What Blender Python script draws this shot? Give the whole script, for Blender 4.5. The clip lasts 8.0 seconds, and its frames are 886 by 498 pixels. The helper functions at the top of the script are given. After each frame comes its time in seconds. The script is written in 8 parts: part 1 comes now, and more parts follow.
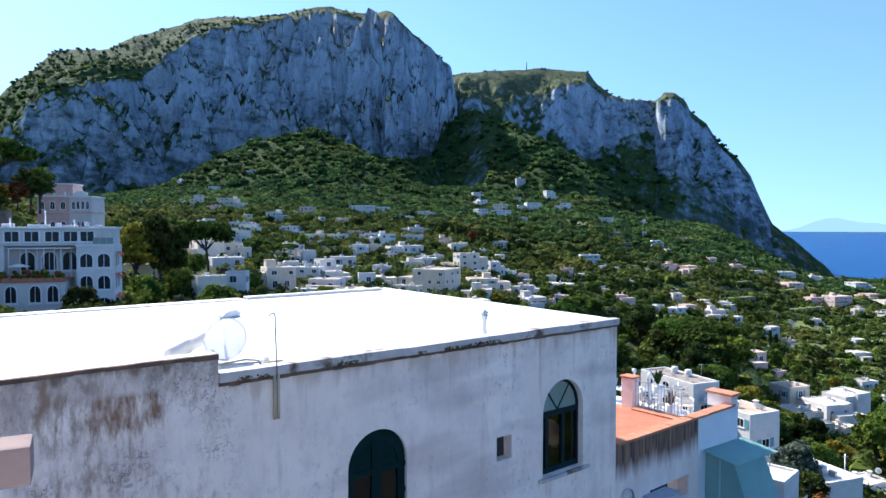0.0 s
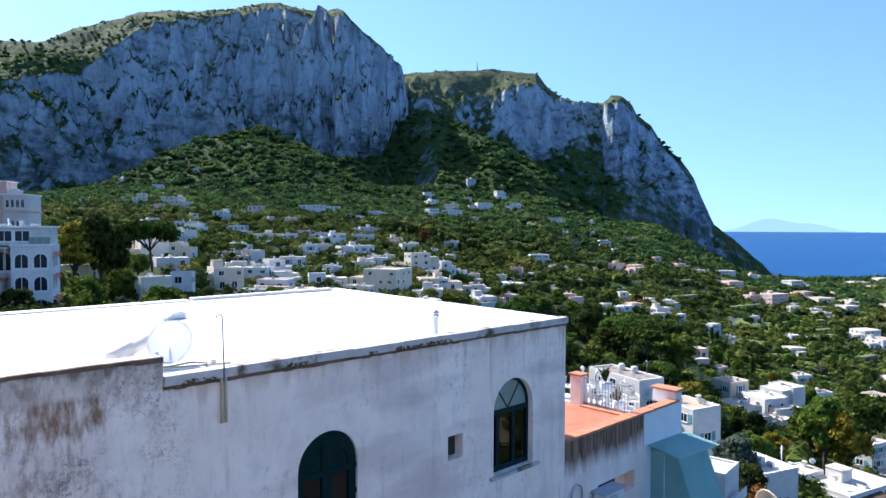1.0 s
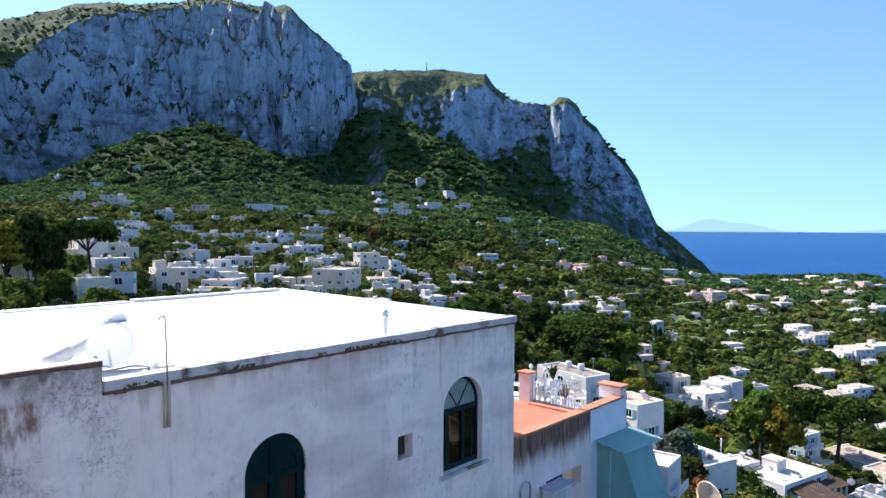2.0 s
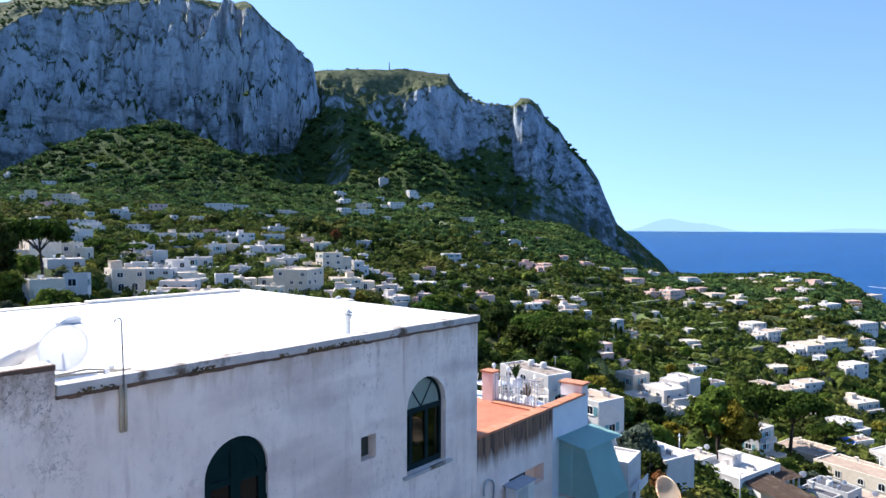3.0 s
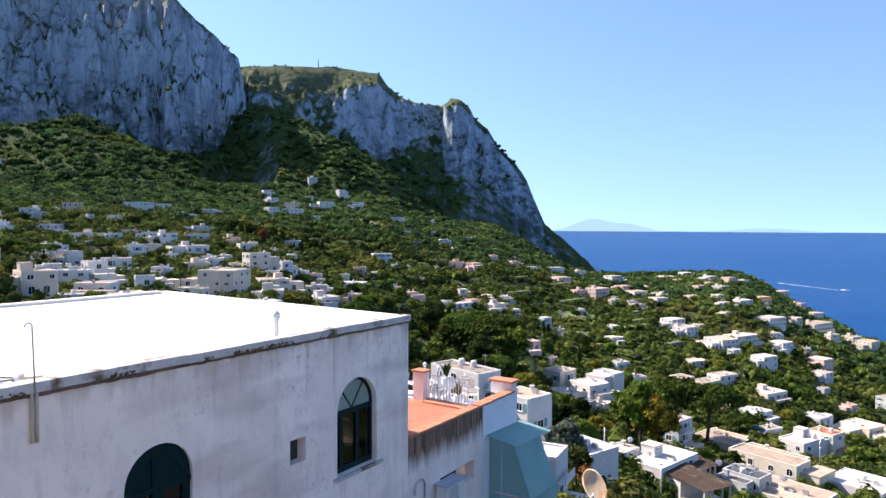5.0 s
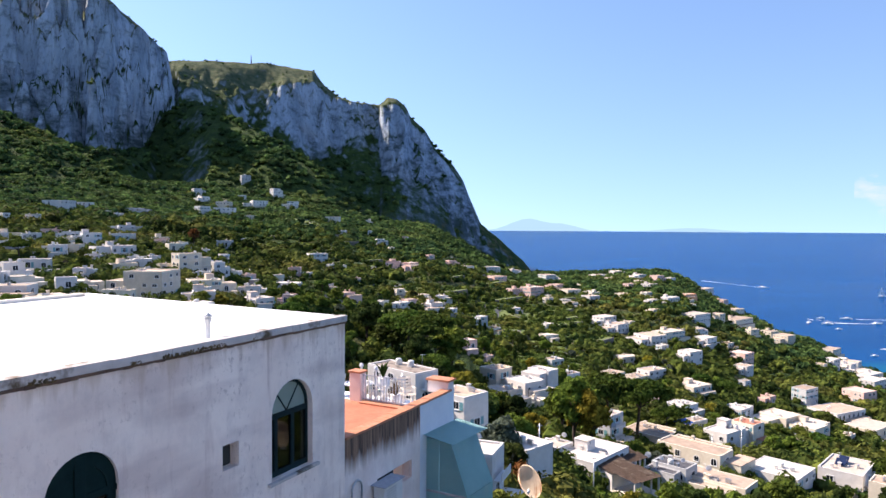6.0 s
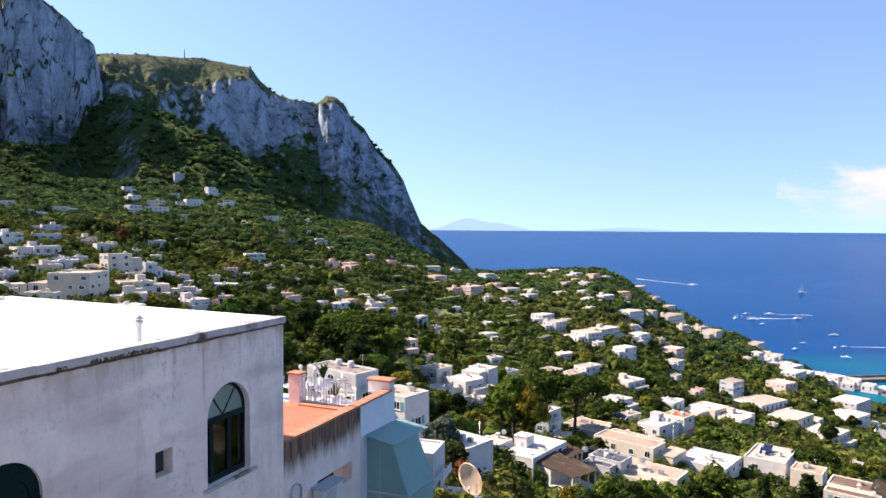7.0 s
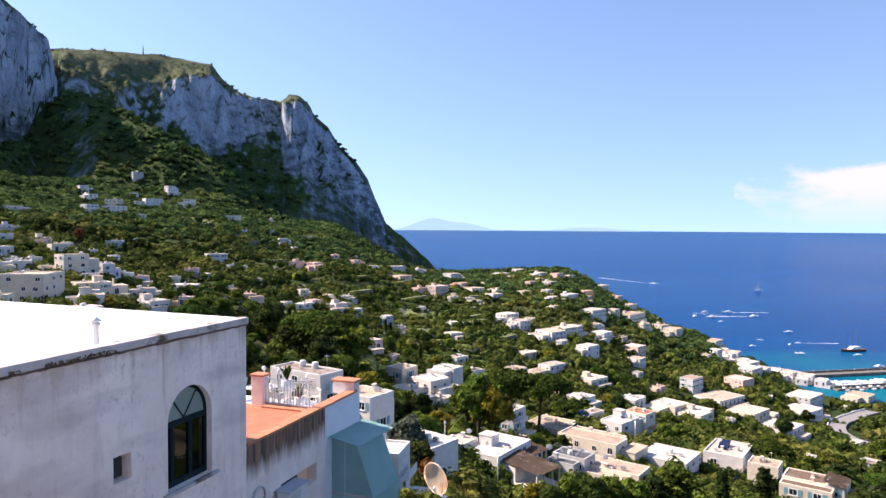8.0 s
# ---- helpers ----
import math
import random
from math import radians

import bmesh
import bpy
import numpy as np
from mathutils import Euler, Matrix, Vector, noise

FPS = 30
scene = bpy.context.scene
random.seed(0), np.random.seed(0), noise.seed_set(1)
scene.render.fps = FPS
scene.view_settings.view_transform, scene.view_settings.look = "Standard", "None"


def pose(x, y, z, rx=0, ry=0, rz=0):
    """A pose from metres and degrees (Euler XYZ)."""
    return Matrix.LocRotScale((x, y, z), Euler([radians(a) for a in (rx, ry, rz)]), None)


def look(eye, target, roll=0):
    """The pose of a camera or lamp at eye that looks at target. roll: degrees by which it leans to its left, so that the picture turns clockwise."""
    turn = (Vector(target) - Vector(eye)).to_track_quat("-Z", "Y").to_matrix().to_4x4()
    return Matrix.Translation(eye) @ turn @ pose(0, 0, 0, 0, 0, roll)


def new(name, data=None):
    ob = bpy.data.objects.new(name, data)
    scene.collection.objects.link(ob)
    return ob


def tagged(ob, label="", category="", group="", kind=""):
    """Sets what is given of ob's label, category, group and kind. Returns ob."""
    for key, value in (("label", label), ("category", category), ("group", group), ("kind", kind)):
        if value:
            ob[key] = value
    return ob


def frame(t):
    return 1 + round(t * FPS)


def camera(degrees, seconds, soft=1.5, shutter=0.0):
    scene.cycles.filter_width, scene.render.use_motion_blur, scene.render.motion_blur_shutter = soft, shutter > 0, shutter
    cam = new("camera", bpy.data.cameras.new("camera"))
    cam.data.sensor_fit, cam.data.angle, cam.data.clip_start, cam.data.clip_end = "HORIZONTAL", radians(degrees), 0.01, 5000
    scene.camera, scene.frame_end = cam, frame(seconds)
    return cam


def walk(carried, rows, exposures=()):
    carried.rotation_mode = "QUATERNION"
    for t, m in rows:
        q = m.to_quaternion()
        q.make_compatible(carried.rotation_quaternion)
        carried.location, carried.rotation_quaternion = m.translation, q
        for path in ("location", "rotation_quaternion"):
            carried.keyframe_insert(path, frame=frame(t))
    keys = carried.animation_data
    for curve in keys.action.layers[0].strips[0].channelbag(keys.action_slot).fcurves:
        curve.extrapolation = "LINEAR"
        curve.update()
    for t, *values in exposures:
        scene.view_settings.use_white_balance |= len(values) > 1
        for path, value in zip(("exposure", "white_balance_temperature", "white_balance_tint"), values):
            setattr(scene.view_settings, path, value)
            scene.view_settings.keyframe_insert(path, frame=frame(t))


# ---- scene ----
EYE = (0.0, 0.0, 130.0)      # metres above the sea
cam = camera(66.36, 8.0, 1.5)
PATH = [
    (0.0, -0.10, -1.89, -0.08), (0.5, -1.97, -1.89, -0.12), (1.0, -4.23, -1.90, -0.17), (1.5, -6.49, -1.90, -0.20),
    (2.0, -8.49, -1.91, -0.22), (3.5, -12.70, -1.92, -0.23), (4.0, -13.68, -1.92, -0.24), (5.5, -20.04, -1.91, -0.30),
    (6.0, -22.81, -1.91, -0.32), (6.5, -25.61, -1.91, -0.33), (7.0, -27.85, -1.92, -0.33), (7.5, -29.45, -1.92, -0.33),
    (8.0, -30.81, -1.92, -0.34),
]
walk(cam, [(t, pose(*EYE, 90 + pitch, roll, yaw)) for t, yaw, pitch, roll in PATH], [(0.0, 1.12, 5400, 8), (4.0, 1.13, 5850, 13), (8.0, 1.12, 6450, 20)])

# ---- world and sun ----
SUN_AZ, SUN_EL = 44.0, 42.0   # degrees to the left of the y axis, and above the horizon
sky_world = bpy.data.worlds.new("sky")
scene.world = sky_world
sky_world.use_nodes = True
wn = sky_world.node_tree.nodes
sky = wn.new("ShaderNodeTexSky")
sky.sky_type, sky.sun_disc = "NISHITA", False
sky.sun_elevation, sky.sun_rotation = radians(SUN_EL), radians(-SUN_AZ)
sky.altitude, sky.air_density, sky.dust_density, sky.ozone_density = 130, 1.0, 0.3, 3.0
coord, lifted = wn.new("ShaderNodeTexCoord"), wn.new("ShaderNodeMapping")
lifted.inputs["Location"].default_value, lifted.inputs["Scale"].default_value = (0, 0, 0.13), (1, 1, 0.75)   # a clear horizon, free of white haze
sky_world.node_tree.links.new(coord.outputs["Generated"], lifted.inputs["Vector"])
sky_world.node_tree.links.new(lifted.outputs[0], sky.inputs["Vector"])
sky_world.node_tree.links.new(sky.outputs[0], wn["Background"].inputs[0])
wn["Background"].inputs[1].default_value = 0.105
sun = new("sun", bpy.data.lights.new("sun", "SUN"))
sun.data.energy, sun.data.angle, sun.data.color = 5.0, radians(0.53), (1.0, 0.87, 0.70)
sun_way = Vector((-math.sin(radians(SUN_AZ)) * math.cos(radians(SUN_EL)), math.cos(radians(SUN_AZ)) * math.cos(radians(SUN_EL)), math.sin(radians(SUN_EL))))
sun.matrix_world = look(sun_way * 200 + Vector(EYE), EYE)

# ---- materials ----
def nodes_of(name):
    m = bpy.data.materials.new(name)
    m.use_nodes = True
    t = m.node_tree
    return m, t, t.nodes["Principled BSDF"]


def link(t, a, b):
    t.links.new(a, b)


def noise_node(t, scale, detail=4.0, rough=0.55, stretch=(1, 1, 1), local=False):
    """Noise in world metres: scale is features per metre."""
    if local:
        pos = t.nodes.new("ShaderNodeTexCoord").outputs["Object"]
    else:
        pos = t.nodes.new("ShaderNodeNewGeometry").outputs["Position"]
    mp = t.nodes.new("ShaderNodeMapping")
    mp.inputs["Scale"].default_value = stretch
    link(t, pos, mp.inputs["Vector"])
    n = t.nodes.new("ShaderNodeTexNoise")
    n.inputs["Scale"].default_value, n.inputs["Detail"].default_value, n.inputs["Roughness"].default_value = scale, detail, rough
    link(t, mp.outputs[0], n.inputs["Vector"])
    return n.outputs["Fac"]


def ramp(t, fac, lo, hi, a=0.0, b=1.0):
    r = t.nodes.new("ShaderNodeMapRange")
    r.inputs["From Min"].default_value, r.inputs["From Max"].default_value = lo, hi
    r.inputs["To Min"].default_value, r.inputs["To Max"].default_value = a, b
    link(t, fac, r.inputs["Value"])
    return r.outputs[0]


def blend(t, fac, a, b):
    m = t.nodes.new("ShaderNodeMix")
    m.data_type = "RGBA"
    if isinstance(fac, float):
        m.inputs[0].default_value = fac
    else:
        link(t, fac, m.inputs[0])
    for s, v in ((m.inputs[6], a), (m.inputs[7], b)):
        if isinstance(v, tuple):
            s.default_value = (*v, 1)
        else:
            link(t, v, s)
    return m.outputs[2]


def calc(t, op, a, b):
    m = t.nodes.new("ShaderNodeMath")
    m.operation = op
    for s, v in zip(m.inputs, (a, b)):
        if isinstance(v, (int, float)):
            s.default_value = v
        else:
            link(t, v, s)
    return m.outputs[0]


def bump(t, bsdf, height, strength, distance):
    b = t.nodes.new("ShaderNodeBump")
    b.inputs["Strength"].default_value, b.inputs["Distance"].default_value = strength, distance
    link(t, height, b.inputs["Height"])
    link(t, b.outputs[0], bsdf.inputs["Normal"])


def surface(name, c1, c2, scale, rough=0.8, relief=0.3, depth=0.01, stain=None, stain_at=(0.55, 0.75), stain_scale=0.3,
            stretch=(1, 1, 1), metal=0.0, vary=0.0, spec=0.5):
    """A surface of two tones in fine grain, with stains of a third at a larger scale, and relief."""
    m, t, b = nodes_of(name)
    n1 = noise_node(t, scale, 6.0, 0.6, stretch)
    col = blend(t, ramp(t, n1, 0.3, 0.7), c1, c2)
    if stain:
        n2 = noise_node(t, stain_scale, 5.0, 0.6, stretch)
        col = blend(t, ramp(t, n2, *stain_at), col, stain)
    if vary:
        oi = t.nodes.new("ShaderNodeObjectInfo")
        hs = t.nodes.new("ShaderNodeHueSaturation")
        link(t, ramp(t, oi.outputs["Random"], 0, 1, 1 - vary, 1 + vary), hs.inputs["Value"])
        link(t, col, hs.inputs["Color"])
        col = hs.outputs[0]
    link(t, col, b.inputs["Base Color"])
    b.inputs["Roughness"].default_value, b.inputs["Metallic"].default_value = rough, metal
    b.inputs["Specular IOR Level"].default_value = spec
    if relief:
        bump(t, b, n1, relief, depth)
    return m


def make_ground():
    m, t, b = nodes_of("hillside")
    geo = t.nodes.new("ShaderNodeNewGeometry")
    sep = t.nodes.new("ShaderNodeSeparateXYZ")
    link(t, geo.outputs["Normal"], sep.inputs[0])
    # limestone, tinted blue to paint in distance haze: vertical streaks, blotches, ochre
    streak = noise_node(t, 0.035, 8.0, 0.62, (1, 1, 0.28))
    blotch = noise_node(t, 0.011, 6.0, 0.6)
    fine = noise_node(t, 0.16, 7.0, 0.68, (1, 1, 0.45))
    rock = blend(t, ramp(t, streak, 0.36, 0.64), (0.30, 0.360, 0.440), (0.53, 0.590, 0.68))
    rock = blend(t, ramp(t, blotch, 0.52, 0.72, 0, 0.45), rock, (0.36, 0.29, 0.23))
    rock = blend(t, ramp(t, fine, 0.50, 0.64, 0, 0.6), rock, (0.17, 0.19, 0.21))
    # macchia: two greens with dry patches
    veg_n = noise_node(t, 0.06, 7.0, 0.65)
    veg = blend(t, ramp(t, veg_n, 0.35, 0.65), (0.024, 0.048, 0.016), (0.070, 0.105, 0.026))
    alt = t.nodes.new("ShaderNodeSeparateXYZ")
    link(t, geo.outputs["Position"], alt.inputs[0])
    dry = calc(t, "MULTIPLY", ramp(t, noise_node(t, 0.035, 6.0, 0.65), 0.50, 0.64, 0, 0.60), ramp(t, alt.outputs["Z"], 125, 175, 1, 0))
    veg = blend(t, dry, veg, (0.21, 0.165, 0.085))
    # thin grey garrigue and dry meadow on the heights
    thin = blend(t, ramp(t, veg_n, 0.40, 0.60), (0.075, 0.100, 0.052), (0.150, 0.160, 0.085))
    veg = blend(t, ramp(t, calc(t, "ADD", alt.outputs["Z"], ramp(t, noise_node(t, 0.01), 0.2, 0.8, -50, 50)), 370, 450), veg, thin)
    # steep ground is bare, ledges carry scrub, its green lifted towards haze blue
    ledge = noise_node(t, 0.030, 8.0, 0.68, (1, 1, 1.9))
    low = ramp(t, alt.outputs["Z"], 150, 390, 0.15, -0.03)   # more scrub lower down, which also paints in the shade on the cliff foot
    band = noise_node(t, 0.006, 5.0, 0.6, (1, 1, 1.6))
    low = calc(t, "ADD", low, ramp(t, band, 0.35, 0.65, -0.05, 0.05))
    rock = blend(t, ramp(t, calc(t, "ADD", ledge, low), 0.50, 0.69, 0, 0.85), rock, (0.050, 0.070, 0.062))
    steep = calc(t, "ADD", sep.outputs["Z"], ramp(t, noise_node(t, 0.05, 7.0, 0.7), 0.2, 0.8, -0.22, 0.22))
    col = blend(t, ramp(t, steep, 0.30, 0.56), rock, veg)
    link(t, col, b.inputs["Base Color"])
    b.inputs["Roughness"].default_value = 0.95
    b.inputs["Specular IOR Level"].default_value = 0.1
    h = calc(t, "ADD", streak, calc(t, "MULTIPLY", fine, 0.7))
    bump(t, b, h, 1.0, 12.0)
    return m


def make_sea():
    m, t, b = nodes_of("sea_water")
    pos = t.nodes.new("ShaderNodeNewGeometry").outputs["Position"]
    # pale shallows over sand along the shore, deep blue beyond
    sub = t.nodes.new("ShaderNodeVectorMath")
    sub.operation = "DISTANCE"
    link(t, pos, sub.inputs[0])
    sub.inputs[1].default_value = (600.0, 260.0, 0.0)
    n = noise_node(t, 0.006, 5.0, 0.6)
    shallow = calc(t, "ADD", sub.outputs["Value"], ramp(t, n, 0.2, 0.8, -70, 70))
    col = blend(t, ramp(t, shallow, 60, 190), (0.001, 0.125, 0.180), (0.0001, 0.044, 0.168))
    col = blend(t, ramp(t, noise_node(t, 0.0022, 4.0, 0.5, (1, 3, 1)), 0.5, 0.7, 0, 0.6), col, (0.0001, 0.057, 0.200))
    link(t, col, b.inputs["Base Color"])
    b.inputs["Roughness"].default_value = 0.22
    b.inputs["IOR"].default_value = 1.33
    b.inputs["Specular IOR Level"].default_value = 0.01
    bump(t, b, noise_node(t, 0.12, 6.0, 0.6), 0.6, 1.2)
    return m


M = {}
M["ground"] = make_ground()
M["sea"] = make_sea()
M["plaster"] = surface("weathered_white_plaster", (0.66, 0.65, 0.66), (0.80, 0.79, 0.79), 1.4, 0.9, 0.25, 0.01, (0.52, 0.50, 0.50), (0.56, 0.74), 0.55)
M["roofwhite"] = surface("white_roof_coating", (0.80, 0.80, 0.80), (0.86, 0.86, 0.85), 2.0, 0.8, 0.1, 0.01, (0.74, 0.70, 0.62), (0.62, 0.8), 0.6)
M["terracotta"] = surface("terracotta_floor", (0.40, 0.125, 0.065), (0.50, 0.180, 0.098), 3.0, 0.85, 0.2, 0.005, (0.62, 0.34, 0.24), (0.6, 0.75), 0.5)


def make_leaves(name, c1, c2, c3, scale):
    """Leaves: three greens, by place and by leaf, with a little light through them."""
    m, t, b = nodes_of(name)
    geo = t.nodes.new("ShaderNodeNewGeometry")
    oi = t.nodes.new("ShaderNodeObjectInfo")
    col = blend(t, ramp(t, noise_node(t, scale, 4.0, 0.6), 0.35, 0.65), c1, c2)
    col = blend(t, ramp(t, noise_node(t, scale * 0.17, 3.0, 0.5), 0.50, 0.72, 0, 0.75), col, c3)
    # single bushes differ: some dark, some dry
    bush = noise_node(t, scale * 2.2, 2.0, 0.5)
    hs = t.nodes.new("ShaderNodeHueSaturation")
    v = calc(t, "ADD", ramp(t, geo.outputs["Random Per Island"], 0, 1, 0.55, 1.05), ramp(t, oi.outputs["Random"], 0, 1, -0.15, 0.25))
    v = calc(t, "ADD", v, ramp(t, bush, 0.3, 0.7, -0.42, 0.38))
    link(t, v, hs.inputs["Value"])
    link(t, ramp(t, oi.outputs["Random"], 0, 1, 0.485, 0.51), hs.inputs["Hue"])
    link(t, col, hs.inputs["Color"])
    link(t, hs.outputs[0], b.inputs["Base Color"])
    b.inputs["Roughness"].default_value, b.inputs["Specular IOR Level"].default_value = 0.9, 0.06
    tr = t.nodes.new("ShaderNodeBsdfTranslucent")
    link(t, hs.outputs[0], tr.inputs["Color"])
    mx = t.nodes.new("ShaderNodeMixShader")
    mx.inputs[0].default_value = 0.3
    link(t, b.outputs[0], mx.inputs[1])
    link(t, tr.outputs[0], mx.inputs[2])
    link(t, mx.outputs[0], t.nodes["Material Output"].inputs["Surface"])
    return m


M["woods"] = make_leaves("woods_leaves", (0.026, 0.055, 0.015), (0.148, 0.192, 0.034), (0.235, 0.218, 0.050), 0.10)
M["lawn"] = surface("cropped_terrace_grass", (0.075, 0.115, 0.022), (0.150, 0.185, 0.038), 0.35, 0.95, 0.4, 0.1, (0.15, 0.125, 0.06), (0.54, 0.68), 0.07)
# hill greens pushed bluer to stand for haze over the slopes
M["hillwoods"] = make_leaves("hill_forest_leaves", (0.024, 0.058, 0.026), (0.120, 0.200, 0.052), (0.190, 0.235, 0.060), 0.05)
M["leaf_dark"] = make_leaves("dark_leaves", (0.016, 0.034, 0.010), (0.062, 0.092, 0.020), (0.095, 0.110, 0.026), 0.3)
M["leaf_mid"] = make_leaves("mid_leaves", (0.052, 0.085, 0.014), (0.178, 0.238, 0.034), (0.255, 0.258, 0.048), 0.3)
M["leaf_pine"] = make_leaves("pine_needles", (0.024, 0.056, 0.010), (0.085, 0.135, 0.020), (0.120, 0.165, 0.026), 0.4)
M["leaf_olive"] = make_leaves("olive_leaves", (0.069, 0.092, 0.063), (0.138, 0.161, 0.115), (0.115, 0.138, 0.081), 0.4)
M["leaf_gold"] = make_leaves("yellowing_leaves", (0.172, 0.155, 0.017), (0.345, 0.287, 0.034), (0.253, 0.230, 0.034), 0.4)
M["leaf_rust"] = make_leaves("rusty_leaves", (0.161, 0.069, 0.023), (0.253, 0.115, 0.040), (0.207, 0.103, 0.034), 0.4)
M["grass"] = make_leaves("grass_green", (0.075, 0.150, 0.020), (0.150, 0.240, 0.032), (0.200, 0.240, 0.045), 0.5)
M["bark"] = surface("bark", (0.030, 0.021, 0.015), (0.085, 0.060, 0.045), 5.0, 0.95, 0.6, 0.03, stretch=(1, 1, 0.25))
M["white"] = surface("whitewashed_wall", (0.58, 0.545, 0.515), (0.69, 0.65, 0.62), 0.9, 0.9, 0.1, 0.01, (0.50, 0.48, 0.46), (0.6, 0.8), 0.22, vary=0.10)
M["cream"] = surface("cream_wall", (0.60, 0.52, 0.405), (0.72, 0.64, 0.52), 0.9, 0.9, 0.1, 0.01, (0.48, 0.42, 0.34), (0.58, 0.78), 0.22, vary=0.12)
M["pink"] = surface("rose_wall", (0.56, 0.36, 0.31), (0.68, 0.48, 0.41), 0.9, 0.9, 0.1, 0.01, (0.48, 0.33, 0.28), (0.58, 0.78), 0.22, vary=0.12)
M["greywall"] = surface("grey_wall", (0.42, 0.42, 0.42), (0.56, 0.55, 0.54), 0.8, 0.9, 0.2, 0.01, (0.32, 0.30, 0.28), (0.55, 0.75), 0.3, vary=0.12)
M["orange"] = surface("orange_wall", (0.58, 0.27, 0.14), (0.68, 0.36, 0.20), 0.8, 0.9, 0.2, 0.01, vary=0.1)
M["roofpale"] = surface("sun_bleached_flat_roof", (0.46, 0.375, 0.30), (0.60, 0.51, 0.43), 0.7, 0.9, 0.15, 0.01, (0.38, 0.29, 0.22), (0.54, 0.72), 0.25, vary=0.2)
M["roofbleach"] = surface("whitened_flat_roof", (0.52, 0.47, 0.41), (0.64, 0.59, 0.53), 0.8, 0.9, 0.15, 0.01, (0.42, 0.34, 0.27), (0.56, 0.74), 0.3, vary=0.15)
M["rooftan"] = surface("tan_roof_screed", (0.33, 0.24, 0.175), (0.47, 0.36, 0.275), 0.7, 0.9, 0.2, 0.01, (0.24, 0.18, 0.14), (0.54, 0.72), 0.3, vary=0.2)
M["roofbrown"] = surface("brown_tiled_roof", (0.085, 0.055, 0.038), (0.19, 0.125, 0.085), 2.2, 0.9, 0.5, 0.04, (0.30, 0.24, 0.18), (0.55, 0.7), 0.6)
M["roofdark"] = surface("dark_roof_felt", (0.05, 0.05, 0.06), (0.09, 0.09, 0.10), 1.5, 0.85, 0.2, 0.01, (0.14, 0.13, 0.12), (0.55, 0.7), 0.6)
M["roofgravel"] = surface("gravel_roof", (0.17, 0.14, 0.115), (0.36, 0.30, 0.25), 1.8, 0.95, 0.5, 0.05, (0.09, 0.075, 0.06), (0.52, 0.62), 0.9)
M["roofred"] = surface("red_tile_edge", (0.34, 0.12, 0.07), (0.48, 0.20, 0.12), 3.0, 0.9, 0.3, 0.02)
M["shutter"] = surface("blue_green_shutter", (0.10, 0.26, 0.30), (0.16, 0.34, 0.38), 4.0, 0.6, 0.1, 0.004)
M["trim_white"] = surface("white_window_trim", (0.72, 0.71, 0.70), (0.80, 0.79, 0.78), 3.0, 0.8, 0)
M["darkglass"] = surface("dark_window_glass", (0.010, 0.014, 0.020), (0.022, 0.028, 0.036), 1.0, 0.18, 0, spec=0.3)
M["stone"] = surface("dry_stone_wall", (0.10, 0.09, 0.078), (0.23, 0.205, 0.175), 1.5, 0.95, 0.6, 0.06, (0.10, 0.095, 0.075), (0.55, 0.7), 0.4)
M["asphalt"] = surface("pale_worn_asphalt", (0.20, 0.19, 0.185), (0.28, 0.265, 0.255), 1.0, 0.9, 0.1, 0.01)
M["boat"] = surface("white_boat_hull", (0.78, 0.78, 0.78), (0.84, 0.84, 0.84), 1.0, 0.3, 0)
M["boat_dark"] = surface("dark_boat_hull", (0.18, 0.06, 0.03), (0.25, 0.09, 0.04), 1.0, 0.4, 0)
M["foam"] = surface("wake_foam", (0.70, 0.75, 0.80), (0.85, 0.88, 0.90), 0.3, 0.9, 0)
M["solar"] = surface("solar_panel", (0.012, 0.018, 0.05), (0.02, 0.03, 0.07), 2.0, 0.15, 0)
M["tarp"] = surface("blue_tarpaulin", (0.02, 0.10, 0.45), (0.04, 0.15, 0.55), 2.0, 0.5, 0.2, 0.02)
M["awning"] = surface("orange_red_awning", (0.80, 0.14, 0.04), (0.88, 0.22, 0.07), 2.0, 0.8, 0)



def make_mesh(name, verts, faces, mats, index=None, smooth=False):
    me = bpy.data.meshes.new(name)
    verts, faces = np.asarray(verts, float), np.asarray(faces, np.int32)
    k = faces.shape[1]
    me.vertices.add(len(verts))
    me.vertices.foreach_set("co", verts.ravel())
    me.loops.add(faces.size)
    me.loops.foreach_set("vertex_index", faces.ravel())
    me.polygons.add(len(faces))
    me.polygons.foreach_set("loop_start", np.arange(0, faces.size, k, dtype=np.int32))
    for mt in mats:
        me.materials.append(mt)
    if index is not None:
        me.polygons.foreach_set("material_index", np.asarray(index, np.int32))
    me.polygons.foreach_set("use_smooth", np.full(len(faces), smooth))
    me.update(calc_edges=True)
    me.validate()
    return me

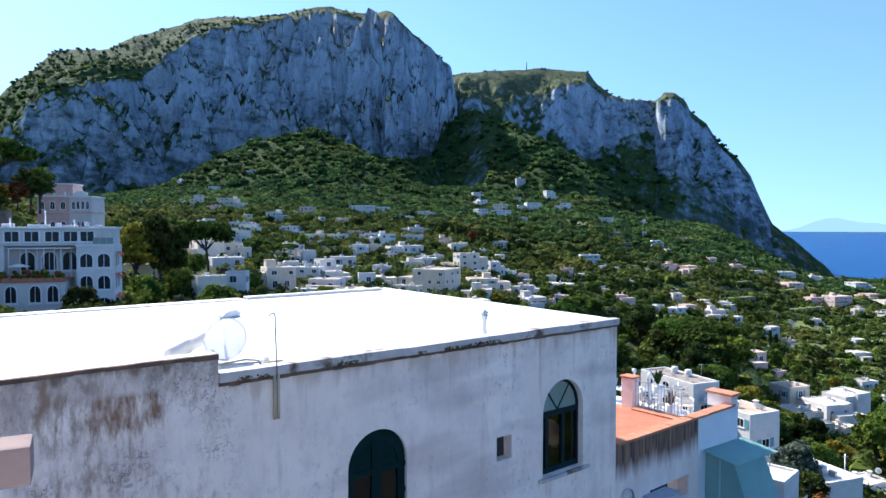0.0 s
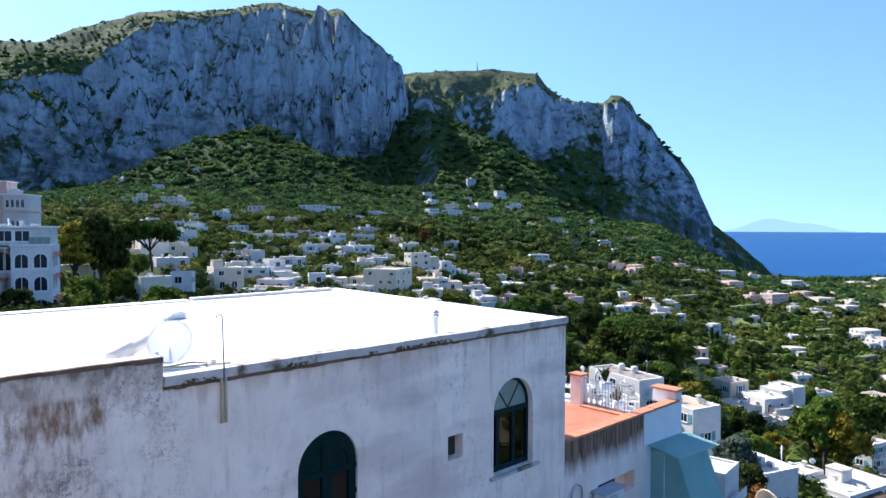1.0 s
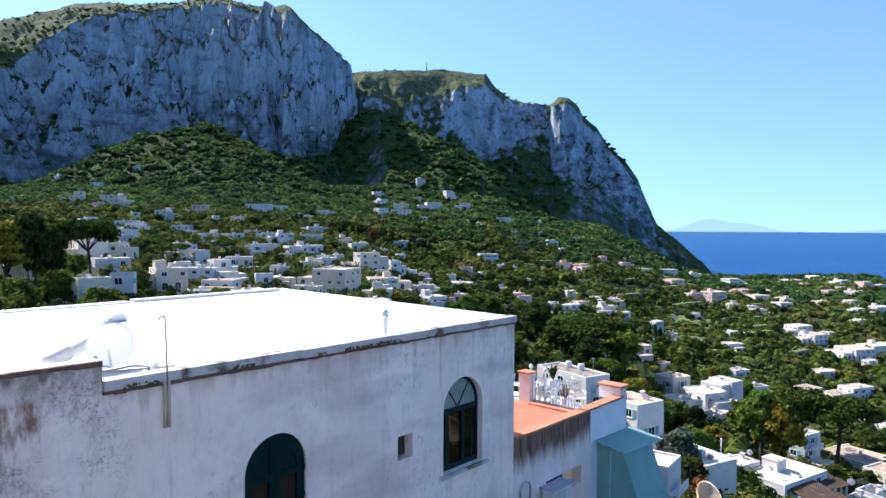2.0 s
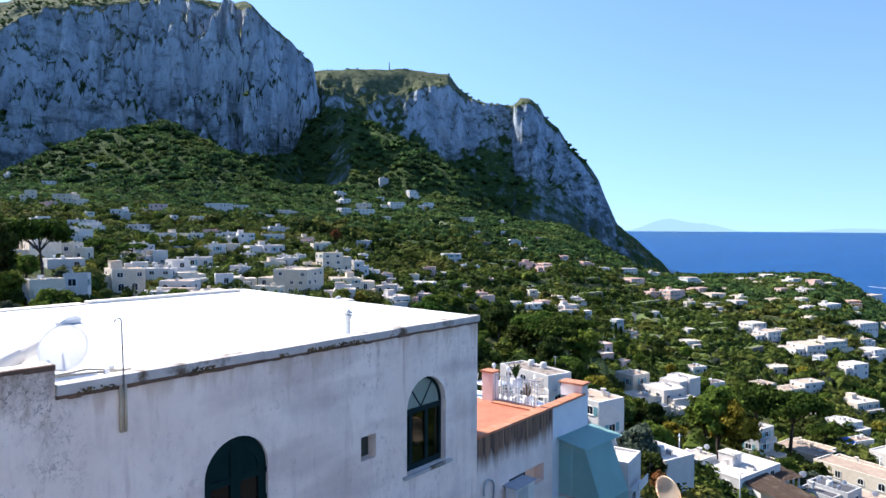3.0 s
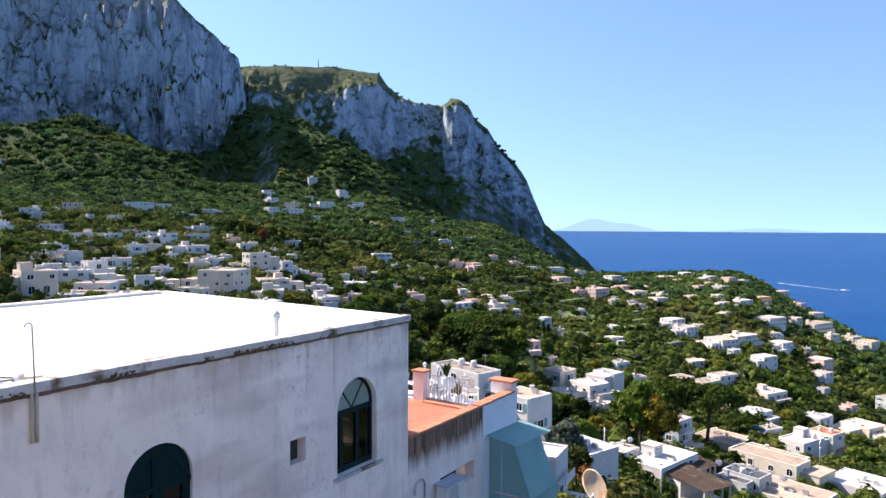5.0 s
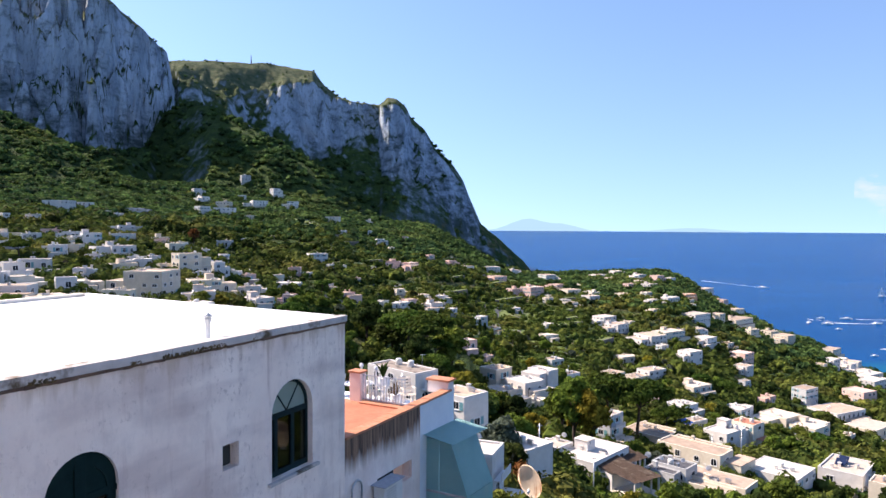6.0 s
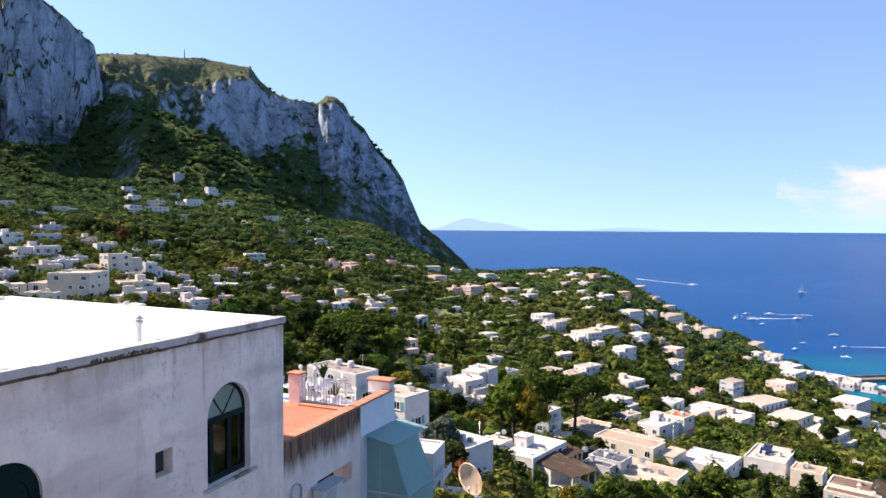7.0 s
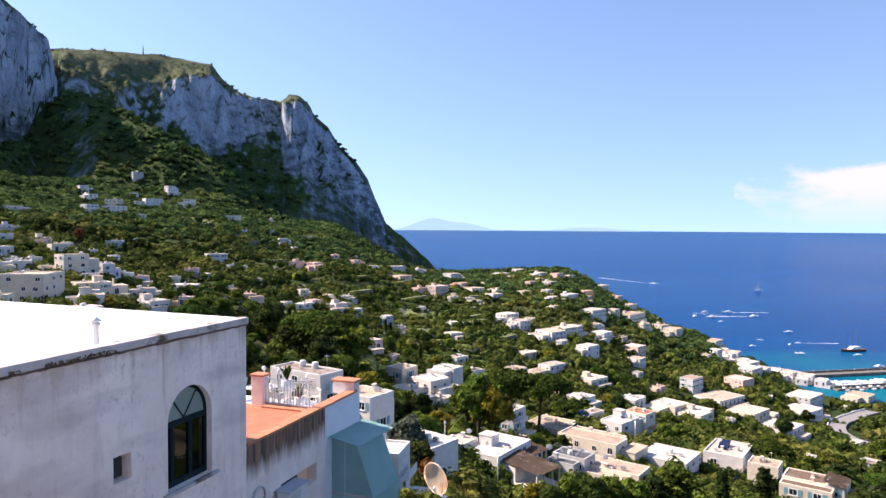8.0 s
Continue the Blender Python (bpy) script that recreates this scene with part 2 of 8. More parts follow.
def make_old_wall():
    """White plaster, its base warmed to stand for bounce light, with grey weathering, dark specks, drips below the
    coping and a rusty patch on the raised part.
    """
    m, t, b = nodes_of("old_wall_plaster")
    pos = t.nodes.new("ShaderNodeTexCoord").outputs["Object"]
    sep = t.nodes.new("ShaderNodeSeparateXYZ")
    link(t, pos, sep.inputs[0])
    sx, sz = sep.outputs["X"], sep.outputs["Z"]

    def n(scale, detail=6.0, rough=0.6, stretch=(1, 1, 1)):
        return noise_node(t, scale, detail, rough, stretch, True)

    def mul(a, b2):
        return calc(t, "MULTIPLY", a, b2)

    big, mid, drip = n(0.45), n(1.6, 8.0, 0.66, (1, 1, 0.6)), n(3.4, 7.0, 0.62, (1, 1, 0.09))
    grit, band = n(11.0, 6.0, 0.7, (1, 1, 0.5)), n(0.8, 4.0, 0.5, (0.35, 1, 1.5))
    col = blend(t, ramp(t, big, 0.35, 0.65), (0.84, 0.710, 0.630), (0.95, 0.83, 0.74))
    col = blend(t, ramp(t, mid, 0.48, 0.70, 0, 0.55), col, (0.62, 0.52, 0.475))
    col = blend(t, ramp(t, band, 0.50, 0.66, 0, 0.50), col, (0.54, 0.425, 0.39))
    col = blend(t, mul(ramp(t, drip, 0.52, 0.72), ramp(t, n(0.6, 3.0), 0.42, 0.58, 0, 0.80)), col, (0.50, 0.36, 0.31))
    # dark flaking specks in drifts
    drift = ramp(t, n(0.45, 5.0, 0.6, (1, 1, 1.2)), 0.44, 0.60)
    specks = mul(ramp(t, n(7.5, 9.0, 0.78, (1, 1, 0.7)), 0.545, 0.60), drift)
    col = blend(t, mul(specks, 0.42), col, (0.30, 0.20, 0.165))
    col = blend(t, mul(ramp(t, grit, 0.60, 0.70), 0.30), col, (0.36, 0.30, 0.27))
    # raised left part: crazing that wanders, black mould along the top, brown drips
    left = ramp(t, sx, -10.10, -10.22)
    vein = n(2.6, 7.0, 0.70)
    line = ramp(t, calc(t, "ABSOLUTE", calc(t, "SUBTRACT", vein, 0.5), 0.0), 0.0, 0.012, 1, 0)
    vein2 = n(5.2, 6.0, 0.70)
    line = calc(t, "MAXIMUM", line, ramp(t, calc(t, "ABSOLUTE", calc(t, "SUBTRACT", vein2, 0.5), 0.0), 0.0, 0.016, 1, 0))
    craze = mul(mul(line, ramp(t, sx, -9.6, -10.3)), ramp(t, n(0.55, 4.0), 0.47, 0.55))
    col = blend(t, mul(mul(craze, ramp(t, n(8.0, 6.0, 0.7), 0.44, 0.52)), 0.85), col, (0.075, 0.048, 0.038))
    lowmould = ramp(t, calc(t, "ADD", sz, ramp(t, mid, 0.3, 0.7, -0.30, 0.30)), -2.62, -2.10)
    grime = mul(mul(left, lowmould), ramp(t, n(5.0, 8.0, 0.72, (1, 1, 0.5)), 0.38, 0.58, 0.25, 1.0))
    col = blend(t, mul(grime, 0.72), col, (0.215, 0.155, 0.115))
    topblack = mul(left, ramp(t, calc(t, "ADD", sz, ramp(t, drip, 0.3, 0.7, -0.22, 0.10)), -2.16, -2.04))
    col = blend(t, mul(topblack, 0.7), col, (0.10, 0.072, 0.052))
    rx = mul(ramp(t, calc(t, "ADD", sx, ramp(t, mid, 0.3, 0.7, -0.2, 0.2)), -12.15, -11.95), ramp(t, calc(t, "ADD", sx, ramp(t, drip, 0.3, 0.7, -0.15, 0.15)), -10.92, -11.05))
    rz = mul(ramp(t, calc(t, "ADD", sz, ramp(t, drip, 0.3, 0.7, -0.22, 0.22)), -2.96, -2.84), ramp(t, sz, -2.34, -2.44))
    rust = mul(mul(rx, rz), ramp(t, n(4.2, 8.0, 0.74, (1, 1, 0.3)), 0.38, 0.58, 0.05, 1.0))
    patchy = mul(mul(left, ramp(t, n(1.1, 6.0, 0.7, (1, 1, 0.45)), 0.48, 0.62)), ramp(t, n(6.0, 8.0, 0.75, (1, 1, 0.25)), 0.45, 0.58, 0.0, 0.85))
    col = blend(t, patchy, col, (0.27, 0.165, 0.105))
    col = blend(t, mul(rust, 0.92), col, (0.215, 0.105, 0.05))
    wob = calc(t, "ADD", sx, ramp(t, n(3.0, 5.0, 0.6, (1, 1, 0.6)), 0.3, 0.7, -0.10, 0.10))
    stripe = mul(mul(ramp(t, wob, -12.64, -12.58), ramp(t, wob, -12.46, -12.54)), ramp(t, calc(t, "ADD", sz, ramp(t, mid, 0.3, 0.7, -0.4, 0.4)), -3.1, -2.5))
    col = blend(t, mul(stripe, 0.75), col, (0.26, 0.15, 0.09))
    # ochre grime under the coping
    cop = mul(ramp(t, calc(t, "ADD", sz, ramp(t, drip, 0.35, 0.7, -0.35, 0.25)), -2.80, -2.52), ramp(t, sx, -10.2, -10.1))
    col = blend(t, mul(cop, 0.55), col, (0.52, 0.39, 0.28))
    link(t, col, b.inputs["Base Color"])
    b.inputs["Roughness"].default_value = 0.92
    b.inputs["Specular IOR Level"].default_value = 0.15
    h = calc(t, "SUBTRACT", calc(t, "ADD", mul(mid, 0.8), mul(grit, 0.30)), calc(t, "ADD", mul(craze, 0.35), mul(specks, 0.25)))
    bump(t, b, h, 0.55, 0.03)
    return m


def make_terrace_wall():
    """Pale plaster with brown and black mould running down from the coping."""
    m, t, b = nodes_of("terrace_wall_plaster")
    pos = t.nodes.new("ShaderNodeTexCoord").outputs["Object"]
    sep = t.nodes.new("ShaderNodeSeparateXYZ")
    link(t, pos, sep.inputs[0])
    streak = noise_node(t, 7.0, 7.0, 0.68, (1, 1, 0.05), True)
    wide = noise_node(t, 2.2, 4.0, 0.55, (1, 1, 0.06), True)
    mid = noise_node(t, 1.5, 7.0, 0.65, (1, 1, 0.7), True)
    col = blend(t, ramp(t, mid, 0.35, 0.65), (0.70, 0.59, 0.54), (0.84, 0.74, 0.68))
    col = blend(t, ramp(t, noise_node(t, 6.0, 6.0, 0.7, (1, 1, 0.4), True), 0.58, 0.70, 0, 0.4), col, (0.48, 0.42, 0.39))
    low = calc(t, "ADD", sep.outputs["Z"], calc(t, "ADD", ramp(t, wide, 0.3, 0.7, -0.22, 0.22), ramp(t, streak, 0.3, 0.7, -0.16, 0.16)))
    mould = calc(t, "MULTIPLY", ramp(t, low, -6.50, -6.02), ramp(t, sep.outputs["X"], 4.0, 3.92))
    tone = blend(t, ramp(t, streak, 0.40, 0.62), (0.035, 0.020, 0.014), (0.30, 0.175, 0.105))
    col = blend(t, calc(t, "MULTIPLY", mould, 0.94), col, tone)
    link(t, col, b.inputs["Base Color"])
    b.inputs["Roughness"].default_value = 0.92
    b.inputs["Specular IOR Level"].default_value = 0.15
    bump(t, b, mid, 0.3, 0.02)
    return m


def make_glass(name, tint=(0.9, 0.95, 0.93)):
    m, t, b = nodes_of(name)
    b.inputs["Base Color"].default_value = (*tint, 1)
    b.inputs["Roughness"].default_value = 0.03
    b.inputs["Transmission Weight"].default_value = 1.0
    b.inputs["IOR"].default_value = 1.45
    return m


M["oldwall"] = make_old_wall()
M["terracewall"] = make_terrace_wall()
M["glass"] = make_glass("window_glass", (0.10, 0.16, 0.12))
# pale green base colour paints in what these panes reflect
M["reflectpaint"] = surface("glass_painted_reflection", (0.20, 0.26, 0.23), (0.28, 0.34, 0.31), 1.0, 0.06, 0)
# dark tone of the added slab, chosen for the window reflections
M["paving"] = surface("dark_paving_for_reflections", (0.045, 0.042, 0.040), (0.085, 0.080, 0.075), 1.5, 0.9, 0.2, 0.01)
# near-black tone paints in the dimness behind the openings
M["roomshade"] = surface("painted_room_shade", (0.03, 0.035, 0.03), (0.05, 0.05, 0.045), 1.0, 0.9, 0)
M["frame_green"] = surface("dark_green_paint", (0.006, 0.016, 0.018), (0.010, 0.026, 0.028), 6.0, 0.5, 0.1, 0.003, spec=0.12)
M["frame_teal"] = surface("deep_green_paint", (0.003, 0.014, 0.014), (0.006, 0.022, 0.021), 5.0, 0.5, 0.1, 0.003, spec=0.12)
M["bone"] = surface("bone_coloured_plastic", (0.72, 0.63, 0.52), (0.80, 0.72, 0.62), 3.0, 0.6, 0.1, 0.004)
M["coping"] = surface("mossy_coping", (0.44, 0.40, 0.38), (0.58, 0.53, 0.50), 3.0, 0.9, 0.3, 0.01, (0.12, 0.085, 0.05), (0.56, 0.66), 1.3)
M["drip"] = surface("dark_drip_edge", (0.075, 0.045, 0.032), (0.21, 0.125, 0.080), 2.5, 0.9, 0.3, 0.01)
M["terracoping"] = surface("terracotta_coping", (0.40, 0.150, 0.075), (0.50, 0.225, 0.125), 5.0, 0.85, 0.3, 0.006, (0.36, 0.25, 0.17), (0.58, 0.7), 2.0)
M["paleblue"] = surface("pale_blue_plaster", (0.66, 0.69, 0.74), (0.76, 0.78, 0.80), 1.8, 0.9, 0.2, 0.008, (0.50, 0.52, 0.56), (0.6, 0.75), 0.7)
M["pinkplaster"] = surface("pinkish_plaster", (0.72, 0.60, 0.56), (0.82, 0.71, 0.66), 2.5, 0.9, 0.25, 0.008, (0.50, 0.40, 0.36), (0.6, 0.75), 1.0)
M["slabpink"] = surface("dusty_pink_render", (0.21, 0.145, 0.125), (0.30, 0.21, 0.185), 4.0, 0.9, 0.2, 0.006)
M["teal"] = surface("painted_teal_sheet", (0.36, 0.60, 0.58), (0.44, 0.68, 0.65), 1.2, 0.5, 0.15, 0.01, (0.50, 0.66, 0.60), (0.58, 0.75), 0.8)
M["steel"] = surface("galvanised_steel", (0.42, 0.43, 0.45), (0.55, 0.56, 0.58), 8.0, 0.4, 0.1, 0.002, metal=0.8)
M["pipe"] = surface("weathered_conduit", (0.42, 0.33, 0.22), (0.56, 0.48, 0.36), 6.0, 0.7, 0.1, 0.003)
M["rail"] = surface("grey_painted_iron", (0.30, 0.33, 0.38), (0.42, 0.45, 0.50), 9.0, 0.5, 0.1, 0.002)
M["dish"] = surface("white_enamel", (0.70, 0.70, 0.72), (0.78, 0.78, 0.80), 3.0, 0.45, 0.05, 0.002)
# rust streaks on white enamel; the peach base stands for warm sunlight
M["rustdish"] = surface("rusty_enamel", (0.80, 0.62, 0.44), (0.88, 0.74, 0.58), 2.0, 0.6, 0.1, 0.003, (0.50, 0.22, 0.07), (0.50, 0.62), 3.2, (1, 1, 0.3))
M["plastic"] = surface("aged_white_plastic", (0.60, 0.59, 0.56), (0.70, 0.69, 0.66), 3.0, 0.5, 0.05, 0.002)
M["moss"] = surface("dry_moss_and_weeds", (0.055, 0.040, 0.020), (0.19, 0.125, 0.055), 14.0, 0.95, 0.4, 0.01)


# ---- mesh helpers ----
def part(name, bm, material, parent, label=""):
    me = bpy.data.meshes.new(name)
    bmesh.ops.recalc_face_normals(bm, faces=bm.faces)
    bm.to_mesh(me)
    bm.free()
    for mt in (material if isinstance(material, (list, tuple)) else (material,)):
        me.materials.append(mt)
    ob = new(name, me)
    ob.parent = parent
    if label:
        tagged(ob, label)
    return ob


def mesh_part(name, me, parent, m=None, label=""):
    """One more object on a shared mesh."""
    ob = new(name, me)
    ob.parent = parent
    if m is not None:
        ob.matrix_local = m
    if label:
        tagged(ob, label)
    return ob


def box(bm, lo, hi, bevel=0.0, mat=0):
    r = bmesh.ops.create_cube(bm, size=1.0)
    vs = r["verts"]
    for v in vs:
        v.co = Vector([lo[k] + (v.co[k] + 0.5) * (hi[k] - lo[k]) for k in range(3)])
    fs = {f for v in vs for f in v.link_faces}
    for f in fs:
        f.material_index = mat
    if bevel:
        es = list({e for f in fs for e in f.edges})
        bmesh.ops.bevel(bm, geom=es, offset=bevel, segments=2, affect="EDGES", profile=0.7)
    return bm


def tube(bm, pts, radius, n=8, mat=0):
    """A round bar along points; radius may be one number or one per point."""
    rings = []
    pts = [Vector(p) for p in pts]
    for k, p in enumerate(pts):
        way = (pts[min(k + 1, len(pts) - 1)] - pts[max(k - 1, 0)]).normalized()
        q = way.to_track_quat("Z", "Y")
        rad = radius[k] if isinstance(radius, (list, tuple)) else radius
        rings.append([bm.verts.new(p + q @ Vector((rad * math.cos(2 * math.pi * i / n), rad * math.sin(2 * math.pi * i / n), 0))) for i in range(n)])
    for a, b in zip(rings, rings[1:]):
        for i in range(n):
            f = bm.faces.new((a[i], a[(i + 1) % n], b[(i + 1) % n], b[i]))
            f.smooth, f.material_index = True, mat
    for ring in (rings[0][::-1], rings[-1]):
        bm.faces.new(ring).material_index = mat
    return bm


def prism(bm, outline, y0, y1, mat=0):
    """A flat outline in x and z, thick from y0 to y1."""
    a = [bm.verts.new((x, y0, z)) for x, z in outline]
    b = [bm.verts.new((x, y1, z)) for x, z in outline]
    n = len(a)
    bm.faces.new(a).material_index = mat
    bm.faces.new(b[::-1]).material_index = mat
    for i in range(n):
        bm.faces.new((a[i], b[i], b[(i + 1) % n], a[(i + 1) % n])).material_index = mat
    return bm


def spin(bm, profile, n=20, mat=0, m=None):
    """A turned shape: profile of (radius, z)."""
    m = m or Matrix()
    rings = [[bm.verts.new(m @ Vector((r * math.cos(2 * math.pi * i / n), r * math.sin(2 * math.pi * i / n), z))) for i in range(n)] for r, z in profile]
    for a, b in zip(rings, rings[1:]):
        for i in range(n):
            f = bm.faces.new((a[i], a[(i + 1) % n], b[(i + 1) % n], b[i]))
            f.smooth, f.material_index = True, mat
    for ring in (rings[0][::-1], rings[-1]):
        if profile[0][0] > 0:
            bm.faces.new(ring).material_index = mat
    return bm


def arch(s0, s1, bottom, spring, n=14):
    """Outline of an arched opening, from bottom left round to bottom right."""
    c, r = (s0 + s1) / 2, (s1 - s0) / 2
    return [(s0, bottom)] + [(c - r * math.cos(math.pi * k / n), spring + r * math.sin(math.pi * k / n)) for k in range(n + 1)] + [(s1, bottom)]


def thing(name, m, label, category, group="", kind=""):
    ob = new(name)
    ob.matrix_world = m
    return tagged(ob, label, category, group, kind)

# ---- the land: heights over the plan ----
def lattice(ix, iy, iz, seed):
    h = (ix * 374761393 + iy * 668265263 + iz * 2147483647 + seed * 144665) & 0xFFFFFFFF
    h = ((h ^ (h >> 13)) * 1274126177) & 0xFFFFFFFF
    return ((h ^ (h >> 16)) & 0xFFFFFF) / float(0xFFFFFF)


def value_noise(x, y, z=0.0, seed=0):
    """Smooth noise in -1..1 on arrays."""
    x, y, z = np.broadcast_arrays(np.asarray(x, float), np.asarray(y, float), np.asarray(z, float))
    ix, iy, iz = (np.floor(a).astype(np.int64) for a in (x, y, z))
    fx, fy, fz = x - ix, y - iy, z - iz
    fx, fy, fz = (f * f * f * (f * (f * 6 - 15) + 10) for f in (fx, fy, fz))
    out = 0.0
    for dx in (0, 1):
        for dy in (0, 1):
            for dz in (0, 1):
                w = (fx if dx else 1 - fx) * (fy if dy else 1 - fy) * (fz if dz else 1 - fz)
                out = out + w * lattice(ix + dx, iy + dy, iz + dz, seed)
    return out * 2 - 1


def fbm(x, y, z=0.0, octaves=4, seed=0):
    out, amp = 0.0, 0.5
    for k in range(octaves):
        out = out + amp * value_noise(x * 2.03 ** k, y * 2.03 ** k, np.asarray(z) * 2.03 ** k, seed + k * 17)
        amp *= 0.5
    return out


def ridged(x, y, octaves=4, seed=0):
    out, amp = 0.0, 0.55
    for k in range(octaves):
        out = out + amp * (1 - 2 * np.abs(value_noise(x * 2.1 ** k, y * 2.1 ** k, 0.0, seed + k * 31)))
        amp *= 0.5
    return out


# rows: degrees to the left of the y axis; columns: distance from the viewpoint; values: metres above or below eye level
LAND_AZ = np.array([-180, -110, -75, -60, -55, -50, -40, -30, -20, -10, 0, 10, 20, 30, 40, 60, 180.0])
LAND_R = np.array([40, 110, 190, 300, 480, 700, 1000.0])
LAND_Z = np.array([  # one row a bearing
    [-24, -30, -30, -25, -20, -20, -20], [-24, -52, -74, -98, -124, -146, -160], [-24, -52, -73, -96, -122, -143, -160],
    [-24, -48, -65, -90, -118, -140, -155], [-23, -47, -63, -85, -106, -127, -150], [-23, -46, -60, -82, -97, -107, -136],
    [-22, -45, -57, -69, -70, -60, -62], [-20, -40, -51, -58, -59, -57, -70], [-18, -33, -40, -43, -37, -19, 0],
    [-17, -27, -32, -31, -21, 8, 40], [-16, -23, -24, -20, -8, 15, 55], [-15, -20, -20, -14, -2, 24, 70],
    [-14, -16, -14, -8, 6, 27, 50], [-13, -13, -9, -3, 8, 20, 34], [-10, -6, 6, 16, 24, 32, 44], [-6, 4, 15, 30, 45, 60, 80],
    [-24, -30, -30, -25, -20, -20, -20]], float)

# massifs: azimuth, crest elevation, foot elevation (degrees), crest distance, foot distance
SOLARO = np.array([
    (60, 3, 1, 1500, 1150), (45, 6, 1.5, 1480, 1120), (33, 8.7, 1.9, 1450, 1080), (29.4, 12.3, 2.1, 1450, 1080), (25.7, 13.3, 2.3, 1460, 1080),
    (22.1, 14.8, 3.6, 1480, 1130), (20.3, 15.7, 4.6, 1490, 1150), (17.5, 16.2, 6.2, 1490, 1180), (13.1, 16.6, 7.4, 1500, 1220),
    (10.0, 17.4, 8.0, 1500, 1230), (6.6, 17.0, 6.9, 1480, 1205), (5.4, 17.0, 6.3, 1430, 1160), (4.2, 17.2, 5.8, 1385, 1115), (3.4, 16.2, 5.8, 1380, 1120),
    (2.0, 15.1, 6.0, 1420, 1180), (0.6, 14.0, 6.3, 1460, 1250), (-0.6, 13.2, 6.4, 1490, 1310), (-1.0, 11.4, 5.8, 1495, 1330), (-1.2, 6.0, 3.0, 1495, 1340), (-1.4, -2, -4, 1495, 1350), (-8, -15, -16, 1390, 1270), (-20, -30, -31, 1390, 1270)])
PLATEAU = np.array([
    (40, -5, -6, 1700, 1500), (10, 10.0, 6, 1700, 1500), (3, 12.5, 9.5, 1700, 1510), (-1.0, 12.7, 10.8, 1710, 1530), (-3.7, 12.9, 10.4, 1730, 1545), (-6.0, 12.9, 9.2, 1740, 1560), (-9.5, 12.7, 7.6, 1760, 1600), (-12.0, 12.5, 6.6, 1770, 1630),
    (-12.9, 11.3, 6.6, 1780, 1640), (-13.9, 10.6, 6.8, 1790, 1655), (-15.2, 10.2, 7.4, 1800, 1680), (-16.4, 10.15, 7.6, 1810, 1690), (-17.35, 10.1, 7.2, 1815, 1695),
    (-17.65, 10.2, 4.8, 1740, 1620), (-18.1, 10.6, 4.5, 1740, 1615), (-18.9, 10.35, 4.4, 1745, 1620), (-19.7, 9.6, 4.2, 1760, 1635), (-20.0, 9.0, 4.1, 1775, 1650),
    (-21.2, 8.2, 3.6, 1800, 1670), (-22.1, 6.8, 3.0, 1820, 1690), (-23.3, 5.6, 2.2, 1840, 1710), (-24.5, 4.0, 0.6, 1860, 1735), (-25.2, 2.2, -0.9, 1870, 1750),
    (-26.0, 0.2, -2.0, 1880, 1760)])
CAPE = np.array([(-27.3, -0.7, -2.6, 1880, 1780), (-29.6, -3.0, -4.2, 1880, 1780), (-32, -6, -7, 1880, 1800), (-45, -30, -31, 1880, 1800)])
PLATEAU = np.vstack([PLATEAU, CAPE])
# green spurs: azimuth, crest elevation, crest distance
SPUR_W = np.array([(45, -10, 960), (26, 1.5, 960), (24, 2.5, 970), (20.6, 4.5, 1000), (17.6, 6.2, 1040), (14.5, 7.3, 1070), (10.4, 8.2, 1080), (8.6, 7.5, 1050), (6.3, 6.1, 1000),
                   (3.9, 4.4, 940), (1.5, 2.7, 860), (-1, 1.2, 800), (-4, -2, 780), (-15, -30, 780)])
SPUR_N = np.array([(16, -20, 1330, 0.7), (2, 7.0, 1340, 0.7), (0.2, 8.4, 1335, 0.7), (-1.2, 9.3, 1330, 0.7), (-2.2, 9.9, 1320, 0.7), (-3.0, 10.1, 1290, 0.7), (-3.9, 9.7, 1240, 0.66), (-8.4, 7.5, 1130, 0.56), (-13.0, 4.7, 1070, 0.46), (-15.8, 2.1, 1040, 0.38), (-18.8, 0.1, 1010, 0.32),
                   (-21.5, -1.3, 990, 0.3), (-25.4, -2.5, 960, 0.3), (-29.2, -3.4, 930, 0.3), (-33, -6, 930, 0.3), (-45, -30, 930, 0.3)])


# wooded apron below the right-hand face of the massif
APRON = np.array([(14, -8, 1080), (8.5, 5.4, 1130), (7, 6.2, 1130), (5, 6.0, 1100), (3.4, 5.7, 1085), (2, 6.0, 1140), (0.6, 6.3, 1210), (-0.6, 6.4, 1280), (-1.4, 6.0, 1310), (-3, 5.0, 1320), (-5, 2, 1320), (-9, -10, 1320), (-20, -30, 1320)])


def along(table, az, k):
    o = np.argsort(table[:, 0])
    return np.interp(az, table[o, 0], table[o, k])


def soft_max(a, b, k):
    h = np.clip(0.5 + 0.5 * (a - b) / k, 0, 1)
    return a * h + b * (1 - h) + k * h * (1 - h)


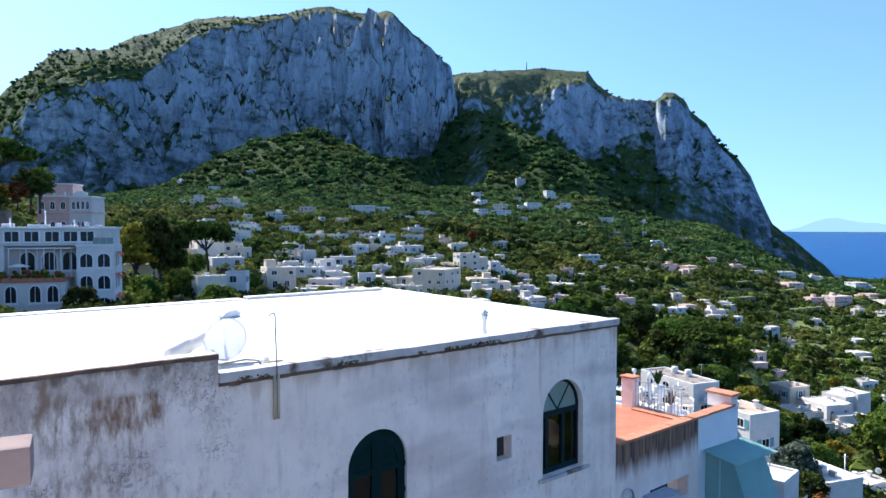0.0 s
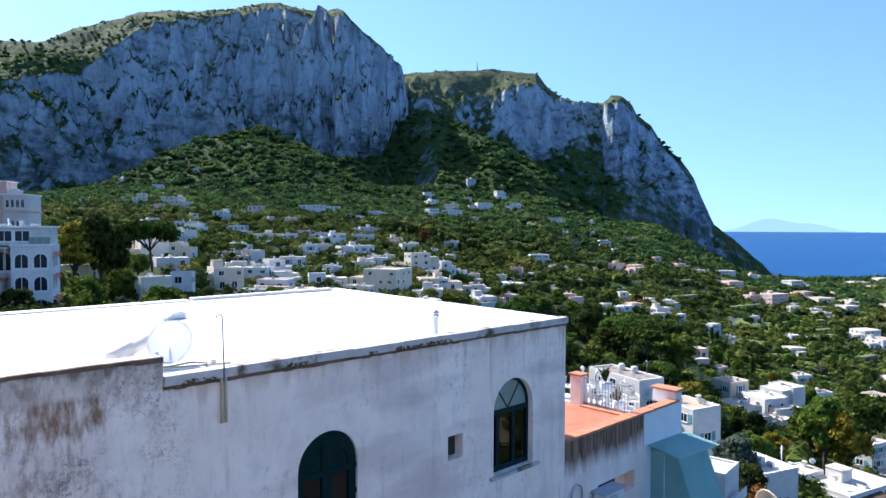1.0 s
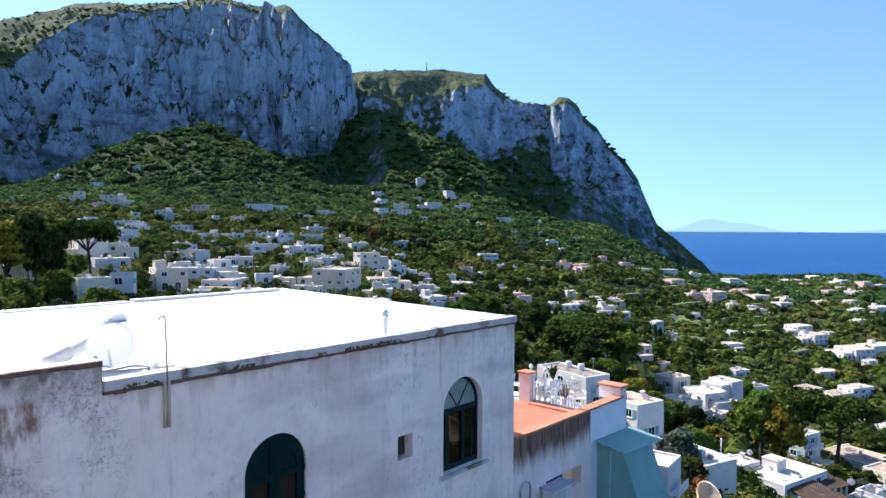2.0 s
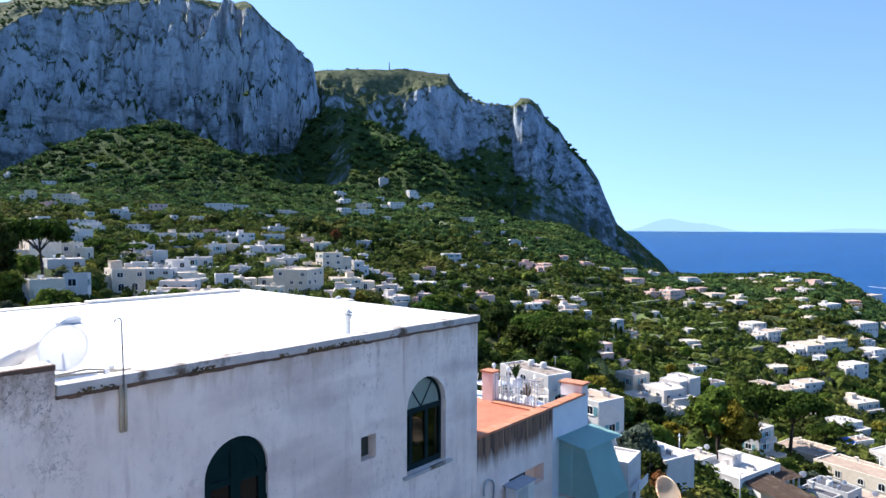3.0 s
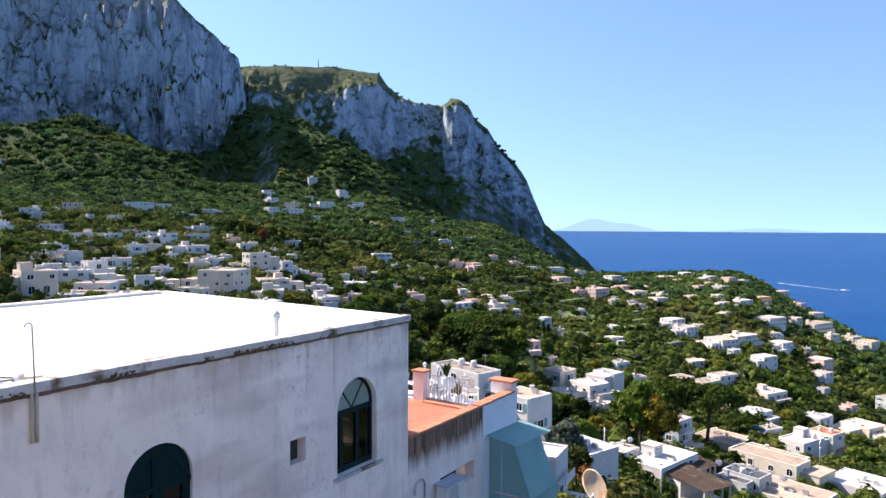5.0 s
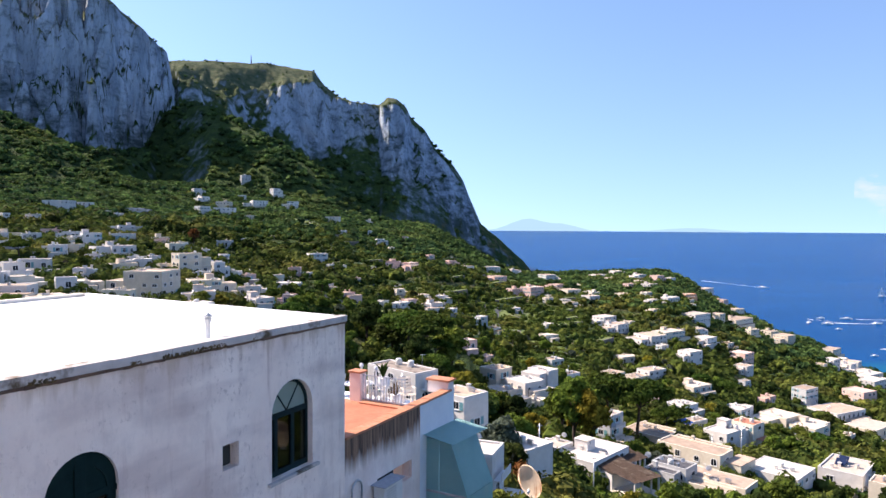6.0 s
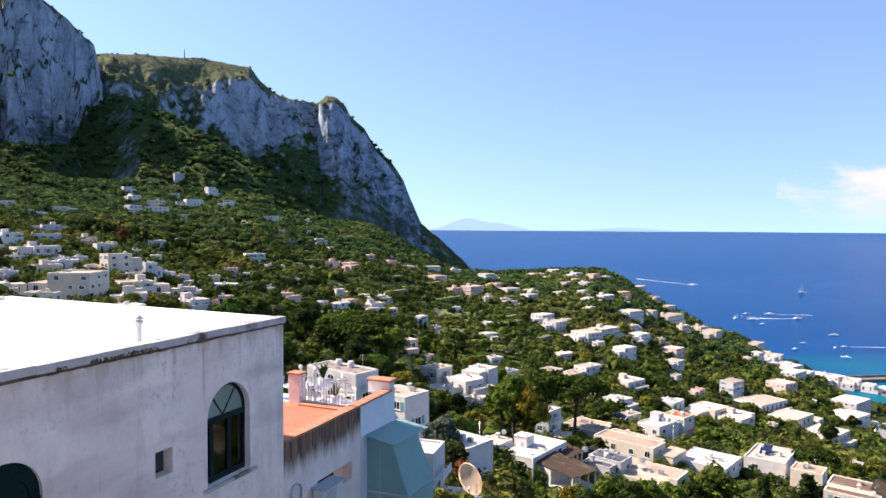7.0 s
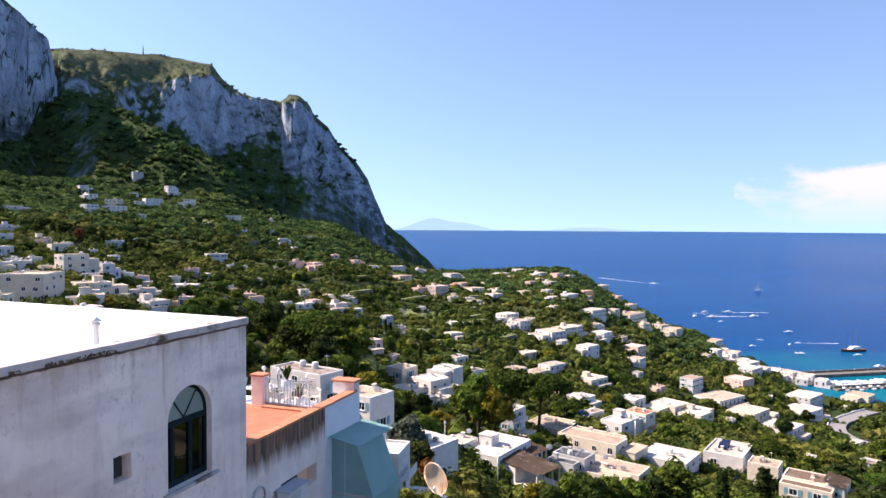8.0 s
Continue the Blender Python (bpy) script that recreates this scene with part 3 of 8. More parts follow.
def base_height(az, r):
    ia = np.clip(np.searchsorted(LAND_AZ, az) - 1, 0, len(LAND_AZ) - 2)
    fa = (az - LAND_AZ[ia]) / (LAND_AZ[ia + 1] - LAND_AZ[ia])
    fa = fa * fa * (3 - 2 * fa)
    rr = np.clip(r, 40, 1000)
    ir = np.clip(np.searchsorted(LAND_R, rr) - 1, 0, len(LAND_R) - 2)
    fr = (rr - LAND_R[ir]) / (LAND_R[ir + 1] - LAND_R[ir])
    z = (LAND_Z[ia, ir] * (1 - fr) + LAND_Z[ia, ir + 1] * fr) * (1 - fa) + (LAND_Z[ia + 1, ir] * (1 - fr) + LAND_Z[ia + 1, ir + 1] * fr) * fa
    seaward = np.clip((-22 - az) / 10, 0, 1) * np.clip((az + 150) / 20, 0, 1)
    return z - seaward * np.clip(r - 1000, 0, 900) * 0.30 - np.clip(r - 2300, 0, None) * 1.0


def massif(table, az, r, warp, talus, lip):
    """A cliff with a gentler top: lip is the share of its height that the steep part takes, by azimuth."""
    ec, ef, rc, rf = (along(table, az, k) for k in (1, 2, 3, 4))
    zc, zf = rc * np.tan(np.radians(ec)), rf * np.tan(np.radians(ef))
    u = (r - rf) / (rc - rf)
    u = u - warp / (rc - rf) * np.clip((0.85 - u) / 0.45, 0, 1) * np.clip((u + 0.45) / 0.45, 0.12, 1)
    uu = np.clip(u, 0, 1)
    top = along(lip, az, 1)
    shape = np.where(uu < 0.36, uu / 0.36 * top, top + (uu - 0.36) / 0.64 * (1 - top))
    z = zf + (zc - zf) * shape
    z = np.where(u < 0, zf + u * (rc - rf) * talus, z)
    return np.where(u > 1, zc - (r - rc) * 0.16, z)


SOLARO_LIP = np.array([(40, 0.55), (24, 0.62), (20, 0.74), (12, 0.82), (6, 0.84), (3, 0.88), (-0.7, 0.86), (-1.6, 0.45), (-5, 0.36)])
PLATEAU_LIP = np.array([(5, 0.4), (-4, 0.40), (-8, 0.52), (-11.5, 0.78), (-13, 0.85), (-22, 0.86), (-30, 0.6)])


def spur(table, az, r, front, back):
    ec, rc = along(table, az, 1), along(table, az, 2)
    zc = rc * np.tan(np.radians(ec))
    d = r - rc
    return np.where(d < 0, zc + d * front, zc - d * back) - 6 * np.exp(-(d / 25) ** 2)


def bare_height(x, y):
    """Height of the ground above eye level, before the garden terraces."""
    x, y = np.asarray(x, float), np.asarray(y, float)
    r = np.hypot(x, y)
    az = np.degrees(np.arctan2(-x, y))
    far = np.clip((r - 850) / 200, 0, 1)
    # buttresses and gullies break up the cliffs
    rib = ridged(x * 0.0065, y * 0.0028, 5, 3) * 62 + fbm(x * 0.03, y * 0.03, 0, 3, 9) * 26
    azw = az + far * (fbm(x * 0.012, y * 0.012, 0, 3, 21) * 0.7)
    z = base_height(az, r)
    z = soft_max(z, spur(SPUR_W, az, r + 14 * fbm(x * 0.02, y * 0.02, 0, 3, 41), 0.42, 0.35), 12)
    z = soft_max(z, spur(SPUR_N, az, r + 14 * fbm(x * 0.02, y * 0.02, 0, 3, 43), along(SPUR_N, az, 3), 0.75), 10)
    z = soft_max(z, spur(APRON, az, r + 14 * fbm(x * 0.02, y * 0.02, 0, 3, 47), 0.66, 0.30), 10)
    # rough faces: the cliffs step in and out with height as well
    rough = massif(SOLARO, azw, r, rib * far, 1.0, SOLARO_LIP)
    warp = far * (rib - fbm(x * 0.022, y * 0.022, rough * 0.022, 4, 61) * 34 - fbm(x * 0.007, y * 0.007, rough * 0.010, 3, 67) * 62 - fbm(x * 0.075, y * 0.075, rough * 0.05, 3, 71) * 15)
    z = soft_max(z, massif(SOLARO, azw, r, warp, 1.0, SOLARO_LIP), 8)
    z = soft_max(z, massif(PLATEAU, az + 0.25 * (azw - az), r, warp * 0.62, 1.25, PLATEAU_LIP), 8)
    z = z + fbm(x * 0.012, y * 0.012, 0, 4, 5) * (3 + 7 * far) * np.clip(r / 150, 0, 1)
    return z


def terrace_phase(x, y, z):
    return z / 2.4 + fbm(x * 0.006, y * 0.006, 0, 3, 77) * 2.0


def land_height(x, y):
    """Height of the ground above the sea."""
    x, y = np.asarray(x, float), np.asarray(y, float)
    z = bare_height(x, y)
    r, az = np.hypot(x, y), np.degrees(np.arctan2(-x, y))
    # garden terraces step down the valley side
    k = terrace_phase(x, y, z)
    terraced = (np.floor(k) + np.clip((k - np.floor(k)) * 5 - 4, 0, 1) - k) * 2.4
    amount = 0.8 * np.clip((r - 200) / 80, 0, 1) * np.clip((900 - r) / 200, 0, 1) * np.clip(1.2 - np.abs(az + 22) / 14, 0, 1)
    return z + terraced * amount + EYE[2]
def garden_plot(x, y, r, az):
    """Where the terraced gardens lie open."""
    return (np.abs(az + 22) < 12 + 2 * fbm(x * 0.02, y * 0.02, 0, 2, 12)) & (r > 250) & (r < 700) & (fbm(x * 0.011, y * 0.011, 0, 3, 88) > -0.02)


def build_land():
    fine = np.arange(-73, 43, 0.155)
    az = np.concatenate([np.arange(-180, -73, 3.5), fine, np.arange(43, 180, 3.5)])
    near, back = np.concatenate([np.geomspace(14, 200, 60), np.geomspace(203, 1000, 250)]), np.linspace(2010, 2700, 14)
    # beyond the valley the rows crowd together where the ground is steep
    probe = np.arange(1004, 2004, 6.0)
    A, R = np.meshgrid(np.radians(az), probe, indexing="ij")
    climb = np.abs(np.diff(bare_height(-np.sin(A) * R, np.cos(A) * R), axis=1))
    weight = np.cumsum(1.2 + np.minimum(climb, 40), axis=1)
    pad = np.pad(weight, ((8, 8), (0, 0)), "edge")
    weight = sum(pad[k:k + len(az)] for k in range(17)) / 17
    far = np.stack([np.interp(np.linspace(w[0], w[-1], 310), w, probe[1:]) for w in weight])
    R = np.concatenate([np.tile(near, (len(az), 1)), far, np.tile(back, (len(az), 1))], axis=1)
    A = np.tile(np.radians(az)[:, None], (1, R.shape[1]))
    X, Y = -np.sin(A) * R, np.cos(A) * R
    Z = np.maximum(land_height(X, Y), -25)
    na, nr = A.shape
    verts = np.stack([X, Y, Z], -1).reshape(-1, 3)
    i, j = np.meshgrid(np.arange(na), np.arange(nr - 1), indexing="ij")
    i2 = (i + 1) % na
    faces = np.stack([i * nr + j, i2 * nr + j, i2 * nr + j + 1, i * nr + j + 1], -1).reshape(-1, 4)[:, ::-1]
    # close the hub under the viewpoint
    hub = len(verts)
    verts = np.vstack([verts, [[0, 0, float(Z[:, 0].mean())]]])
    ring = np.stack([np.full(na, hub), (np.arange(na) + 1) % na * nr, np.arange(na) * nr, np.arange(na) * nr], -1)
    # terraced gardens: cropped grass on the treads, dry stone on the risers
    c = verts[faces].mean(1)
    rr, aa = np.hypot(c[:, 0], c[:, 1]), np.degrees(np.arctan2(-c[:, 0], c[:, 1]))
    plot = garden_plot(c[:, 0], c[:, 1], rr, aa)
    up = np.cross(verts[faces[:, 1]] - verts[faces[:, 0]], verts[faces[:, 2]] - verts[faces[:, 0]])
    up = np.abs(up[:, 2]) / (np.linalg.norm(up, axis=1) + 1e-9)
    index = np.where(plot, np.where(up < 0.93, 2, 1), 0)
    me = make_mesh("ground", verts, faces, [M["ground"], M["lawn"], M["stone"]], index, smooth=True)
    ground = tagged(new("ground", me), "limestone mountain and green hillside falling to the sea", "ground", kind="structure")
    cap = make_mesh("ground_cap", np.vstack([verts[ring[:, 1]], verts[hub:]]), np.stack([np.full(na, na), (np.arange(na) + 1) % na, np.arange(na)], -1)[:, ::-1], [M["ground"]])
    tagged(new("ground_cap", cap), "bare earth below the viewpoint", "ground", kind="structure")
    # the sea: level near the shore; far out the sheet is lifted so that its edge fits the camera's horizon
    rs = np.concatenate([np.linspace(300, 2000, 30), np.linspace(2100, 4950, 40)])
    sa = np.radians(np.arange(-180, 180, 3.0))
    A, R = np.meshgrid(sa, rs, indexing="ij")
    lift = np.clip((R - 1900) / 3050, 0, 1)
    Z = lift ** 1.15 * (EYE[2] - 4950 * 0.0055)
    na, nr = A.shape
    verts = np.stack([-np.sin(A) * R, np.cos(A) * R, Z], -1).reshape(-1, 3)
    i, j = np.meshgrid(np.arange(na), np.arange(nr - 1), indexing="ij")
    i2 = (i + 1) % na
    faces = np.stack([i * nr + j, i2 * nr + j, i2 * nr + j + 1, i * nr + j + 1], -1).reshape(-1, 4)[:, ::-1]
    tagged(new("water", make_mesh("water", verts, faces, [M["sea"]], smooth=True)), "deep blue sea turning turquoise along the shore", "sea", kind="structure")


build_land()

# ---- the white house in front and its terrace ----
# local axes: x along the front wall (0 at its far corner), y back from the wall, z above eye level
FRONT = Matrix.Translation((4.39, 16.89, EYE[2])) @ Matrix.Rotation(radians(39.5), 4, "Z")


def villa():
    home = thing("white_house", FRONT, "old flat-roofed house with weathered white plaster walls and arched windows", "house")
    bot, top, lt = -19.0, -2.49, -2.0
    left, step = -19.0, -10.17
    win1, win2 = (-7.84, -6.54, -6.1, -4.37), (-2.72, -1.30, -5.70, -4.25)
    nic = (-4.17, -3.72, -5.0, -4.48)
    # front wall with its openings
    bm = bmesh.new()

    def face(pts, y=0.0):
        bm.faces.new([bm.verts.new((x, y, z)) for x, z in pts])

    xs = [step, win1[0], win1[1], nic[0], nic[1], win2[0], win2[1], 0.0]
    for a, b in zip(xs, xs[1:]):
        if a in (win1[0], win2[0]):
            w = win1 if a == win1[0] else win2
            face([(a, bot), (b, bot), (b, w[2]), (a, w[2])])
            face(arch(*w)[1:-1] + [(b, top), (a, top)])
        elif a == nic[0]:
            face([(a, bot), (b, bot), (b, nic[2]), (a, nic[2])])
            face([(a, nic[3]), (b, nic[3]), (b, top), (a, top)])
        else:
            face([(a, bot), (b, bot), (b, top), (a, top)])
    face([(left, bot), (step, bot), (step, lt), (left, lt)], -0.012)
    for outline, depth in ((arch(*win1), 0.24), (arch(*win2), 0.24), ([(nic[0], nic[2]), (nic[0], nic[3]), (nic[1], nic[3]), (nic[1], nic[2])], 0.30)):
        n = len(outline)
        for k in range(n):
            (x0, z0), (x1, z1) = outline[k], outline[(k + 1) % n]
            bm.faces.new([bm.verts.new(p) for p in ((x0, 0, z0), (x1, 0, z1), (x1, depth, z1), (x0, depth, z0))])
    face([(nic[0], nic[2]), (nic[1], nic[2]), (nic[1], nic[3]), (nic[0], nic[3])], 0.30)
    # side, back and end walls
    for (x0, y0), (x1, y1) in (((0, 0), (0.45, 10.8)), ((0.45, 10.8), (left, 11.3)), ((left, 11.3), (left, -0.012))):
        bm.faces.new([bm.verts.new(p) for p in ((x0, y0, bot), (x1, y1, bot), (x1, y1, top), (x0, y0, top))])
    bmesh.ops.remove_doubles(bm, verts=bm.verts, dist=0.0005)
    part("wall", bm, M["oldwall"], home, "cracked white plaster wall stained grey and rusty")
    # raised wall end
    bm = bmesh.new()
    box(bm, (left, -0.008, lt - 0.5), (step, 0.30, lt - 0.004), 0.0)
    part("parapet", bm, M["oldwall"], home, "raised plaster parapet with black mould along its edge")
    bm = bmesh.new()
    rnd = random.Random(3)
    for k in range(22):
        x0 = left + (step - left) * k / 22
        x1 = left + (step - left) * (k + 1) / 22
        z1 = lt + 0.022 + rnd.uniform(0, 0.012)
        box(bm, (x0, -0.03 + rnd.uniform(-0.008, 0.008), lt - 0.035 + rnd.uniform(-0.02, 0.01)), (x1 + 0.002, 0.07, z1), 0.006)
    part("parapet_edge", bm, M["drip"], home, "dark mouldy mortar edge")
    bm = bmesh.new()
    box(bm, (left, 0.05, lt - 0.01), (step - 0.01, 0.31, lt + 0.03), 0.01)
    part("parapet_top", bm, M["roofwhite"], home)
    # roof sheet, and the room below it painted near black for its shade
    bm = bmesh.new()
    zs = -2.40
    bm.faces.new([bm.verts.new(p) for p in ((left, 0.0, zs), (0, 0.0, zs), (0.45, 10.8, zs), (left, 11.3, zs))])
    bmesh.ops.subdivide_edges(bm, edges=bm.edges, cuts=20, use_grid_fill=True)
    for v in bm.verts:
        v.co.z += 0.02 * noise.noise(v.co * 0.5)
    part("roof", bm, M["roofwhite"], home, "bright white coated flat roof")
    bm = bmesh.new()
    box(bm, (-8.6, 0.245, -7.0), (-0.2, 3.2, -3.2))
    room = part("inner_room", bm, M["roomshade"], home)
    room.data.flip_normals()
    # coping along the front, in lengths, with a dark drip edge below
    rnd = random.Random(5)
    x = step + 0.01
    while x < -0.01:
        x1 = min(x + rnd.uniform(0.9, 1.4), 0.03)
        bm = bmesh.new()
        dy, dz = rnd.uniform(-0.006, 0.006), rnd.uniform(-0.008, 0.008)
        box(bm, (x, -0.06 + dy, -2.43 + dz), (x1 - 0.004, 0.22, -2.275 + dz), 0.012)
        part("coping_stone", bm, M["coping"], home)
        x = x1
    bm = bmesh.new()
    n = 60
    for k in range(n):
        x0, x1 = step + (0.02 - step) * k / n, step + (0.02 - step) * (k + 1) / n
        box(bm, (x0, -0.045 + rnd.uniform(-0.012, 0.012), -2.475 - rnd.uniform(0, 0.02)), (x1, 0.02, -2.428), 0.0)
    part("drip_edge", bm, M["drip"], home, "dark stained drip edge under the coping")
    bm = bmesh.new()
    prism_pts = [(0.0, 0.20), (0.45, 10.8), (0.27, 10.8), (-0.18, 0.20)]
    a = [bm.verts.new((x, y, -2.30)) for x, y in prism_pts]
    b = [bm.verts.new((x + (0.03 if k < 2 else 0), y, -2.44)) for k, (x, y) in enumerate(prism_pts)]
    bm.faces.new(a)
    for k in range(4):
        bm.faces.new((a[k], b[k], b[(k + 1) % 4], a[(k + 1) % 4]))
    part("side_coping", bm, M["roofwhite"], home)
    # beige kerbs: the colour warms them in place of bounce from the roof
    for x0, x1, h, w in ((-5.0, 0.35, 0.10, 0.30), (left, -5.1, 0.05, 0.5)):
        bm = bmesh.new()
        box(bm, (x0, 11.0 - w / 2, -2.46), (x1, 11.0 + w / 2, -2.40 + h), 0.03)
        part("back_kerb", bm, M["bone"], home)
    # weeds on the coping
    for x0, dx, big in ((-5.55, 0.10, 0.7), (-5.25, 0.16, 1.0), (-5.0, 0.14, 0.9), (-4.7, 0.18, 1.0), (-4.42, 0.12, 0.8), (-4.2, 0.10, 0.6), (-6.2, 0.12, 0.6), (-7.95, 0.16, 1.0), (-7.75, 0.10, 0.7), (-9.75, 0.14, 0.8), (-9.45, 0.10, 0.7), (-3.3, 0.08, 0.5)):
        bm = bmesh.new()
        for k in range(26):
            c = Vector((x0 + rnd.uniform(-dx, dx), rnd.uniform(-0.09, -0.04), -2.40 + rnd.uniform(-0.05, 0.03)))
            m = Matrix.Translation(c) @ Euler([rnd.uniform(0, 3) for _ in range(3)]).to_matrix().to_4x4()
            bmesh.ops.create_icosphere(bm, subdivisions=1, radius=rnd.uniform(0.014, 0.042) * big, matrix=m @ Matrix.Diagonal((1, 0.6, 0.8, 1)))
        tagged(part("moss_tuft", bm, M["moss"], home), "dry brown moss on the edge", kind="stuff")
    # far arched window: a pair of glazed lights, a narrow one and a fanlight
    s0, s1, zb, zs = win2
    c, r = (s0 + s1) / 2, (s1 - s0) / 2
    w = new("arched_window")
    w.parent = home
    tagged(w, "dark green arched window with fanlight and stone sill")
    bm = bmesh.new()
    outer, inner = arch(s0, s1, zb, zs), arch(s0 + 0.07, s1 - 0.07, zb + 0.09, zs)
    for y0, y1 in ((0.15, 0.22),):
        va = [[bm.verts.new((x, y, z)) for x, z in o] for o in (outer, inner) for y in (y0, y1)]
        n = len(outer)
        for k in range(n):
            j = (k + 1) % n
            for a, b in ((va[0], va[2]), (va[2], va[3]), (va[3], va[1])):
                bm.faces.new((a[k], a[j], b[j], b[k]))
    part("window_frame", bm, M["frame_green"], w)
    bm = bmesh.new()
    box(bm, (s0 + 0.03, 0.14, zs - 0.13), (s1 - 0.03, 0.23, zs - 0.01), 0.01)
    part("transom", bm, M["frame_green"], w)
    for x in (s0 + 0.30, s0 + 0.87):
        bm = bmesh.new()
        box(bm, (x - 0.055, 0.145, zb + 0.05), (x + 0.055, 0.225, zs - 0.08), 0.01)
        part("mullion", bm, M["frame_green"], w)
    bm = bmesh.new()
    box(bm, (s0 + 0.03, 0.14, zb + 0.004), (s1 - 0.03, 0.23, zb + 0.13), 0.01)
    part("bottom_rail", bm, M["frame_green"], w)
    for ang in (128, 52):
        bm = bmesh.new()
        e = Vector((c - 0.02 + math.cos(radians(ang)) * (r - 0.03), 0.185, zs + math.sin(radians(ang)) * (r - 0.03)))
        tube(bm, [(c - 0.02, 0.185, zs - 0.02), e], 0.022, 6)
        part("fanlight_bar", bm, M["frame_green"], w)
    bm = bmesh.new()
    prism(bm, arch(s0 + 0.05, s1 - 0.05, zs - 0.02, zs), 0.184, 0.190)
    part("fanlight_pane", bm, M["reflectpaint"], w)
    for x0, x1 in ((s0 + 0.05, s0 + 0.27), (s0 + 0.34, s0 + 0.83), (s0 + 0.90, s1 - 0.05)):
        bm = bmesh.new()
        box(bm, (x0, 0.184, zb + 0.1), (x1, 0.190, zs - 0.1))
        part("pane", bm, M["glass"], w)
    bm = bmesh.new()
    box(bm, (s0 - 0.14, -0.10, zb - 0.07), (s1 + 0.17, 0.16, zb - 0.004), 0.012)
    part("window_sill", bm, M["coping"], w)
    # near arched window with deep green leaves
    s0, s1, zb, zs = win1
    c = (s0 + s1) / 2
    w = new("arched_window")
    w.parent = home
    tagged(w, "deep green arched double door-window with dark panes")
    bm = bmesh.new()
    outer, inner = arch(s0, s1, zb, zs), arch(s0 + 0.16, s1 - 0.16, zb + 0.15, zs - 0.08)
    va = [[bm.verts.new((x, y, z)) for x, z in o] for o in (outer, inner) for y in (0.07, 0.14)]
    n = len(outer)
    for k in range(n):
        j = (k + 1) % n
        for a, b in ((va[0], va[2]), (va[2], va[3]), (va[3], va[1])):
            bm.faces.new((a[k], a[j], b[j], b[k]))
    part("window_frame", bm, M["frame_teal"], w)
    bm = bmesh.new()
    box(bm, (c - 0.10, 0.062, zb + 0.1), (c + 0.10, 0.145, zs + 0.56), 0.012)
    part("meeting_stile", bm, M["frame_teal"], w)
    for side in (-1, 1):
        bm = bmesh.new()
        x0, x1 = (s0 + 0.12, c - 0.09) if side < 0 else (c + 0.09, s1 - 0.12)
        box(bm, (x0, 0.068, zs - 0.20), (x1, 0.140, zs - 0.08), 0.008)
        part("leaf_rail", bm, M["frame_teal"], w)
        bm = bmesh.new()
        up = [p for p in arch(s0 + 0.10, s1 - 0.10, zs - 0.15, zs) if (p[0] - c) * side > 0.05]
        up = up + [(c + side * 0.06, zs + 0.60), (c + side * 0.06, zs - 0.15)] if side < 0 else [(c + side * 0.06, zs - 0.15), (c + side * 0.06, zs + 0.60)] + up
        prism(bm, up, 0.098, 0.118)
        part("upper_panel", bm, M["frame_teal"], w)
        bm = bmesh.new()
        box(bm, (x0, 0.10, zb + 0.12), (x1, 0.106, zs - 0.15))
        part("pane", bm, M["glass"], w)
    for z in (zs - 0.12, zs - 0.62):
        bm = bmesh.new()
        tube(bm, [(s1 - 0.015, 0.05, z - 0.05), (s1 - 0.015, 0.05, z + 0.05)], 0.018, 8)
        part("hinge", bm, M["frame_teal"], w)
    return home


villa()


def satellite_dish(m, size, arm_way, material, label):
    """An offset dish on a short bent pipe, with its feed arm."""
    d = thing("satellite_dish", m, label, "satellite dish")
    bm = bmesh.new()
    n, rings = 28, 7
    grid = []
    for k in range(rings + 1):
        f = k / rings
        grid.append([bm.verts.new((size * f * math.cos(2 * math.pi * i / n), -0.22 * size * (f * f - 1), size * 1.08 * f * math.sin(2 * math.pi * i / n))) for i in range(n)] if k else [bm.verts.new((0, 0.22 * size, 0))])
    for k in range(rings):
        for i in range(n):
            j = (i + 1) % n
            f = bm.faces.new((grid[0][0], grid[1][i], grid[1][j]) if k == 0 else (grid[k][i], grid[k + 1][i], grid[k + 1][j], grid[k][j]))
            f.smooth = True
    bmesh.ops.solidify(bm, geom=bm.faces[:], thickness=0.012)
    part("reflector", bm, material, d)
    bm = bmesh.new()
    tube(bm, [(0, 0.10, -0.1), (0, 0.22, -0.25), (0, 0.24, -size - 0.20)], 0.022, 8)
    part("mast", bm, M["steel"], d)
    bm = bmesh.new()
    tube(bm, [(0, 0.02, -size), (arm_way[0] * 0.5, arm_way[1] * 0.5, -size * 0.75), (arm_way[0], arm_way[1], arm_way[2])], 0.012, 6)
    part("feed_arm", bm, M["steel"], d)
    bm = bmesh.new()
    a = Vector(arm_way)
    tube(bm, [a, a + Vector((-a.x, -a.y, 0.08)).normalized() * 0.12], 0.035, 10)
    part("feed_horn", bm, M["plastic"], d)
    bm = bmesh.new()
    box(bm, (-0.10, 0.20, -size - 0.215), (0.10, 0.30, -size - 0.195), 0.004)
    part("base_plate", bm, M["steel"], d)
    return d


def at_front(x, y, z, turn=0.0):
    return FRONT @ Matrix.Translation((x, y, z)) @ Matrix.Rotation(radians(turn), 4, "Z")


satellite_dish(at_front(-9.55, 1.25, -1.98, -8) @ Matrix.Rotation(radians(12), 4, "X"), 0.375, (-0.35, -0.30, -0.12), M["dish"], "white satellite dish on the bright flat roof")

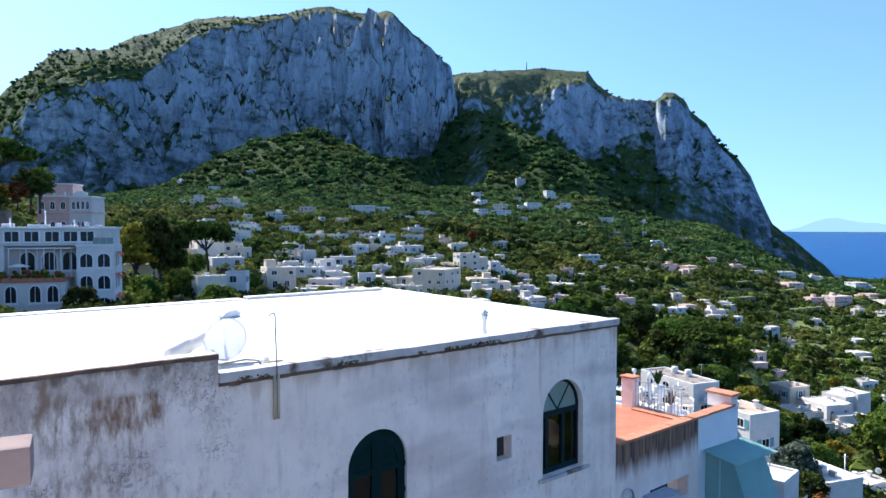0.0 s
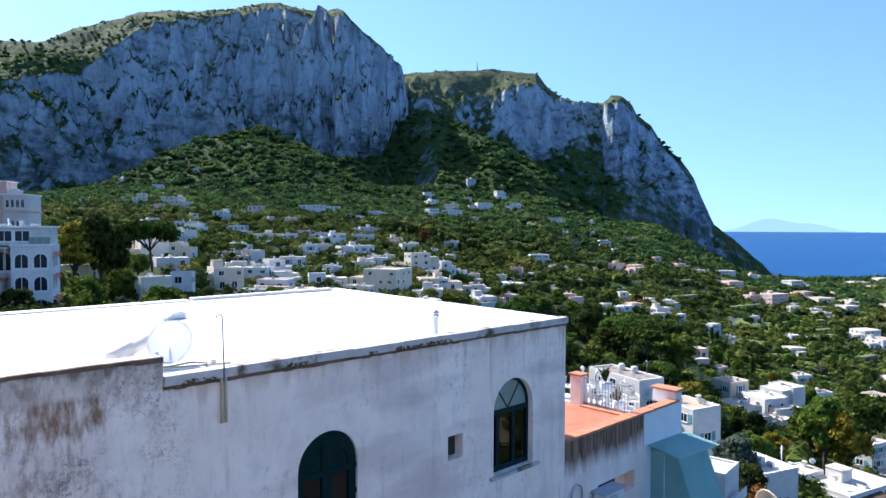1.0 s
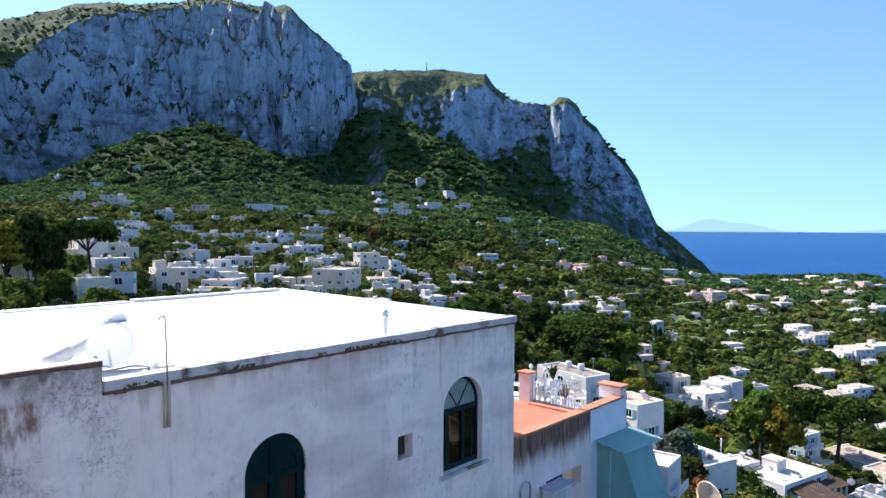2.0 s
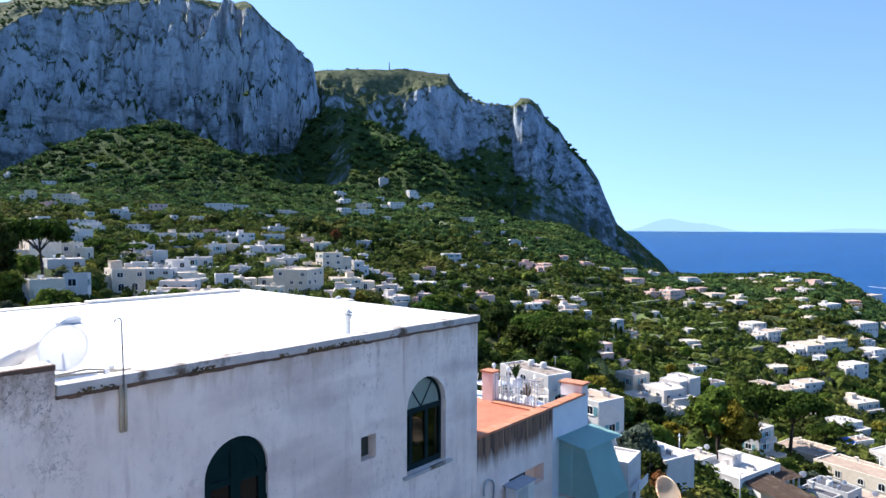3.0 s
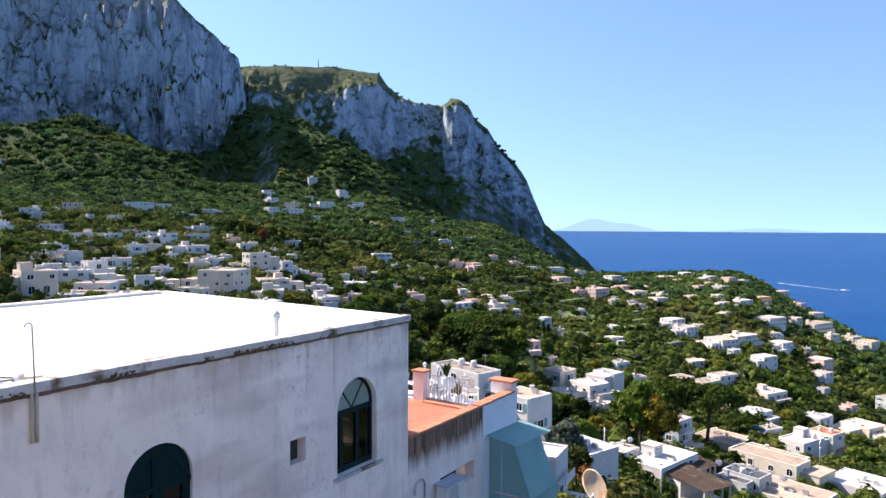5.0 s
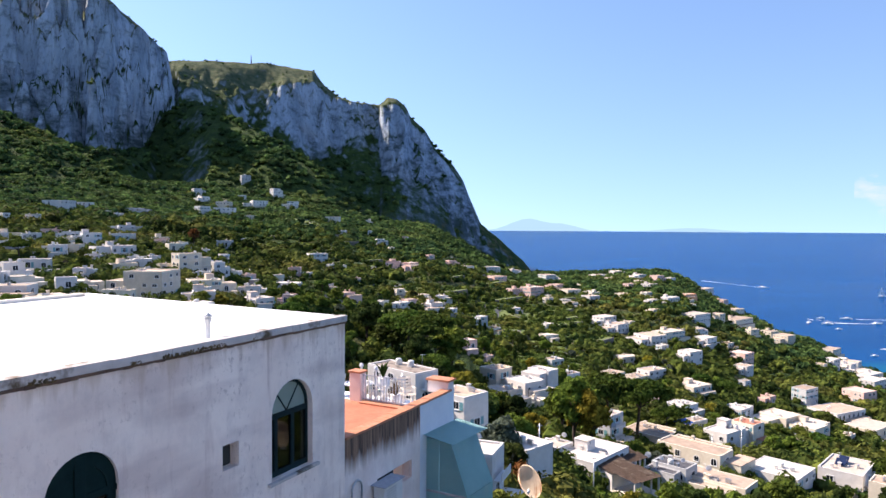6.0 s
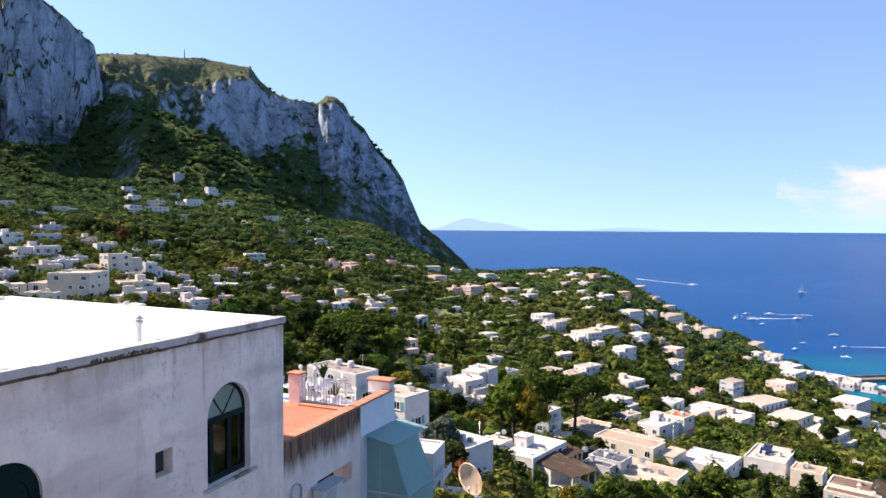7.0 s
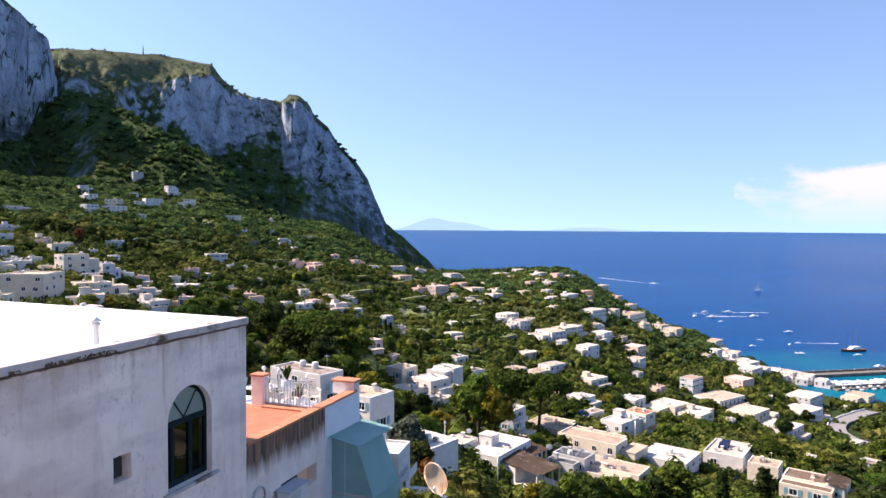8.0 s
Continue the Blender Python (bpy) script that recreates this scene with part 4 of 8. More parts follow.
# drum lying behind the dish, cables and pipes at its foot
drum = thing("roof_drum", at_front(-10.05, 1.75, -2.10, 30), "pale beige plastic drum lying on the roof behind the dish", "drum")
bm = bmesh.new()
spin(bm, [(0.01, -0.50), (0.07, -0.49), (0.115, -0.45), (0.125, -0.40), (0.125, 0.0), (0.135, 0.01), (0.125, 0.02), (0.125, 0.40), (0.11, 0.46), (0.01, 0.48)], 18, 0, Matrix.Rotation(radians(80), 4, "Y"))
part("body", bm, M["bone"], drum)
bm = bmesh.new()
box(bm, (-0.28, -0.10, -0.30), (0.28, 0.10, -0.14), 0.02)
part("cradle", bm, M["plastic"], drum)

for k, (x, y, pts) in enumerate(((-9.5, 0.75, [(-0.3, 0.3, 0), (0.1, 0.05, 0.03), (0.5, -0.02, 0.01), (0.75, -0.1, 0.02)]), (-9.3, 1.0, [(-0.5, 0.1, 0), (0, 0.0, 0.05), (0.45, -0.25, 0.0)]))):
    pipe = thing("roof_pipe", at_front(x, y, -2.37), "rusty thin water pipe lying on the white roof", "pipe")
    bm = bmesh.new()
    tube(bm, pts, 0.018, 8)
    part("run", bm, M["pipe"], pipe)
    bm = bmesh.new()
    box(bm, (0.35, -0.06, -0.04), (0.42, 0.02, 0.05), 0.006)
    part("clamp", bm, M["steel"], pipe)

lump = thing("roof_vent_cowl", at_front(-7.1, 7.1, -2.40, 20), "low grey metal vent cowl on the white roof", "vent")
bm = bmesh.new()
box(bm, (-0.30, -0.10, 0.0), (0.30, 0.10, 0.10), 0.03)
part("base", bm, M["steel"], lump)
bm = bmesh.new()
prism(bm, [(-0.36, 0.10), (0.30, 0.10), (0.12, 0.20), (-0.20, 0.17)], -0.13, 0.13)
part("hood", bm, M["steel"], lump)

mast = thing("cable_mast", at_front(-9.22, -0.07, -2.40), "thin hooked steel cable mast fixed on the wall", "mast")
bm = bmesh.new()
tube(bm, [(0, 0, -0.1), (-0.03, 0, 0.95)] + [(-0.03 - 0.05 + 0.05 * math.cos(a), 0, 0.95 + 0.05 * math.sin(a)) for a in (0.5, 1.0, 1.57, 2.1, 2.7, 3.3)], 0.013, 8)
part("pole", bm, M["steel"], mast)
for dx in (-0.035, 0.035):
    bm = bmesh.new()
    tube(bm, [(dx, 0.03, -0.02), (dx, 0.03, -0.75)], 0.026, 8)
    part("conduit", bm, M["pipe"], mast)

vent = thing("vent_pipe", at_front(-3.98, 0.6, -2.40), "white plastic vent pipe with a conical cap", "vent pipe")
bm = bmesh.new()
spin(bm, [(0.075, 0), (0.06, 0.03), (0.055, 0.36), (0.085, 0.44), (0.09, 0.47), (0.05, 0.48)], 14)
part("pipe", bm, M["plastic"], vent)
bm = bmesh.new()
spin(bm, [(0.10, 0.50), (0.105, 0.515), (0.04, 0.56), (0.015, 0.60)], 14)
for a in (0, 2.1, 4.2):
    tube(bm, [(0.06 * math.cos(a), 0.06 * math.sin(a), 0.46), (0.06 * math.cos(a), 0.06 * math.sin(a), 0.51)], 0.006, 5)
part("cap", bm, M["plastic"], vent)


def terrace():
    t = thing("terrace_wing", FRONT, "low wing with a terracotta roof terrace and mould-streaked wall", "house wing")
    bm = bmesh.new()
    # front wall with a slot for a small window
    h = (1.55, 3.45, -7.60, -7.05)
    for a, b, z0, z1 in ((0.0, h[0], -19, -5.53), (h[0], h[1], -19, h[2]), (h[0], h[1], h[3], -5.53), (h[1], 3.95, -19, -5.53)):
        bm.faces.new([bm.verts.new((x, 0.01, z)) for x, z in ((a, z0), (b, z0), (b, z1), (a, z1))])
    o = [(h[0], h[2]), (h[0], h[3]), (h[1], h[3]), (h[1], h[2])]
    for k in range(4):
        (x0, z0), (x1, z1) = o[k], o[(k + 1) % 4]
        bm.faces.new([bm.verts.new(p) for p in ((x0, 0.01, z0), (x1, 0.01, z1), (x1, 0.35, z1), (x0, 0.35, z0))])
    part("wall", bm, M["terracewall"], t, "pale plaster wall with black mould streaks")
    # dark panel stands for the shade inside the slot
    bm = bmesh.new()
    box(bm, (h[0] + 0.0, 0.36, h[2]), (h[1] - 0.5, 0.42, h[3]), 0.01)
    part("slot_window", bm, M["roomshade"], t)
    bm = bmesh.new()
    box(bm, (3.952, 0.005, -19), (6.25, 0.30, -5.53), 0.0)
    part("blue_wall", bm, M["paleblue"], t, "pale blue plastered wall")
    bm = bmesh.new()
    box(bm, (0.02, 0.20, -5.75), (3.60, 4.2, -5.56), 0.0)
    part("terrace_floor", bm, M["terracotta"], t, "sunlit terracotta terrace floor")
    rnd = random.Random(8)
    x = 0.02
    while x < 6.0:
        x1 = min(x + rnd.uniform(0.38, 0.46), 6.02)
        bm = bmesh.new()
        dz = rnd.uniform(-0.006, 0.006)
        box(bm, (x, -0.05, -5.53 + dz), (x1 - 0.006, 0.30, -5.46 + dz), 0.012)
        part("coping_tile", bm, M["terracoping"], t)
        x = x1
    # raised end wall with a cap, and the pier
    bm = bmesh.new()
    box(bm, (5.85, 0.012, -5.6), (6.24, 0.80, -5.20), 0.0)
    part("end_wall", bm, M["pinkplaster"], t, "pinkish plaster end wall")
    bm = bmesh.new()
    box(bm, (5.78, -0.06, -5.20), (6.30, 0.85, -5.13), 0.015)
    part("end_wall_cap", bm, M["terracoping"], t)
    bm = bmesh.new()
    box(bm, (3.48, 1.92, -5.7), (3.82, 2.34, -4.66), 0.02)
    part("pier", bm, M["pinkplaster"], t, "pink plaster pier")
    bm = bmesh.new()
    box(bm, (3.44, 1.88, -4.66), (3.86, 2.38, -4.60), 0.015)
    part("pier_cap", bm, M["terracoping"], t)
    # lower yard behind the railing
    bm = bmesh.new()
    box(bm, (3.6, 0.31, -19), (6.2, 6.5, -6.1), 0.0)
    part("yard_block", bm, M["roofwhite"], t, "white painted lower roof yard")
    return t


terrace()

rail = thing("iron_railing", at_front(3.55, 0.0, -5.56), "grey painted iron railing on the terrace edge", "railing")
for z in (0.10, 0.86):
    bm = bmesh.new()
    box(bm, (-0.018, 0.28, z - 0.012), (0.018, 1.88, z + 0.012), 0.003)
    part("rail_bar", bm, M["rail"], rail)
bm = bmesh.new()
tube(bm, [(0, 0, 0.0), (0, 0, 0.87)], 0.011, 6)
baluster = bpy.data.meshes.new("baluster")
bm.to_mesh(baluster)
bm.free()
baluster.materials.append(M["rail"])
for k in range(15):
    mesh_part("baluster", baluster, rail, Matrix.Translation((0, 0.32 + k * 0.11, 0)))
bm = bmesh.new()
box(bm, (-0.25, 0.26, -0.02), (0.25, 1.86, 0.05), 0.01)
part("kerb", bm, M["terracoping"], rail)

# yard furniture seen through the railing
def white_pot(x, y, s, kind):
    p = thing("garden_urn", at_front(x, y, -6.1), "white painted garden urn in the roof yard", "urn", "urns in the roof yard")
    bm = bmesh.new()
    spin(bm, [(0.16 * s, 0), (0.17 * s, 0.06 * s), (0.08 * s, 0.12 * s), (0.10 * s, 0.3 * s), (0.22 * s, 0.5 * s), (0.25 * s, 0.75 * s), (0.20 * s, 0.80 * s), (0.24 * s, 0.86 * s), (0.05 * s, 0.84 * s)], 14)
    part("urn_body", bm, M["dish"], p)
    bm = bmesh.new()
    rr = random.Random(int(x * 100))
    for k in range(26):
        a = rr.uniform(0, 6.28)
        e = Vector((math.cos(a) * rr.uniform(0.1, 0.4) * s, math.sin(a) * rr.uniform(0.1, 0.4) * s, s * rr.uniform(0.95, 1.5)))
        tube(bm, [(0, 0, 0.8 * s), e * 0.6 + Vector((0, 0, 0.45 * s)), e], [0.012 * s, 0.03 * s, 0.004], 4)
    part("plant", bm, M["moss"] if kind else M["woods"], p)


for k, (x, y, s) in enumerate(((4.1, 5.6, 0.9), (4.3, 4.6, 1.0), (4.2, 3.4, 1.1), (5.6, 4.4, 0.8), (5.2, 5.9, 1.1), (4.0, 2.4, 0.8), (5.9, 2.6, 0.9), (4.6, 1.3, 0.7))):
    white_pot(x, y, s, k % 2)


def garden_chair(x, y, turn):
    c = thing("garden_chair", at_front(x, y, -6.1, turn), "cream slatted garden chair in the roof yard", "chair", "garden chairs in the yard")
    for k in range(5):
        bm = bmesh.new()
        box(bm, (-0.24, -0.24 + k * 0.10, 0.42), (0.24, -0.17 + k * 0.10, 0.445), 0.004)
        part("seat_slat", bm, M["bone"], c)
    for k in range(4):
        bm = bmesh.new()
        box(bm, (-0.24, 0.24 + k * 0.02, 0.52 + k * 0.11), (0.24, 0.265 + k * 0.02, 0.60 + k * 0.11), 0.004)
        part("back_slat", bm, M["bone"], c)
    for sx in (-0.22, 0.22):
        for y0, y1, z1 in ((-0.22, -0.22, 0.64), (0.24, 0.33, 0.95)):
            bm = bmesh.new()
            tube(bm, [(sx, y0, 0), (sx, y0, 0.44), (sx, y1, z1)], 0.018, 6)
            part("leg", bm, M["bone"], c)
        bm = bmesh.new()
        box(bm, (sx - 0.03, -0.26, 0.63), (sx + 0.03, 0.26, 0.655), 0.006)
        part("armrest", bm, M["bone"], c)


for x, y, a in ((4.9, 2.2, 30), (5.3, 3.2, 120), (4.8, 3.9, 200), (5.5, 1.4, -40)):
    garden_chair(x, y, a)
tab = thing("garden_table", at_front(4.95, 3.0, -6.1), "round white garden table in the roof yard", "table")
bm = bmesh.new()
spin(bm, [(0.01, 0.70), (0.50, 0.70), (0.52, 0.715), (0.50, 0.73), (0.01, 0.73)], 20)
part("tabletop", bm, M["dish"], tab)
bm = bmesh.new()
spin(bm, [(0.22, 0.0), (0.20, 0.03), (0.04, 0.08), (0.035, 0.69)], 14)
part("pedestal", bm, M["dish"], tab)

# slim white posts, a folded parasol and a clothes line in the yard
for k, (x, y, h) in enumerate(((5.0, 3.9, 1.1), (5.5, 4.2, 1.2), (5.1, 2.4, 1.2), (5.7, 3.4, 1.1))):
    post = thing("yard_post", at_front(x, y, -6.1), "slim white painted post in the roof yard", "post", "posts in the roof yard")
    bm = bmesh.new()
    spin(bm, [(0.09, 0), (0.09, 0.08), (0.045, 0.12), (0.04, h), (0.075, h + 0.02), (0.07, h + 0.10), (0.02, h + 0.14)], 10)
    part("shaft", bm, M["dish"], post)
parasol = thing("folded_parasol", at_front(5.0, 4.9, -6.1), "folded pale green parasol on a stand in the yard", "parasol")
bm = bmesh.new()
spin(bm, [(0.28, 0), (0.26, 0.07), (0.03, 0.09), (0.03, 0.8)], 12)
part("stand", bm, M["steel"], parasol)
bm = bmesh.new()
spin(bm, [(0.02, 0.8), (0.13, 0.85), (0.10, 1.5), (0.05, 2.2), (0.02, 2.35)], 10)
part("folded_canopy", bm, M["teal"], parasol)

# lean-to of painted sheet below the blue wall
lean = thing("teal_lean_to", FRONT, "pale teal sheet-metal lean-to against the blue wall", "lean-to")
for name, pts in (("roof_sheet", [(4.15, 0.0, -6.50), (6.55, 0.0, -6.58), (6.62, -1.10, -6.78), (4.12, -1.06, -6.66)]),
                  ("side_sheet", [(4.35, 0.0, -6.62), (4.35, -0.86, -6.70), (4.35, -1.41, -8.29), (4.35, -1.41, -14.0), (4.35, 0.0, -14.0)]),
                  ("slope_sheet", [(4.36, -0.86, -6.70), (6.20, -0.86, -6.84), (6.25, -1.45, -8.40), (4.36, -1.43, -8.29)]),
                  ("front_sheet", [(4.36, -1.43, -8.30), (6.25, -1.45, -8.41), (6.25, -1.45, -14.0), (4.36, -1.43, -14.0)]),
                  ("end_sheet", [(6.20, 0.0, -6.72), (6.20, -0.86, -6.86), (6.26, -1.45, -8.40), (6.26, -1.45, -14.0), (6.26, 0.0, -14.0)])):
    bm = bmesh.new()
    bm.faces.new([bm.verts.new(p) for p in pts])
    bmesh.ops.solidify(bm, geom=bm.faces[:], thickness=0.03)
    part(name, bm, M["teal"], lean)
for y in (-0.45,):
    bm = bmesh.new()
    box(bm, (4.325, y - 0.02, -14.0), (4.345, y + 0.02, -6.68), 0.004)
    part("cover_strip", bm, M["teal"], lean)
bm = bmesh.new()
box(bm, (4.325, -1.38, -8.34), (4.345, -0.02, -8.27), 0.004)
part("cross_rail", bm, M["coping"], lean)

ac = thing("air_conditioner", at_front(1.25, 0.0, -7.75), "weathered white outdoor air conditioner on the wall", "air conditioner")
bm = bmesh.new()
box(bm, (0.0, -0.42, 0.0), (0.95, -0.06, 0.62), 0.02)
part("casing", bm, M["plastic"], ac)
bm = bmesh.new()
box(bm, (-0.05, -0.47, 0.625), (1.0, 0.0, 0.655), 0.008)
part("rain_cover", bm, M["rail"], ac)
bm = bmesh.new()
for k in range(7):
    box(bm, (0.10, -0.432, 0.08 + k * 0.07), (0.60, -0.421, 0.11 + k * 0.07), 0.002)
part("grille", bm, M["steel"], ac)
for x in (0.1, 0.8):
    bm = bmesh.new()
    box(bm, (x, -0.42, -0.05), (x + 0.05, 0.0, -0.004), 0.004)
    part("bracket", bm, M["steel"], ac)

swan = thing("swan_neck_pipe", at_front(0.35, -0.06, -7.3), "grey swan-neck pipe beside the wall", "pipe")
bm = bmesh.new()
tube(bm, [(0.35, 0.1, -2.0), (0.35, 0, 0.35)] + [(0.12 + 0.23 * math.cos(a), 0, 0.35 + 0.23 * math.sin(a)) for a in (0.4, 0.9, 1.4, 1.9, 2.4, 2.9)] + [(-0.11, 0, 0.22)], 0.028, 8)
part("pipe", bm, M["steel"], swan)

# rusty dish on a pole, lower down
satellite_dish(Matrix.Translation((9.0, 15.4, EYE[2] - 6.72)) @ Matrix.Rotation(radians(-72), 4, "Z") @ Matrix.Rotation(radians(8), 4, "X"), 0.42, (0.25, -0.35, -0.1), M["rustdish"], "rust-stained white satellite dish on a pole")

# slab of the near parapet
slab = thing("parapet_slab", Matrix.Translation((-1.12, 1.83, EYE[2])) @ Matrix.Rotation(radians(28), 4, "Z"), "sunlit pinkish plastered parapet end close by", "parapet")
bm = bmesh.new()
box(bm, (-1.6, 0.0, -0.71), (0.0, 0.14, -0.60), 0.012)
part("slab", bm, M["slabpink"], slab)
bm = bmesh.new()
box(bm, (-1.6, 0.02, -18.5), (-0.9, 0.12, -0.712), 0.0)
part("post", bm, M["slabpink"], slab)


# unseen slab added between the houses, kept dark for the panes to reflect
lane = thing("added_lane_slab", FRONT, "unseen dark slab added between the two houses for window reflections", "lane", kind="structure")
bm = bmesh.new()
box(bm, (-24, -12.5, -20), (0.3, -0.02, -9.0), 0.0)
part("paving", bm, M["paving"], lane)

# unseen house added at the viewpoint for bounce light and reflections: its terrace and the wall behind
own = thing("added_viewpoint_house", Matrix.Translation((0, 0, EYE[2])) @ Matrix.Rotation(radians(28), 4, "Z"), "unseen white house added at the viewpoint for bounce light and reflections", "house")
bm = bmesh.new()
box(bm, (-2.6, -9.0, -22), (2.2, 0.8, -1.65), 0.0)
part("terrace_block", bm, M["plaster"], own)
bm = bmesh.new()
box(bm, (-6.0, -16.0, -22), (5.0, -9.01, 3.0), 0.0)
part("wall", bm, M["white"], own)
bm = bmesh.new()
box(bm, (-6.2, -16.2, 3.0), (5.2, -8.8, 3.2), 0.02)
part("roof", bm, M["roofwhite"], own)

# ---- houses of the town and the hillside ----
def shared(name, bm, mats):
    me = bpy.data.meshes.new(name)
    bmesh.ops.recalc_face_normals(bm, faces=bm.faces)
    bm.to_mesh(me)
    bm.free()
    for mt in mats:
        me.materials.append(mt)
    return me


def window_mesh(name, arched, shutters, door=False):
    """A unit window 1 m wide and 1.35 m high, its frame proud of the wall and its pane set back in the frame."""
    bm = bmesh.new()
    w, h = 0.5, (2.1 if door else 1.35)
    outer = arch(-w, w, 0, h - 0.5, 8) if arched else [(-w, 0), (-w, h), (w, h), (w, 0)]
    inner = arch(-w + 0.10, w - 0.10, 0.09, h - 0.5, 8) if arched else [(-w + 0.10, 0.09), (-w + 0.10, h - 0.10), (w - 0.10, h - 0.10), (w - 0.10, 0.09)]
    va = [[bm.verts.new((x, y, z)) for x, z in o] for o, y in ((outer, 0.0), (outer, -0.06), (inner, -0.06), (inner, -0.012))]
    n = len(outer)
    for a, b in zip(va, va[1:]):
        for k in range(n):
            j = (k + 1) % n
            bm.faces.new((a[k], a[j], b[j], b[k]))
    bm.faces.new(va[3]).material_index = 1
    box(bm, (-0.02, -0.045, 0.08), (0.02, -0.014, h - 0.12), 0, 0)
    box(bm, (-w - 0.06, -0.12, -0.07), (w + 0.06, 0.0, -0.002), 0, 0)
    if shutters:
        for s in (-1, 1):
            box(bm, (min(s * w, s * (w + 0.48)), -0.05, 0.02), (max(s * w, s * (w + 0.48)), -0.012, h - 0.02), 0, 2)
    return shared(name, bm, [M["trim_white"], M["darkglass"], M["shutter"]])


WIN = {"plain": window_mesh("window", False, False), "arch": window_mesh("window_arched", True, False),
       "shut": window_mesh("window_shuttered", False, True), "door": window_mesh("balcony_door", True, False, True)}
WALLS = {"w": ("white", "whitewashed"), "c": ("cream", "cream"), "p": ("pink", "rose-coloured"), "g": ("greywall", "grey weathered"), "r": ("orange", "orange")}
house_dice = random.Random(21)
HOUSES = []
ROOFS = []


def house(x, y, w, d, h, turn, tint, roof="", base=None, win=""):
    rnd = house_dice
    if tint == "w" and base is None and rnd.random() < 0.18:
        tint = "c"
    z = float(land_height(x, y)) if base is None else base
    mt, word = WALLS[tint]
    storeys = max(1, round(h / 3.1))
    kind = win or rnd.choice(("plain", "arch", "shut", "plain"))
    roof = roof or rnd.choice(("roofwhite", "roofpale", "rooftan", "rooftan", "roofpale") if tint in "wg" else ("roofpale", "rooftan", "rooftan"))
    words = {"roofwhite": "white flat roof", "roofpale": "pale flat roof", "rooftan": "tan flat roof", "roofbrown": "brown tiled roof", "roofdark": "dark felted roof", "roofred": "red tiled roof", "roofgravel": "grey-brown gravel roof"}[roof]
    ob = thing("house", pose(x, y, z, 0, 0, turn), f"{word} {'single' if storeys == 1 else 'two' if storeys == 2 else 'three'}-storey house with a {words}", "house", "houses on the hillside")
    HOUSES.append((x, y, 0.5 * math.hypot(w, d)))
    ROOFS.append((x, y, w, d, z + h, turn))

    def volume(x0, y0, x1, y1, top, sides, floors):
        """One block of the house: wall, low parapet, roof and windows."""
        bm = bmesh.new()
        box(bm, (x0, y0, -12.0), (x1, y1, top - 0.15), 0)
        wall = part("wall", bm, M[mt], ob)
        bm = bmesh.new()
        t, rim = 0.28, rnd.uniform(0.08, 0.30)
        for lo, hi in (((x0, y0), (x1, y0 + t)), ((x0, y1 - t), (x1, y1)), ((x0, y0 + t), (x0 + t, y1 - t)), ((x1 - t, y0 + t), (x1, y1 - t))):
            box(bm, (lo[0], lo[1], top - 0.15), (hi[0], hi[1], top + rim), 0)
        part("parapet", bm, M[mt], ob)
        bm = bmesh.new()
        box(bm, (x0 + t, y0 + t, top - 0.148), (x1 - t, y1 - t, top), 0)
        part("roof", bm, M[roof if roof != "roofwhite" else "roofbleach"], ob)
        cx, cy = (x0 + x1) / 2, (y0 + y1) / 2
        for side, run, off, rz in (("f", x1 - x0, (y1 - y0) / 2, 0), ("e", y1 - y0, (x1 - x0) / 2, 90), ("w", y1 - y0, (x1 - x0) / 2, -90)):
            if side not in sides:
                continue
            cols = max(1, int(run / 3.3))
            for s in range(floors):
                k0 = "door" if s == 0 and rnd.random() < 0.45 else kind
                for c in range(cols):
                    u = rnd.random()
                    if u < 0.2:
                        continue
                    k = k0 if u < 0.8 else rnd.choice(("plain", "arch", "shut", "door"))
                    fh = top / floors
                    px = (c + 0.5 + rnd.uniform(-0.15, 0.15)) * run / cols - run / 2
                    sx = min(1.7, rnd.uniform(0.34, 0.5) * run / cols)
                    tall = 2.1 if k == "door" else 1.35
                    sz = (0.72 if k == "door" else rnd.uniform(0.40, 0.52)) * fh / tall
                    m = Matrix.Translation((cx, cy, 0)) @ Matrix.Rotation(radians(rz), 4, "Z") @ Matrix.Translation((px, -off - 0.003, s * fh + (0.06 if k == "door" else 0.30) * fh)) @ Matrix.Diagonal((sx, 1, sz, 1))
                    mesh_part("window", WIN[k], ob, m)
                if s and rnd.random() < 0.3 and side == "f":
                    bm = bmesh.new()
                    bx = run * rnd.uniform(0.25, 0.45)
                    box(bm, (cx - bx, y0 - 1.0, s * top / floors - 0.12), (cx + bx, y0 - 0.004, s * top / floors), 0)
                    bal = part("balcony", bm, M["trim_white"], ob)
                    bm = bmesh.new()
                    box(bm, (cx - bx, y0 - 1.0, s * top / floors), (cx + bx, y0 - 0.92, s * top / floors + 0.85), 0)
                    part("balcony_front", bm, M[mt], bal)

    if w > 6 and rnd.random() < 0.75:
        # two blocks of unlike height and depth
        cut = w * rnd.uniform(0.10, 0.22) * rnd.choice((-1, 1))
        low = h * rnd.uniform(0.58, 0.8) if storeys > 1 else h * rnd.uniform(0.8, 0.92)
        back = d * rnd.uniform(0.10, 0.3)
        f2 = max(1, storeys - 1)
        if cut > 0:
            volume(-w / 2, -d / 2, cut, d / 2, h, "fwe", storeys)
            volume(cut + 0.002, -d / 2 + back, w / 2, d / 2, low, "fe", f2)
        else:
            volume(cut, -d / 2, w / 2, d / 2, h, "fwe", storeys)
            volume(-w / 2, -d / 2 + back, cut - 0.002, d / 2, low, "fw", f2)
    else:
        volume(-w / 2, -d / 2, w / 2, d / 2, h, "fwe", storeys)
